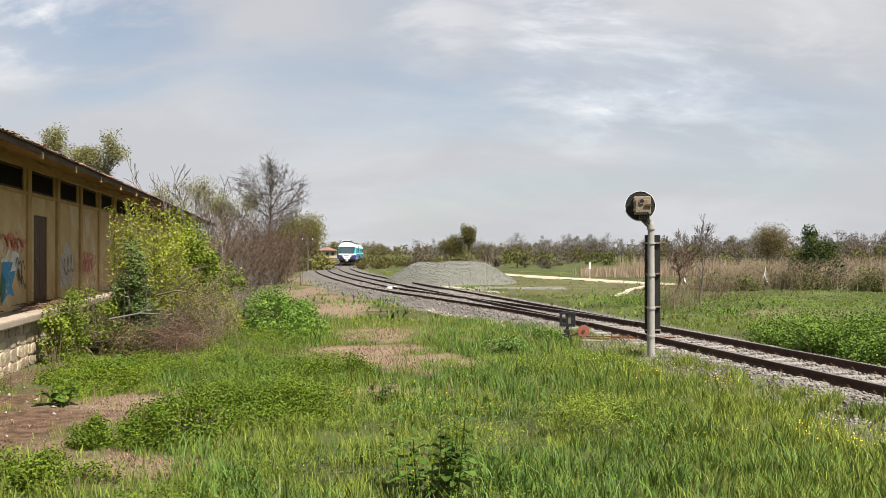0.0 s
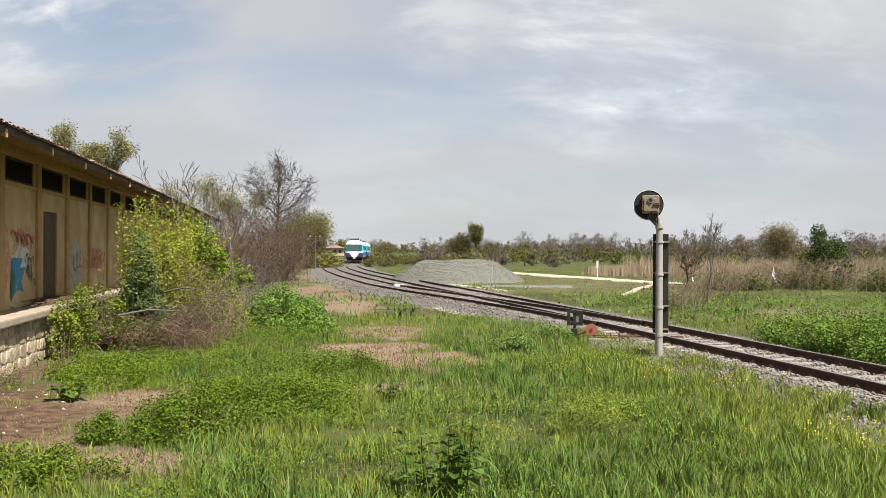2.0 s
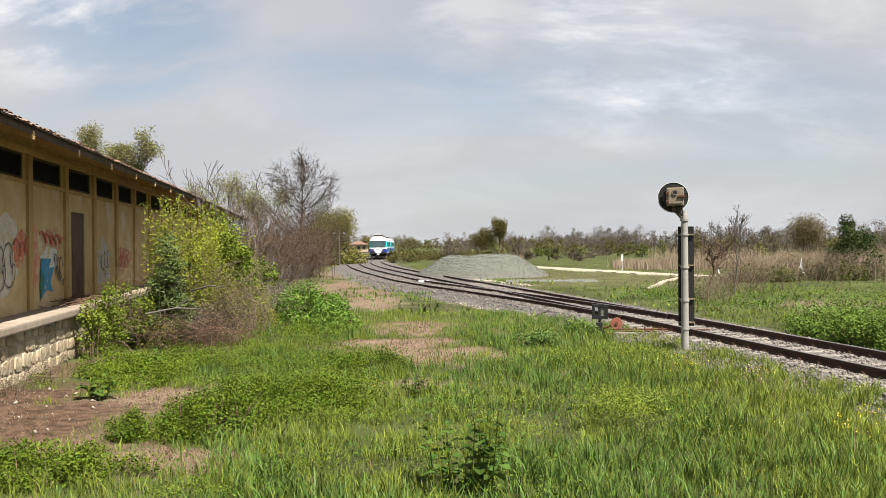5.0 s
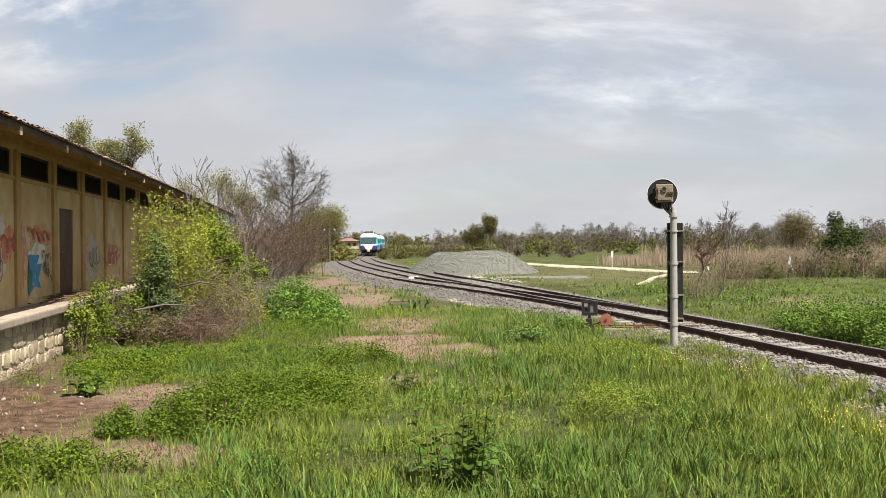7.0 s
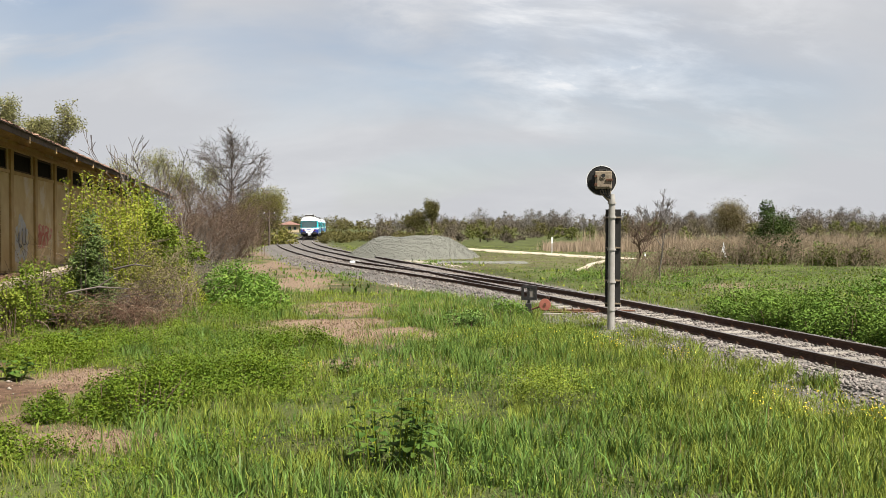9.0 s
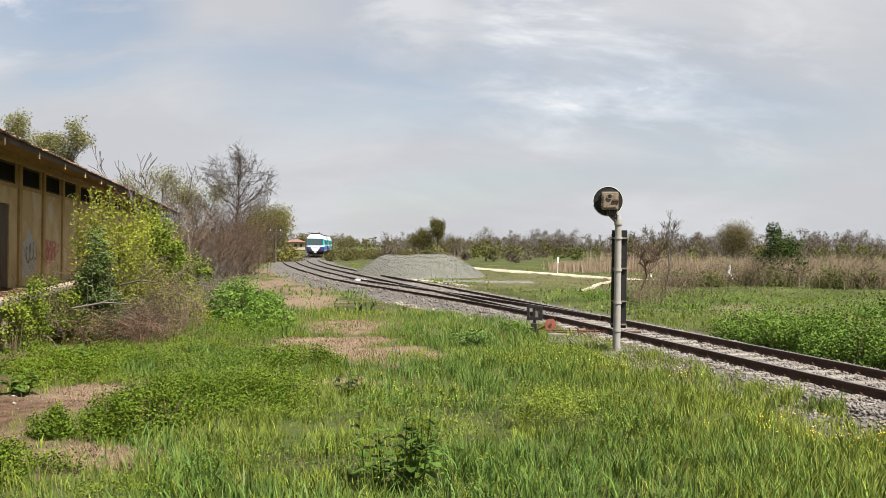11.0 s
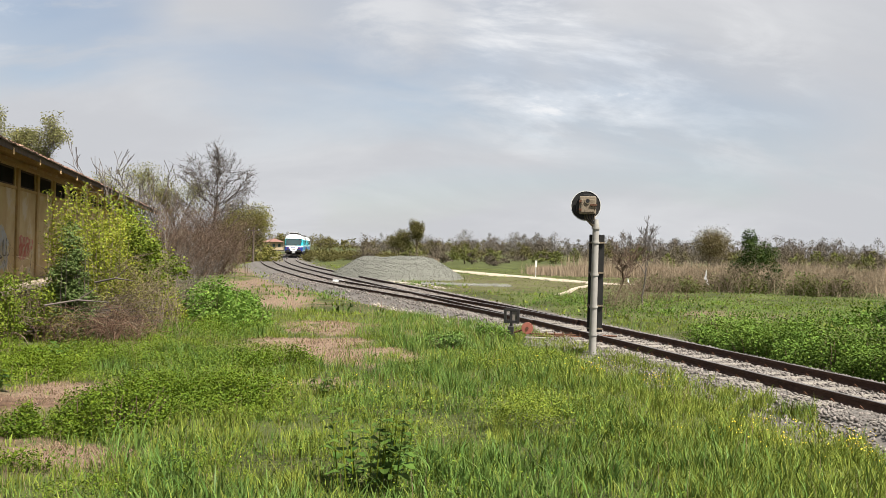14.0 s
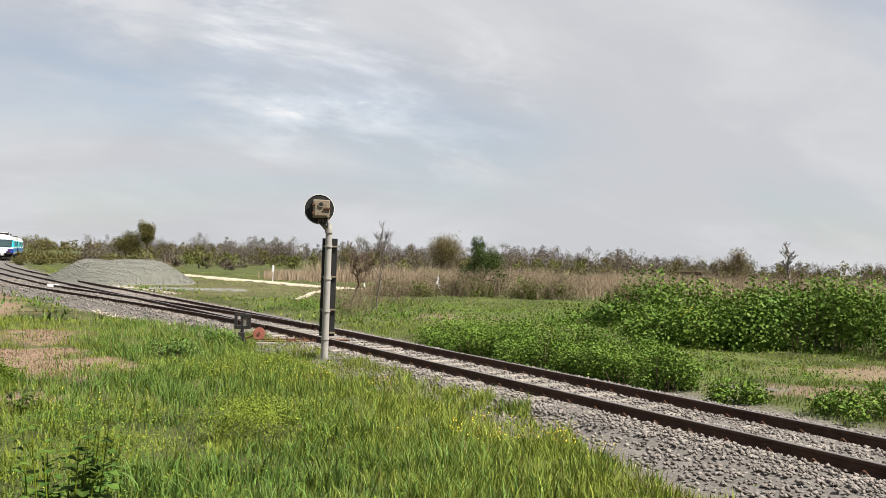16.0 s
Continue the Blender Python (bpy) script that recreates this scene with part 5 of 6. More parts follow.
def fan_tree(label, x, y, height, width, seed, bark):
    """A leafless tree: a clear trunk, then many nearly straight limbs that fan out into a rounded crown of fine twigs."""
    r = random.Random(seed)
    z0 = float(ground_z(x, y)) - 0.05
    segs, spine, p = [], [Vector((x, y, z0))], Vector((x, y, z0))
    for k in range(9):
        q = Vector((x + 0.05 * k + r.gauss(0, 0.06), y + r.gauss(0, 0.06), z0 + height * 0.09 * (k + 1)))
        segs.append((*p, *q, 0.16 - 0.016 * k, 0.144 - 0.016 * k))
        spine.append(q)
        p = q
    for i in range(62):
        f = r.uniform(0.28, 0.80)
        k = min(int(f / 0.09), 8)
        start = spine[k].lerp(spine[k + 1], f / 0.09 - k)
        az, el = i * 2.4 + r.gauss(0, 0.3), math.asin(max(-0.2, min(1.0, -0.12 + 1.15 * (f - 0.28) / 0.52 + r.gauss(0, 0.16))))
        reach = r.uniform(0.80, 1.0)
        tip = Vector((x + 0.25 + math.cos(az) * math.cos(el) * width * 0.5 * reach, y + math.sin(az) * math.cos(el) * width * 0.5 * reach, z0 + height * (0.60 + 0.40 * math.sin(el) * reach)))
        mid = start.lerp(tip, 0.5) + Vector((math.cos(az) * 0.3, math.sin(az) * 0.3, r.gauss(-0.05, 0.2)))
        pts = [start * (1 - t) ** 2 + mid * 2 * t * (1 - t) + tip * t * t for t in (0, 0.2, 0.4, 0.6, 0.8, 1.0)]
        rad = r.uniform(0.022, 0.040)
        for k in range(5):
            a, b = pts[k], pts[k + 1] + Vector((r.gauss(0, .10), r.gauss(0, .10), r.gauss(0, .10)))
            segs.append((*a, *b, rad, rad * 0.78))
            rad *= 0.78
            pts[k + 1] = b
            for _ in range((1, 2, 3, 4, 4)[k]):
                d = ((b - a).normalized() + Vector((r.gauss(0, 0.8), r.gauss(0, 0.8), r.gauss(0.1, 0.55)))).normalized()
                c = a.lerp(b, r.random())
                L = height * r.uniform(0.04, 0.10)
                e = c + d * L
                segs.append((*c, *e, 0.010, 0.007))
                for _ in range(4):
                    d2 = (d + Vector((r.gauss(0, 0.8), r.gauss(0, 0.8), r.gauss(0.1, 0.5)))).normalized()
                    s0 = c.lerp(e, r.uniform(0.2, 1))
                    segs.append((*s0, *(s0 + d2 * L * r.uniform(0.35, 0.65)), 0.007, 0.005))
    t = thing("tree", label, "tree")
    part("trunk", tube_mesh("trunk", segs, bark, 3), bark, t)
    return t


def around(points, n, spread):
    P = np.array(points)
    return P[rng.integers(0, len(P), n)] + np.clip(rng.normal(size=(n, 3)), -1.5, 1.5) * spread


def tree(label, x, y, height, seed, leaf=None, n_leaves=0, leaf_size=0.1, leaf_spread=0.3, bark=None, twig_r=0.0, **kw):
    z = float(ground_z(x, y)) - 0.05
    segs, tips = grow((x, y, z), height, kw.pop("radius", height * 0.018), seed, **kw)
    segs = [s[:6] + (max(s[6], twig_r), max(s[7], twig_r)) for s in segs]
    t = thing("tree", label, "tree")
    part("trunk", tube_mesh("trunk", segs, bark or BARK, 5), bark or BARK, t)
    if leaf:
        part("crown", leaf_mesh("crown", around(tips, n_leaves, leaf_spread), leaf_size * (0.7 + 0.6 * rng.random(n_leaves)), leaf, up=0.3), leaf, t)
    return t


def dome(cx, cy, rx, ry, h, n, shell=0.6, base=0.0, lobes=None):
    """Leaf points and outward directions of a leafy mound: many rounded boughs with gaps between them."""
    k = lobes or int(np.clip(n / 75, 7, 60))
    a, f = rng.random(k) * 6.283, rng.random(k) * 0.97 + 0.03
    e, rad = np.arccos(f), 0.45 + 0.43 * rng.random(k) ** 0.6
    mean = (rx * ry * h) ** (1 / 3)
    lr = mean * (0.95 / k ** (1 / 3)) * (0.6 + 0.65 * rng.random(k))
    C = np.stack([cx + rx * np.sin(e) * np.cos(a) * rad, cy + ry * np.sin(e) * np.sin(a) * rad, h * np.cos(e) * rad * (0.8 + 0.4 * rng.random(k))], -1)
    i = rng.choice(k, n, p=lr ** 2 / np.sum(lr ** 2))
    d = unit(rng.normal(size=(n, 3)))
    r = lr[i] * rng.random(n) ** 0.28 * (0.82 + 0.36 * rng.random(n))
    P = C[i] + d * r[:, None]
    P[:, 2] = np.where(P[:, 2] < 0, rng.random(n) * np.minimum(h * 0.25, 0.2), P[:, 2]) + base + ground_z(P[:, 0], P[:, 1])
    return P, d


def shrub(name, label, category, domes, size, material, up=0.5, wide=0.6, stems=0, stem_mat=None, kind="", group=""):
    grown = [dome(*d) for d in domes]
    P, N = np.concatenate([g[0] for g in grown]), np.concatenate([g[1] for g in grown])
    t = thing(name, label, category, group, kind=kind)
    part("foliage", leaf_mesh("foliage", P, size * (0.6 + 0.8 * rng.random(len(P))), material, up, wide=wide, N=N), material, t)
    if stems:
        segs = []
        for d in domes:
            for _ in range(stems):
                a, r = random.uniform(0, 6.28), random.random() ** 0.5 * 0.6
                x, y = d[0] + d[2] * r * math.cos(a), d[1] + d[3] * r * math.sin(a)
                z = float(ground_z(x, y)) - 0.03
                x2, y2, z2 = d[0] + (x - d[0]) * 1.35, d[1] + (y - d[1]) * 1.35, z + d[4] * random.uniform(0.5, 0.95) * (1.1 - r * 0.5)
                xm, ym, zm = (x + x2) / 2 + random.gauss(0, .04), (y + y2) / 2 + random.gauss(0, .04), z + (z2 - z) * 0.55
                segs += [(x, y, z, xm, ym, zm, 0.012, 0.009), (xm, ym, zm, x2, y2, z2, 0.009, 0.004)]
        tagged(part("stem_tangle", tube_mesh("stem_tangle", segs, stem_mat or TWIG_BROWN, 4), stem_mat or TWIG_BROWN, t), kind="stuff")
    return t


def canes(name, label, category, n, centre, spread, height, arch, radius, material, bits=4, twigs=2, kind=""):
    """A tangle of arching canes that rise, bend over and fork."""
    segs = []
    for _ in range(n):
        x, y = random.gauss(centre[0], spread[0]), random.gauss(centre[1], spread[1])
        p = Vector((x, y, float(ground_z(x, y)) - 0.03))
        d = Vector((random.gauss(0, 0.35), random.gauss(0, 0.35), 1)).normalized()
        side = Vector((random.gauss(0, 1), random.gauss(0, 1), -0.25)).normalized()
        L = height * random.uniform(0.55, 1.25) / bits
        rad = radius * random.uniform(0.6, 1.2)
        for b in range(bits):
            d = (d + side * arch * (b + 0.3) / bits + Vector((random.gauss(0, .12), random.gauss(0, .12), random.gauss(0, .06)))).normalized()
            q = p + d * L
            q.z = max(q.z, p.z - L * 0.6, 0.05)
            segs.append((*p, *q, rad, rad * 0.8))
            if b:
                for _ in range(twigs):
                    td = (d + Vector((random.gauss(0, .7), random.gauss(0, .7), random.gauss(0, .5)))).normalized()
                    q2 = p + td * L * random.uniform(0.4, 1.1)
                    segs.append((*p, *q2, rad * 0.6, rad * 0.35))
            p, rad = q, rad * 0.8
    t = thing(name, label, category, kind=kind)
    tagged(part("cane_tangle", tube_mesh("cane_tangle", segs, material, 3), material, t), kind="stuff")
    return t


# ---------------------------------------------------------------- meadow grass
def scatter(n, r0, r1, a0, a1, power=1.0):
    """Plan points in a fan round the meadow's near corner, thinning with distance."""
    r = r0 + (r1 - r0) * rng.random(n) ** power
    a = np.radians(a0 + (a1 - a0) * rng.random(n))
    return r * np.sin(a), r * np.cos(a), r


def free(x, y):
    """Where grass can grow: off the ballast and in front of the platform."""
    u, s = shed_uv(x, y)
    near = (x < main_x(y)) * np.clip((y - 9.0) / 5, 0, 1) * np.clip((30 - y) / 5, 0, 1)
    edge = 2.6 - 1.12 * near - 0.6 * (np.asarray(y) > 40) + (vnoise(x, y, 0.5, 14) - 0.5) * 0.6
    return (track_off(x, y) > edge) & ((u > KERB_X + 0.12) | (s > S1 + 1))


def spot(x, y, cx, cy, rx, ry, k):
    return k * np.exp(-((x - cx) / rx) ** 2 - ((y - cy) / ry) ** 2)


def lushness(x, y):
    return np.clip(0.45 * vnoise(x, y, 2.2, 31) + 0.35 * vnoise(x, y, 0.8, 32) + 0.22 * np.clip((x + 1.5) / 3.5, 0, 1) - 0.20 * np.clip((x - 2.6) / 2.0, 0, 1) + spot(x, y, 1.2, 8.5, 1.3, 0.9, 0.4) + spot(x, y, 0.9, 15.3, 1.3, 1.6, 0.35) + spot(x, y, -2.6, 9.6, 0.6, 0.8, 0.25) - spot(x, y, 1.6, 11.0, 0.8, 0.8, 0.35), 0, 1)


def meadow(name, label, n, r0, r1, a0, a1, material, want, h0, h1, w, straw=False, lean=0.45, tuft_of=0):
    x, y, r = scatter(n, r0, r1, a0, a1)
    away, bulk = rng.random(n) * 6.283, np.ones(n)
    if tuft_of:   # gather most blades into tufts
        m = n // tuft_of
        own = rng.integers(0, m, n)
        wide = (0.035 + 0.06 * rng.random(m)) * np.maximum(1, r[:m] / 13)
        dx, dy = rng.normal(size=n) * wide[own], rng.normal(size=n) * wide[own]
        loose = rng.random(n) < 0.22
        x, y = np.where(loose, x, x[own] + dx), np.where(loose, y, y[own] + dy)
        away = np.arctan2(dy, dx)
        bulk = np.where(loose, 0.7, (0.6 + 0.7 * rng.random(m))[own] * (1.15 - 0.35 * np.hypot(dx, dy) / (wide[own] * 1.5)))
    dry, soil, lush = patch(x, y, 0), patch(x, y, 1), lushness(x, y)
    bare = np.maximum(dry * 0.93, soil)
    gap = np.clip(0.6 * vnoise(x, y, 0.5, 41) + 0.4 * vnoise(x, y, 0.2, 42), 0, 1) * 2.6 - 0.55
    keep = free(x, y) & (rng.random(n) < want(x, y, lush) * ((0.12 + 0.88 * dry * (1 - 0.9 * soil)) if straw else (1 - bare) * np.clip(gap, 0.3, 1)))
    x, y, r, lush, away, bulk = x[keep], y[keep], r[keep], lush[keep], away[keep], bulk[keep]
    tuft = 0.6 * vnoise(x, y, 0.5, 41) + 0.4 * vnoise(x, y, 0.2, 42)
    h = (h0 + (h1 - h0) * (0.25 * rng.random(len(x)) + 0.75 * np.clip(lush * 0.55 + tuft * 1.3 - 0.5, 0, 1))) * (0.55 + 0.6 * rng.random(len(x)))
    h = np.where((x > main_x(y) + 2) & (y < 26), h * 0.55, h) * bulk
    me = blade_mesh(name, x, y, np.maximum(ground_z(x, y), np.interp(track_off(x, y), [1.6, 2.25, 2.75, 3], [0.01, -0.06, -0.16, -5])) - 0.02, h, w * (0.6 + 0.8 * rng.random(len(x))) * np.maximum(1, r / 11.5), lean * (0.3 + rng.random(len(x))), material, away=away)
    return tagged(new(name, me), label, "grass", kind="stuff")


meadow("meadow_grass", "knee-high fresh green meadow grass", 330000, 5.2, 30, -38, 52, GRASS, lambda x, y, l: np.clip(1.15 - l * 0.75, 0, 1) * np.where(x < -3.0, 0.75, 1.0), 0.07, 0.36, 0.0066, tuft_of=24)
meadow("lush_grass", "taller bluish green grass in tufts", 270000, 5.2, 30, -20, 52, GRASS_BLUE, lambda x, y, l: np.clip((l - 0.36) * 3.2, 0, 1), 0.12, 0.44, 0.0078, lean=0.5, tuft_of=26)
meadow("dry_grass", "matted dry straw-coloured grass", 60000, 5.2, 48, -38, 52, STRAW, lambda x, y, l: 1.0, 0.03, 0.15, 0.010, straw=True, lean=1.1)
meadow("dry_grass", "matted dry straw-coloured grass by the bare earth", 46000, 8.3, 15.5, -31, -13, STRAW, lambda x, y, l: np.where(patch(x, y, 0) > 0.25, 1.0, 0.0), 0.02, 0.12, 0.0085, straw=True, lean=1.2)
meadow("dry_grass", "matted dry straw-coloured grass in the meadow", 30000, 15.5, 27, -12, 1, STRAW, lambda x, y, l: np.where(patch(x, y, 0) > 0.25, 1.0, 0.0), 0.02, 0.14, 0.0085, straw=True, lean=1.2)
meadow("short_grass", "short dense green grass between the taller tufts", 52000, 5.6, 14, -27, 30, GRASS_BLUE, lambda x, y, l: 0.85 + 0 * x, 0.04, 0.17, 0.0075, lean=0.5)
meadow("edge_grass", "fine light green grass thinning out over the ballast edge", 120000, 7.5, 25, 7, 36, GRASS, lambda x, y, l: np.clip((x - 1.8) / 1.5, 0, 1) * (x < main_x(y)), 0.15, 0.36, 0.0062, lean=0.5, tuft_of=16)
meadow("seed_stalks", "thin pale grass stalks standing above the meadow", 9000, 5.2, 34, -38, 52, STRAW, lambda x, y, l: 0.55, 0.25, 0.55, 0.004, lean=0.25)
meadow("far_grass", "distant green field grass", 62000, 29, 110, -20, 54, GRASS, lambda x, y, l: (0.55 + 0.45 * vnoise(x, y, 4, 51)) * np.where((y > 46) & (x > main_x(y) + 5), 0.12, 1), 0.08, 0.26, 0.010, lean=0.5, tuft_of=12)
meadow("field_grass", "short dull olive grass round the dirt road", 40000, 40, 105, -4, 30, DULL, lambda x, y, l: 1.0, 0.04, 0.09, 0.014, lean=0.8)
meadow("far_lush_grass", "distant deep green grass tufts", 42000, 29, 80, -16, 54, GRASS_BLUE, lambda x, y, l: np.clip((vnoise(x, y, 3.5, 52) - 0.35) * 3, 0, 1) * np.where((y > 46) & (x > main_x(y) + 5), 0.12, 1), 0.14, 0.34, 0.012, lean=0.5, tuft_of=12)

# ---------------------------------------------------------------- low leafy weeds of the meadow
def weed_cover(n, cx, cy, rx, ry, h0, h1):
    x, y = rng.normal(cx, rx, n), rng.normal(cy, ry, n)
    k = free(x, y) & (np.maximum(patch(x, y, 1), patch(x, y, 0)) < 0.45) & (vnoise(x, y, 0.75, 62) + 0.3 * vnoise(x, y, 0.25, 63) > 0.5 + 0.25 * rng.random(n))
    x, y = x[k], y[k]
    h = h0 + (h1 - h0) * rng.random(len(x)) * (0.5 + vnoise(x, y, 0.6, 61))
    return np.stack([x, y, ground_z(x, y) + h], -1)


def weeds(label, spots, size, material, name="low_weeds"):
    P = np.concatenate([weed_cover(*s) for s in spots])
    me = leaf_mesh(name, P, size * (0.6 + 0.8 * rng.random(len(P))), material, 0.8)
    return tagged(new(name, me), label, "weeds", kind="stuff")


weeds("carpet of small-leaved yellow-green weeds", [(22000, -4.2, 8.3, 0.8, 0.45, 0.02, 0.22), (30000, -6.2, 15.4, 1.1, 1.1, 0.02, 0.2), (20000, -2.5, 12.8, 0.8, 1.3, 0.03, 0.3), (26000, -3.4, 17.4, 1.4, 1.7, 0.03, 0.28), (20000, -4.6, 21.5, 1.2, 2.0, 0.03, 0.3), (12000, -6.2, 18.2, 1.0, 0.7, 0.02, 0.2)], 0.034, LEAF_LOW)
weeds("scattered broad weed leaves among grass", [(6000, 2.0, 10.0, 3.5, 2.5, 0.03, 0.22), (6000, 1.0, 14.5, 3.0, 2.5, 0.03, 0.22), (9000, -2.5, 8.0, 2.0, 1.2, 0.03, 0.22)], 0.03, LEAF_LOW)
weeds("yellow-green flowering weeds among grass", [(8500, 1.55, 10.9, 0.6, 0.6, 0.12, 0.42), (3500, 2.0, 16.2, 0.8, 0.7, 0.1, 0.3), (3000, 0.9, 11.4, 0.7, 0.5, 0.1, 0.35), (3000, 3.4, 17.2, 0.6, 0.5, 0.1, 0.3)], 0.03, LEAF_ELDER)
weeds("small bright yellow wild flowers", [(170, 4.3, 14.8, 0.6, 0.35, 0.2, 0.32), (260, 5.0, 10.1, 0.5, 0.45, 0.2, 0.34), (110, 3.2, 16.5, 0.7, 0.5, 0.2, 0.32), (130, 5.9, 11.2, 0.6, 0.5, 0.18, 0.3), (60, -0.6, 8.0, 0.4, 0.2, 0.25, 0.35), (120, -1.0, 13.2, 0.5, 0.3, 0.2, 0.3), (260, 4.9, 9.9, 0.4, 0.3, 0.2, 0.34), (120, 5.3, 9.0, 0.4, 0.4, 0.18, 0.3), (140, 4.0, 15.0, 0.6, 0.5, 0.2, 0.34)], 0.022, PETAL, "wild_flowers")


def clump(label, x, y, rx, ry, h, n, size, material, stems=14):
    return shrub("weed_clump", label, "weed clump", [(x, y, rx, ry, h, n)], size, material, 0.7, 0.6, stems, TWIG_BROWN)


clump("dense dark green low weed clump over bare straw", -3.3, 10.75, 0.82, 0.85, 0.58, 14000, 0.034, LEAF_LOW, 40)
clump("dense green low weed clump", -2.3, 12.7, 0.85, 0.9, 0.42, 9000, 0.034, LEAF_LOW)
clump("small round green weed clump on bare earth", -4.2, 10.35, 0.33, 0.36, 0.34, 3600, 0.032, LEAF_LOW)
clump("low spreading green weed clump", -4.4, 8.6, 1.0, 0.6, 0.36, 11000, 0.032, LEAF_LOW)
clump("wide green weed mat beside the platform", -6.9, 16.5, 0.8, 1.1, 0.24, 6500, 0.036, LEAF_LOW)
clump("wide green weed mat by bare earth", -5.8, 15.0, 0.9, 1.3, 0.3, 9000, 0.034, LEAF_LOW)
clump("green weed mound behind straw", -3.4, 12.4, 0.8, 1.0, 0.46, 9000, 0.034, LEAF_LOW)
clump("low green weed clump by bare earth", -6.2, 15.4, 1.1, 0.7, 0.28, 8000, 0.034, LEAF_LOW)
clump("green weed clump in tall grass", -1.9, 16.0, 0.8, 0.8, 0.42, 6000, 0.036, LEAF_LOW)
clump("tall bright green mallow clump", -5.15, 26.4, 1.25, 2.6, 1.1, 11000, 0.085, LEAF_BRIGHT)
clump("bright green mallow clump", -4.1, 24.6, 0.9, 1.4, 0.62, 2600, 0.09, LEAF_BRIGHT)
clump("fresh green leafy tuft by the points", 2.75, 22.3, 0.5, 0.5, 0.5, 1500, 0.06, LEAF_BRIGHT)
clump("fresh green leafy tuft", 1.4, 19.6, 0.6, 0.6, 0.42, 1300, 0.06, GRASS_BLUE)


def broadleaf(label, x, y, h, n, size, seed):
    """A coarse herb: upright stems with large leaves in whorls."""
    r = random.Random(seed)
    t = thing("broadleaf_weed", label, "weed")
    z = float(ground_z(x, y)) - 0.02
    for _ in range(n):
        a, d = r.uniform(0, 6.28), r.uniform(0.02, 0.28) * h / 0.7
        x1, y1, h1 = x + math.cos(a) * d, y + math.sin(a) * d, h * r.uniform(0.55, 1.0)
        x2, y2 = x1 + math.cos(a) * 0.08, y1 + math.sin(a) * 0.08
        st = part("stem", tube_mesh("stem", [(x1, y1, z, x2, y2, z + h1, 0.008, 0.004)], LEAF_LOW, 5), LEAF_LOW, t)
        for k in range(7):
            f = 0.25 + 0.75 * k / 6
            b = r.uniform(0, 6.28)
            L = size * r.uniform(0.7, 1.2) * (1.25 - 0.6 * f)
            p = Vector((x1 + (x2 - x1) * f, y1 + (y2 - y1) * f, z + h1 * f))
            out, sd = Vector((math.cos(b), math.sin(b), 0.35)).normalized(), Vector((-math.sin(b), math.cos(b), 0))
            V = [p]
            for q, w, dz in ((0.25, 0.20, 0.03), (0.55, 0.27, 0.02), (0.85, 0.13, -0.10)):
                c = p + out * L * q + Vector((0, 0, dz * L * 2))
                V += [c - sd * L * w, c - Vector((0, 0, 0.05 * L)), c + sd * L * w]
            V.append(p + out * L * 1.05 - Vector((0, 0, 0.28 * L)))
            F = [(0, 1, 2), (0, 2, 3), (1, 4, 5, 2), (2, 5, 6, 3), (4, 7, 8, 5), (5, 8, 9, 6), (7, 10, 8), (8, 10, 9)]
            part("leaf", mesh_of("leaf", V, F, LEAF_PLANT), LEAF_PLANT, st)
    return t


LEAF_PLANT = mat("coarse_herb_leaf", (0.032, 0.068, 0.011), (0.068, 0.112, 0.021), 14, 0.6, bump=0.2, ob_rand=0.35, glow=0.25, spec=0.08)
broadleaf("tall dark green broad-leaved herb in the grass", -0.12, 8.1, 0.80, 14, 0.20, 3)
broadleaf("dark green broad-leaved weed in the grass", -0.95, 13.5, 0.42, 7, 0.16, 4)
broadleaf("young dock plant with large pale green leaves", -5.75, 13.0, 0.36, 5, 0.24, 5)
broadleaf("upright dock plant with long leaves", -5.75, 15.7, 0.62, 4, 0.26, 6)
broadleaf("dark green broad-leaved weed in the meadow", 0.25, 9.0, 0.5, 6, 0.14, 8)

# ---------------------------------------------------------------- overgrowth against the platform
shrub("bramble_thicket", "sprawling bush of yellow-green spring leaves against the platform", "bush", [(-7.35, 21.9, 0.6, 0.9, 2.7, 4200), (-7.35, 23.4, 0.8, 1.2, 3.0, 6500), (-7.2, 25.2, 1.1, 1.4, 3.2, 5500), (-6.1, 24.2, 0.45, 0.8, 1.3, 2200)], 0.07, LEAF_YELLOW, 0.3, 0.6, 26, TWIG_PALE)
shrub("elder_bush", "dense mid-green bush rising beside the shed", "bush", [(-7.5, 25.4, 0.95, 1.0, 3.55, 7500), (-6.75, 25.0, 0.65, 0.8, 2.7, 4600), (-7.15, 24.2, 0.45, 0.5, 1.2, 1500, 0.6, 1.9), (-6.45, 24.5, 0.5, 0.5, 1.1, 1200, 0.6, 0.6), (-6.2, 25.4, 0.4, 0.5, 1.0, 900, 0.6, 1.2)], 0.085, LEAF_ELDER, 0.3, 0.6, 16, TWIG_BROWN)
shrub("evergreen_bush", "narrow dark evergreen shrub inside the overgrowth", "bush", [(-7.05, 19.6, 0.36, 0.36, 2.95, 4600), (-6.8, 19.7, 0.32, 0.32, 2.4, 2800), (-7.3, 19.7, 0.26, 0.26, 2.1, 1800)], 0.075, LEAF_CYPRESS, 0.2, 0.4, 10, BARK)
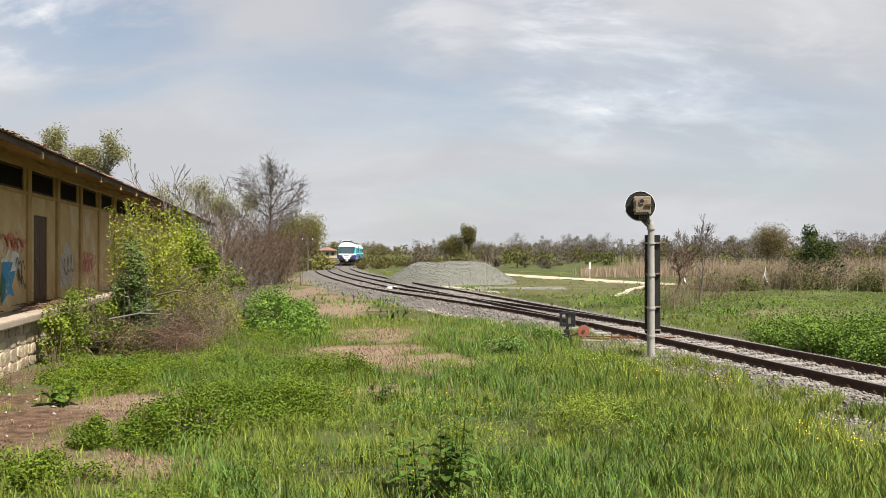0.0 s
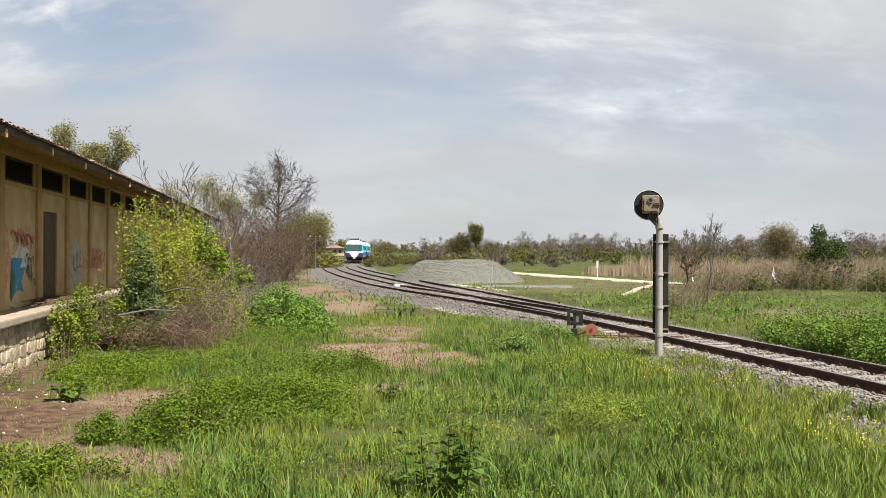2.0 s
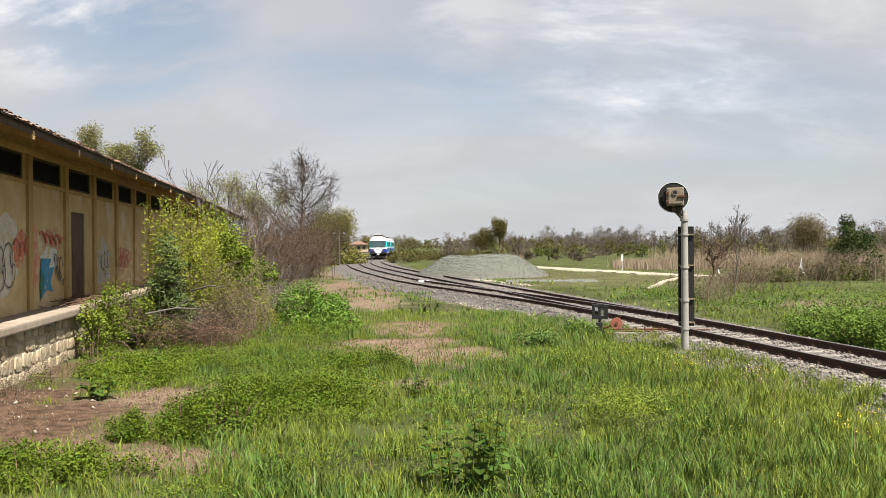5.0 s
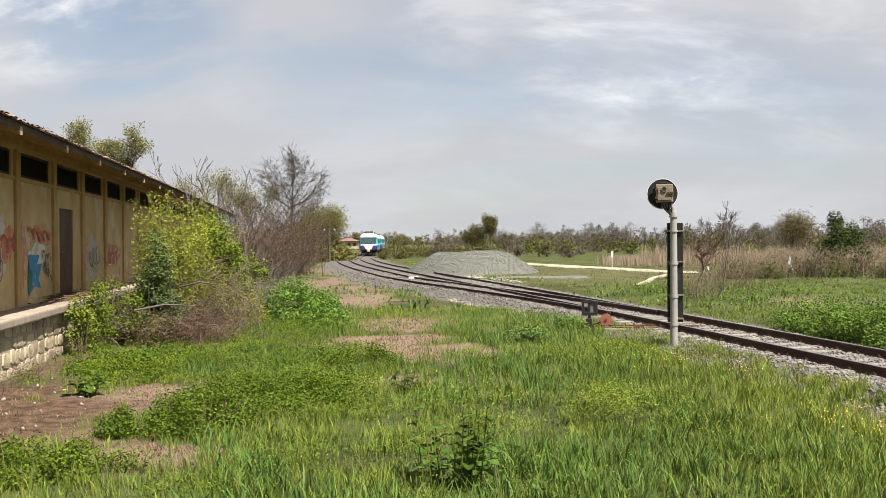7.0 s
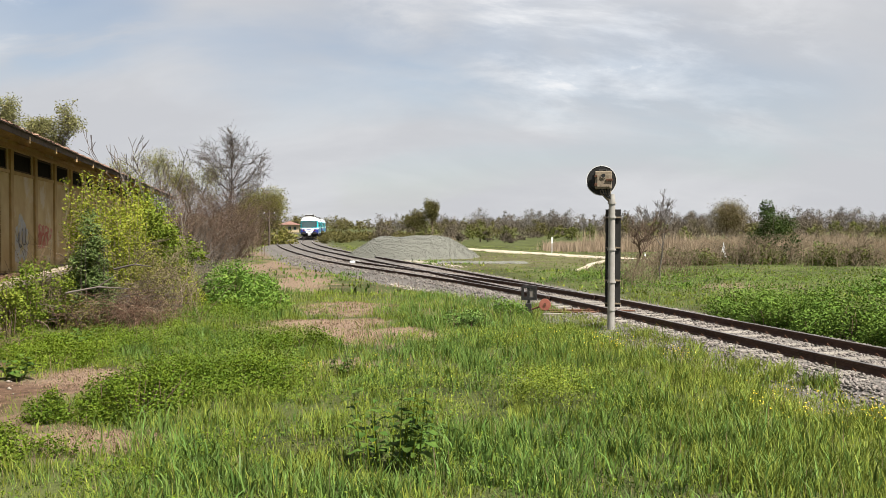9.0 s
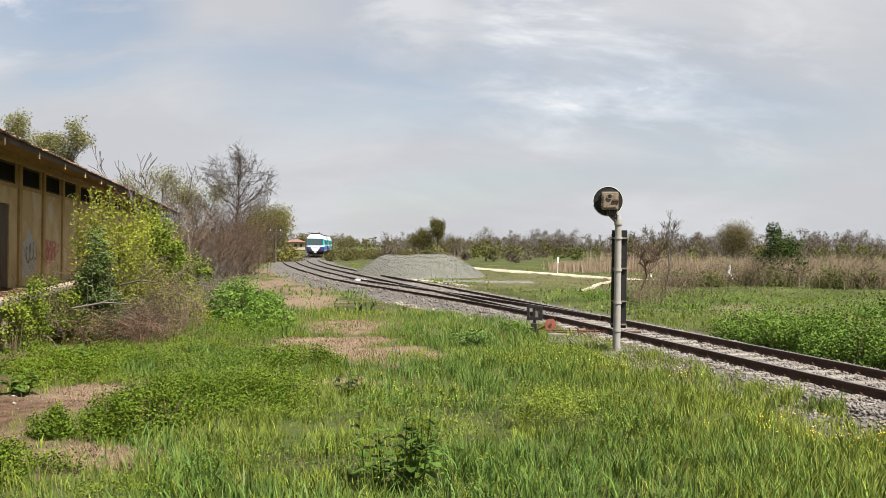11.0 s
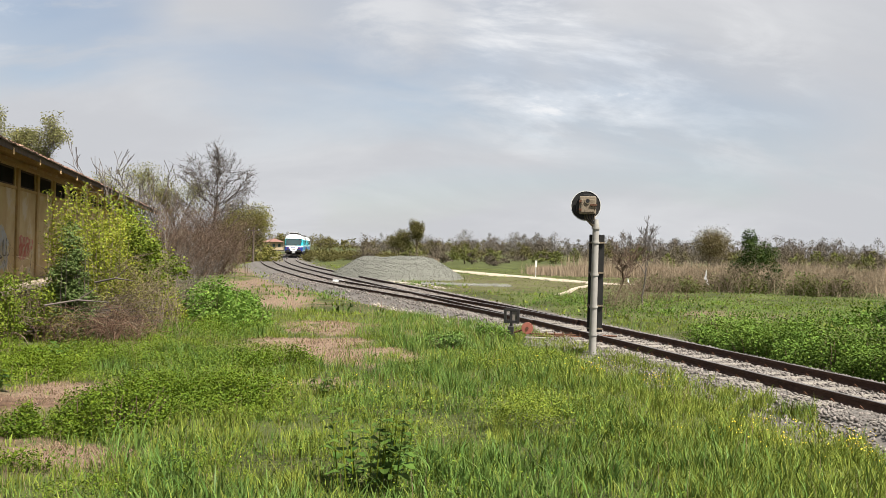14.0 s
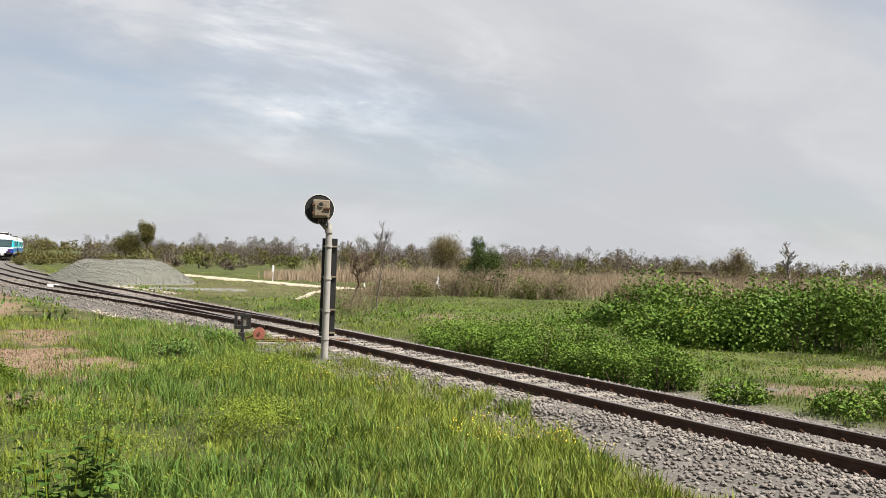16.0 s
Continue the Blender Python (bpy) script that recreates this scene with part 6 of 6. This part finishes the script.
shrub("ivy_clump", "leafy green growth hanging over the platform's end", "bush", [(-8.0, 17.7, 0.22, 0.3, 1.5, 1800), (-7.95, 18.5, 0.34, 0.4, 1.75, 2600), (-7.95, 19.4, 0.4, 0.5, 1.8, 2400), (-7.5, 19.3, 0.4, 0.4, 1.2, 1500)], 0.055, LEAF_ELDER, 0.3, 0.6, 12, TWIG_BROWN)
shrub("bramble_leaves", "sparse dull olive leaves through the dead brambles", "brambles", [(-6.9, 20.3, 0.95, 0.8, 1.5, 2400), (-7.1, 19.2, 0.5, 0.4, 1.0, 700), (-6.5, 21.6, 0.8, 1.0, 1.9, 2600), (-6.6, 22.6, 0.7, 0.8, 2.2, 2200)], 0.05, LEAF_WILLOW, 0.4)


def shoots():
    """Upright wands with small yellow leaves all along them."""
    t = thing("flowering_shoots", "tall upright wands of yellow-green new leaves", "bush")
    segs, P = [], []
    for _ in range(110):
        x, y = -7.42 + random.uniform(-0.55, 0.75), 20.9 + random.uniform(-0.7, 1.6)
        z, h = float(ground_z(x, y)) - 0.03, random.uniform(2.4, 3.75) - abs(x + 7.4) * 0.5
        dx, dy = random.gauss(0, 0.09), random.gauss(0, 0.09)
        p = Vector((x, y, z))
        for b in range(4):
            q = Vector((x + dx * h * (b + 1) / 4 + random.gauss(0, .03), y + dy * h * (b + 1) / 4 + random.gauss(0, .03), z + h * (b + 1) / 4))
            segs.append((*p, *q, 0.008 - 0.0014 * b, 0.0066 - 0.0014 * b))
            for _ in range(30 if b else 7):
                f = random.random()
                P.append(tuple(p + (q - p) * f + Vector((random.gauss(0, .05), random.gauss(0, .05), 0))))
            p = q
    tagged(part("wand_tangle", tube_mesh("wand_tangle", segs, TWIG_PALE, 4), TWIG_PALE, t), kind="stuff")
    part("foliage", leaf_mesh("foliage", np.array(P), 0.068 * (0.6 + 0.8 * rng.random(len(P))), LEAF_YELLOW, 0.3), LEAF_YELLOW, t)


shoots()
# inner canes take the dark twig colour to paint shaded gaps behind the brown ones
canes("dead_bramble", "inner tangle of bramble canes coloured dark as shade between the dead canes", "brambles", 300, (-7.05, 20.5), (0.6, 0.5), 1.35, 1.5, 0.010, TWIG_TREE, 4, 3)
canes("dead_bramble", "tangle of dead brown bramble canes at the foot of the bush", "brambles", 380, (-6.95, 20.0), (0.7, 0.55), 1.35, 1.8, 0.009, TWIG_DEAD, 5, 3)
canes("dry_canes", "pale dry canes arching over the dead brambles", "brambles", 70, (-6.9, 19.6), (0.75, 0.4), 1.5, 2.0, 0.012, TWIG_PALE, 6, 2)
canes("dry_canes", "pale dry canes arching through the bush", "brambles", 230, (-6.7, 22.4), (0.55, 1.2), 2.3, 1.0, 0.010, TWIG_PALE, 5, 2)
canes("dry_canes", "thin pale upright dry canes", "brambles", 26, (-5.5, 21.3), (0.35, 0.7), 1.9, 0.1, 0.009, TWIG_PALE, 4, 1)
canes("grey_scrub", "leafless grey scrub beyond the bush", "scrub", 260, (-7.9, 30.5), (0.9, 2.4), 2.6, 0.4, 0.010, TWIG_GREY, 5, 3)
canes("dry_stalks", "thin dead stalks and litter at the foot of the platform wall", "dry stalks", 90, (-7.3, 14.0), (0.22, 1.5), 0.55, 1.6, 0.006, TWIG_BROWN, 4, 2)
canes("wall_creeper", "thin bare creeper stems climbing before the shed wall", "creeper", 40, (-8.7, 21.2), (0.14, 1.2), 2.1, 0.15, 0.008, TWIG_BROWN, 5, 2)


def twig_pile(u, sv, n):
    """Dry twigs swept together on the platform floor."""
    r = random.Random(17)
    segs = []
    for _ in range(n):
        a, L = r.uniform(0, 6.28), r.uniform(0.15, 0.55)
        x, y, z = u + r.gauss(0, 0.13), sv + r.gauss(0, 0.8), FLOOR_Z + r.uniform(0.0, 0.10)
        m = (x + math.cos(a) * L * 0.5, y + math.sin(a) * L * 0.5, z + r.uniform(0, 0.06))
        segs += [(x, y, z, *m, 0.008, 0.006), (*m, x + math.cos(a + 0.4) * L, y + math.sin(a + 0.4) * L, max(FLOOR_Z, z + r.uniform(-0.05, 0.08)), 0.006, 0.003)]
    t = thing("twig_pile", "pile of dry brown twigs on the platform by the door", "twigs", at=SHED)
    tagged(part("twig_tangle", tube_mesh("twig_tangle", segs, TWIG_DEAD, 4), TWIG_DEAD, t), kind="stuff")


twig_pile(WALL_X + 0.4, 20.6, 130)


def fallen_branch(x, y, z, length, yaw):
    t = thing("fallen_branch", "pale barkless dead branch lying in the brambles", "branch", at=pose(x, y, z, 0, 0, yaw))
    part("limb", tube_mesh("limb", [(0, 0, 0, length * .5, 0.05, 0.12, 0.024, 0.02), (length * .5, .05, .12, length, 0, 0.08, 0.02, 0.01), (length * .5, .05, .12, length * .8, .1, .4, .014, .008)], TWIG_GREY, 7), TWIG_GREY, t)


fallen_branch(-7.3, 18.9, 0.85, 1.3, 10)
fallen_branch(-6.7, 20.2, 1.3, 1.1, -25)
tree("tall leafless sapling rising out of the bush", -8.0, 29.0, 5.55, 11, None, levels=4, spread=0.55, lift=0.4, forks=2, bark=TWIG_GREY, twig_r=0.009, radius=0.045)
tree("leafless sapling leaning out of the bush", -7.2, 28.5, 5.0, 12, None, levels=4, spread=0.5, lift=0.45, forks=2, bark=TWIG_GREY, twig_r=0.009, radius=0.04, lean=(0.12, 0))

# ---------------------------------------------------------------- trees beyond the shed
fan_tree("large leafless grey tree at the edge of a thicket", -12.65, 62, 9.0, 6.1, 3, TWIG_TREE)
canes("leafless_thicket", "dense leafless brown thicket beside the siding", "thicket", 400, (-14.0, 60.0), (1.2, 3.0), 5.0, 0.4, 0.020, TWIG_BROWN, 6, 4)
canes("leafless_thicket", "dense leafless brown thicket behind the shed", "thicket", 320, (-15.0, 55), (1.3, 3.0), 5.2, 0.4, 0.020, TWIG_BROWN, 6, 4)
canes("leafless_thicket", "low leafless brown thicket near the siding", "thicket", 340, (-12.4, 62.0), (0.5, 2.0), 4.7, 0.3, 0.016, TWIG_BROWN, 5, 4)
tree("tall poplar with thin young leaves behind the shed", -28.3, 60, 11.1, 31, LEAF_POPLAR, 11000, 0.14, 0.24, levels=4, spread=0.34, lift=0.5, bark=TWIG_GREY, twig_r=0.010)
tree("tall poplar with thin young leaves behind the shed", -27.0, 62, 11.0, 32, LEAF_POPLAR, 12000, 0.14, 0.25, levels=4, spread=0.38, lift=0.45, bark=TWIG_GREY, twig_r=0.010)
tree("young-leaved tree behind the shed roof", -22.0, 80, 8.6, 33, LEAF_WILLOW, 8000, 0.12, 0.5, levels=4, spread=0.5, lift=0.3, bark=TWIG_GREY, twig_r=0.015)
tree("young-leaved tree behind the shed roof", -18.9, 80, 7.8, 34, LEAF_WILLOW, 7000, 0.12, 0.5, levels=4, spread=0.5, lift=0.3, bark=TWIG_GREY, twig_r=0.015)
tree("rounded olive-green tree beside the far siding", -15.7, 108, 6.5, 35, LEAF_WILLOW, 14000, 0.17, 0.75, levels=4, spread=0.5, lift=0.25, first=0.12, radius=0.12)
tree("olive-green tree beside the far siding", -19.3, 104, 4.8, 36, LEAF_WILLOW, 8000, 0.17, 0.7, levels=4, spread=0.55, lift=0.2, first=0.12, radius=0.1)
canes("leafless_thicket", "low brown scrub along the far siding", "thicket", 300, (-19.5, 98), (1.6, 5), 3.0, 0.25, 0.025, TWIG_BROWN, 5, 3)

shrub("green_bush", "low olive-green bushes at the foot of the tree", "bush", [(-16.6, 107, 2.0, 1.5, 3.4, 2600), (-14.8, 108.5, 1.2, 1.2, 2.4, 1200)], 0.24, LEAF_WILLOW, 0.3)

# ---------------------------------------------------------------- right of the tracks
def hedge_line(pts, n, width, h0, h1, leaves):
    D = []
    for i in range(n):
        f = i / (n - 1) * (len(pts) - 1)
        k = min(int(f), len(pts) - 2)
        x, y = (pts[k][0] + (pts[k + 1][0] - pts[k][0]) * (f - k), pts[k][1] + (pts[k + 1][1] - pts[k][1]) * (f - k))
        D.append((x + random.gauss(0, width * 0.12), y + random.gauss(0, width * 0.12), width * random.uniform(0.4, 0.7), width * random.uniform(0.4, 0.7), h0 + (h1 - h0) * (i / (n - 1)) + random.gauss(0, 0.06 + h0 * 0.12), leaves, 0.6, 0.0, 11))
    return D


shrub("bramble_hedge", "low bright green bramble hedge along the main line", "hedge", hedge_line([(8.75, 22.6), (9.2, 19.5), (9.6, 17.0), (10.2, 14.4)], 13, 1.35, 0.5, 0.95, 3100), 0.060, LEAF_HEDGE, 0.6, 0.6, 14)
shrub("bramble_hedge", "green brambles spreading behind the line-side hedge", "hedge", hedge_line([(10.2, 25), (11.2, 21.5), (12.4, 18.5)], 7, 1.7, 0.4, 0.6, 1900), 0.062, LEAF_HEDGE, 0.6, 0.65, 10)
shrub("bramble_hedge", "tall dark green bramble bank across the field", "hedge", hedge_line([(16.2, 23.5), (17.8, 22.2), (19.8, 20.6), (21.5, 18.0), (22.5, 14.5), (23, 11)], 17, 3.0, 0.8, 3.5, 2900), 0.115, LEAF_BANK, 0.5, 0.65, 14)
shrub("bramble_hedge", "dark green bramble bank behind the tall hedge", "hedge", hedge_line([(17, 28), (20, 26.5), (23.5, 23.5), (26, 18)], 9, 3.2, 0.9, 2.7, 2000), 0.13, LEAF_BANK, 0.5, 0.65, 8)
shrub("weed_clump", "fresh green weeds by the far rail", "weed clump", [(11.6, 10.9, 0.8, 0.8, 0.45, 1400), (11.9, 9.2, 0.9, 0.8, 0.4, 1200), (10.6, 12.7, 0.5, 0.6, 0.35, 900)], 0.08, LEAF_HEDGE, 0.6)
weeds("low mixed green weeds covering the field beyond the rails", [(15000, 14, 33, 4.5, 6.5, 0.03, 0.3), (8000, 13.5, 17.5, 1.8, 2.0, 0.02, 0.18), (11000, 24, 34, 6, 6, 0.03, 0.36)], 0.062, LEAF_HEDGE)
weeds("low dull green weeds mixed through the field beyond the rails", [(12000, 13, 34, 4.5, 7, 0.03, 0.3), (12000, 23, 36, 6, 6, 0.03, 0.36), (7000, 8.5, 36, 1.5, 6, 0.02, 0.3)], 0.055, LEAF_HEDGE)
weeds("yellow blossom on the bramble bank", [(150, 16.9, 23.0, 0.25, 0.2, 0.6, 1.0)], 0.07, PETAL, "wild_flowers")


def bramble_band(x, y, rx, ry, h, dead, green, seed):
    random.seed(seed)
    canes("dry_brambles", "bank of dry brown brambles across the field", "brambles", dead, (x, y), (rx * 0.55, ry * 0.5), h * 1.5, 0.8, 0.018, TWIG_PALE, 4, 2)
    shrub("bramble_bank", "bank of half-green brambles across the field", "brambles", [(x + random.uniform(-rx, rx) * 0.7, y + random.uniform(-ry, ry) * 0.5, rx * 0.45, ry * 0.7, h * random.uniform(0.8, 1.05), green // 3) for _ in range(3)], 0.15, LEAF_OLIVE2, 0.4)


LEAF_OLIVE2 = mat("dull_bramble_leaves", (0.053, 0.071, 0.017), (0.112, 0.119, 0.034), 0.4, 0.6, bump=0, island=0.4, glow=0.25, spec=0.08)
bramble_band(16.5, 52.5, 2.2, 2.0, 1.0, 200, 2100, 5)
bramble_band(21.5, 54.0, 3.0, 2.0, 1.5, 300, 3000, 6)
bramble_band(27.5, 52.0, 3.2, 2.2, 1.5, 320, 3000, 7)
bramble_band(33.5, 48.5, 3.2, 2.4, 1.4, 260, 3000, 8)
bramble_band(39.5, 45.5, 3.4, 2.6, 1.1, 160, 3000, 9)
random.seed(4)
shrub("evergreen_bush", "round dark evergreen bush on the bramble bank", "bush", [(24.85, 57.6, 1.9, 1.6, 4.1, 11000)], 0.14, LEAF_DARK, 0.3, 0.6, 20, BARK)
shrub("green_bush", "yellow-green young bush below the evergreen", "bush", [(26.3, 54.0, 0.6, 0.6, 1.6, 900)], 0.12, LEAF_HEDGE, 0.3, 0.6, 10)
tree("thin leafless sapling beyond the signal", 11.2, 37.6, 4.1, 41, None, levels=4, spread=0.5, lift=0.28, forks=3, first=0.1, bark=TWIG_GREY, twig_r=0.006, radius=0.04)
tree("leafless twiggy shrub beyond the signal", 9.5, 36.0, 2.8, 42, None, levels=4, spread=0.85, lift=0.2, forks=3, bark=TWIG_BROWN, twig_r=0.009, radius=0.05, lean=(0.25, 0))
canes("grey_scrub", "dry grey scrub beside the main line", "scrub", 120, (9.2, 34.5), (0.5, 0.9), 1.1, 0.4, 0.009, TWIG_PALE, 4, 3)
canes("grey_scrub", "dry leafless scrub under the sapling", "scrub", 90, (12.2, 40), (1.3, 1.2), 1.6, 0.5, 0.011, TWIG_BROWN, 4, 3)

# reeds
def reeds(label, spots):
    X_, Y_, H_ = [], [], []
    for n, x0, x1, y0, y1, h in spots:
        f = rng.random(n)
        X_.append(x0 + (x1 - x0) * f + rng.normal(0, 0.4, n))
        Y_.append(y0 + (y1 - y0) * f + rng.normal(0, 1.8, n))
        H_.append(h * (0.6 + 0.5 * rng.random(n)) * (0.75 + 0.5 * vnoise(X_[-1], Y_[-1], 2.0, 71)))
    x, y, h = np.concatenate(X_), np.concatenate(Y_), np.concatenate(H_)
    me = blade_mesh("reed_bed", x, y, ground_z(x, y) - 0.02, h, 0.034 * (0.6 + 0.8 * rng.random(len(x))), 0.22 * rng.random(len(x)), REED)
    return tagged(new("reed_bed", me), label, "reeds", kind="stuff")


reeds("bed of dry tan reeds across the field", [(10000, 13.5, 33, 82, 84, 1.15), (8000, 26, 60, 70, 78, 1.5), (10000, 28, 70, 59, 66, 1.55), (8000, 45, 110, 76, 70, 1.8), (4500, 60, 150, 100, 80, 2.2), (900, -1, 5, 92, 90, 1.3), (3000, 20, 60, 98, 110, 1.9)])

# ---------------------------------------------------------------- far woods
def woods(name, label, n, d0, d1, a0, a1, h0, h1, leaf, leaf_n, leaf_s, squash=1.0, trunk=None, low=0.25):
    P, N, segs = [], [], []
    for _ in range(n):
        a, d = radians(random.uniform(a0, a1)), random.uniform(d0, d1)
        x, y, h = d * math.sin(a), d * math.cos(a), random.uniform(h0, h1)
        w = h * random.uniform(0.26, 0.42) * squash
        z = 0.0
        segs.append((x, y, z, x + random.gauss(0, .2), y, z + h * 0.6, 0.16, 0.07))
        lobes = [(x + random.gauss(0, w * 0.55), y + random.gauss(0, w * 0.55), z + h * random.uniform(low, 0.84), w * random.uniform(0.3, 0.6)) for _ in range(8)] + [(x, y, z + h * 0.92, w * 0.3)]
        for lx, ly, lz, lr in lobes:
            segs.append((x, y, z + h * 0.3, lx, ly, lz + lr * 0.5, 0.08, 0.03))
            for _ in range(3):
                segs.append((lx, ly, lz - lr * 0.3, lx + random.gauss(0, lr * 0.6), ly + random.gauss(0, lr * 0.6), lz + min(lr, abs(random.gauss(0, lr * 0.6))), 0.04, 0.015))
            q = unit(rng.normal(size=(leaf_n // 9, 3))) * lr * 1.1 * rng.random((leaf_n // 9, 1)) ** 0.4
            P.append(np.array((lx, ly, lz)) + q)
            N.append(unit(q))
        q = rng.normal(size=(leaf_n // 4, 3)) * np.array([w, w, h * 0.16])
        q = np.clip(q, -1.6 * np.array([w, w, h * 0.16]), 1.6 * np.array([w, w, h * 0.16]))
        P.append(np.array((x, y, z + h * 0.22)) + np.abs(q) * np.array([1, 1, 1]) * np.sign(q * np.array([1, 1, 0]) + np.array([0, 0, 1e-6])))
        N.append(unit(q * np.array([1, 1, 0]) + np.array([0, 0, 0.5 * w])))
    P, N = np.concatenate(P), np.concatenate(N)
    t = thing(name, label, "woods", kind="stuff")
    part("limbs", tube_mesh("limbs", segs, trunk or TWIG_BROWN, 3), trunk or TWIG_BROWN, t)
    bare = leaf is trunk   # leafless woods are a haze of rising twigs
    part("foliage", leaf_mesh("foliage", P, leaf_s * (0.5 + rng.random(len(P))), leaf, 0.2, droop=-0.35 if bare else 0.15, wide=0.34 if bare else 0.7, N=N), leaf, t)


random.seed(12)
woods("far_woods", "far belt of leafless brown trees on the horizon", 175, 215, 290, -2, 54, 3.6, 5.6, TWIG_FAR, 460, 0.37, 1.7, TWIG_FAR, 0.1)
woods("far_woods", "far row of grey half-leafed poplars", 44, 220, 260, -1, 20, 5.2, 7.4, TWIG_FARGREY, 800, 0.26, 1.0, TWIG_FARGREY)
woods("far_woods", "far stand of taller leafless brown trees", 46, 205, 250, 14, 34, 5.2, 7.2, TWIG_FAR, 620, 0.34, 1.2, TWIG_FAR, 0.1)
woods("far_woods", "far olive-green trees along the field", 56, 170, 230, -2, 62, 2.4, 4.4, LEAF_OLIVE, 460, 0.30, 1.3, TWIG_FAR, 0.15)
woods("far_woods", "far fresh green willows by the reeds", 22, 130, 190, -1, 30, 2.0, 3.4, LEAF_FARGREEN, 420, 0.28, 1.3, TWIG_FAR, 0.12)
woods("far_woods", "far low brown scrub along the reeds", 120, 120, 185, -2.5, 62, 0.9, 2.0, TWIG_FAR, 260, 0.30, 1.8, TWIG_FAR, 0.08)
woods("far_woods", "very far low belt of trees", 140, 420, 700, -30, 70, 4.5, 7.5, LEAF_OLIVE, 110, 1.1, 1.8)
woods("far_woods", "far scrub and trees behind the station", 60, 350, 430, -18, -3, 5, 7.8, LEAF_OLIVE, 330, 0.45, 1.3, TWIG_FAR)
woods("far_woods", "scrub between the main line and the heap", 64, 118, 200, -5.5, 0.5, 0.6, 1.4, LEAF_OLIVE, 170, 0.36, 2.2, LEAF_OLIVE, 0.05)
tree("round olive-brown tree beyond the reeds", 41.2, 110, 5.2, 51, LEAF_WARM, 11000, 0.16, 0.8, levels=4, spread=0.85, lift=0.08, first=0.13, bark=TWIG_BROWN, twig_r=0.03, radius=0.12)
tree("tall dark pointed tree behind the gravel heap", 4.6, 150, 6.8, 52, LEAF_OLIVE, 7000, 0.22, 0.42, levels=4, spread=0.3, lift=0.8, bark=TWIG_BROWN, twig_r=0.03, radius=0.12)
tree("rounded olive tree behind the gravel heap", 1.6, 150, 4.7, 53, LEAF_OLIVE, 7000, 0.2, 0.55, levels=4, spread=0.7, lift=0.1, first=0.14, bark=TWIG_BROWN, twig_r=0.03, radius=0.12)
tree("gnarled leafless tree beyond the bramble bank", 60.5, 66, 5.4, 54, None, levels=5, spread=0.7, lift=0.16, forks=2, bark=TWIG_GREY, twig_r=0.02, radius=0.13, first=0.22)
tree("young green-brown tree beyond the bramble bank", 55.0, 67, 4.2, 55, LEAF_WARM, 2600, 0.13, 0.4, levels=4, spread=0.45, lift=0.4, bark=TWIG_BROWN, twig_r=0.02)
canes("leafless_thicket", "low leafless scrub round the gnarled tree", "thicket", 160, (61, 68), (3.5, 3), 2.6, 0.3, 0.025, TWIG_BROWN, 5, 3)

# ---------------------------------------------------------------- rubble stones of the platform wall
def rubble_mesh(seed):
    r = random.Random(seed)
    bm = bmesh.new()
    n = 9
    rim = [(0.5 * math.copysign(abs(math.cos(i * 6.283 / n)) ** 0.45, math.cos(i * 6.283 / n)) * r.uniform(0.9, 1.02), 0.5 * math.copysign(abs(math.sin(i * 6.283 / n)) ** 0.45, math.sin(i * 6.283 / n)) * r.uniform(0.9, 1.02)) for i in range(n)]
    back = [bm.verts.new((-0.06, a, b)) for a, b in rim]
    mid = [bm.verts.new((0.012, a, b)) for a, b in rim]
    front = [bm.verts.new((0.024 + r.uniform(-0.006, 0.008), a * 0.94, b * 0.94)) for a, b in rim]
    for i in range(n):
        j = (i + 1) % n
        bm.faces.new((back[i], back[j], mid[j], mid[i]))
        bm.faces.new((mid[i], mid[j], front[j], front[i]))
    c = bm.verts.new((0.032, r.uniform(-.1, .1), r.uniform(-.1, .1)))
    for i in range(n):
        bm.faces.new((front[i], front[(i + 1) % n], c))
    bmesh.ops.recalc_face_normals(bm, faces=bm.faces)
    me = bpy.data.meshes.new("stone")
    bm.to_mesh(me)
    bm.free()
    me.materials.append(RUBBLE)
    return me


RUBBLES = [rubble_mesh(i) for i in range(7)]
rr = random.Random(5)
z = 0.02
while z < FLOOR_Z - 0.20:
    h = rr.uniform(0.15, 0.27)
    h = min(h, FLOOR_Z - 0.175 - z)
    s = 11.5 + rr.random() * 0.2
    while s < 23.0:
        w = rr.uniform(0.16, 0.46)
        ob = new("stone", rr.choice(RUBBLES))
        ob.parent = platform
        ob.matrix_basis = pose(KERB_X - 0.10 + rr.uniform(-0.006, 0.02), s + w / 2, z + h / 2 + rr.uniform(-0.02, 0.02), rr.uniform(-9, 9), 0, 0) @ Matrix.Diagonal((1, w * rr.uniform(0.86, 1.0), h * rr.uniform(0.8, 1.04), 1))
        s += w
    z += h

# rail joint plates and loose stones on the bare earth
n = 24
sx, sy = rng.normal(-6.2, 0.8, n), rng.normal(12.4, 1.4, n)
stones("loose_stones", sx, sy, ground_z(sx, sy) + 0.01, 0.015 + 0.04 * rng.random(n) ** 2, RUBBLE_PALE, "loose pale stones on bare earth by the platform")
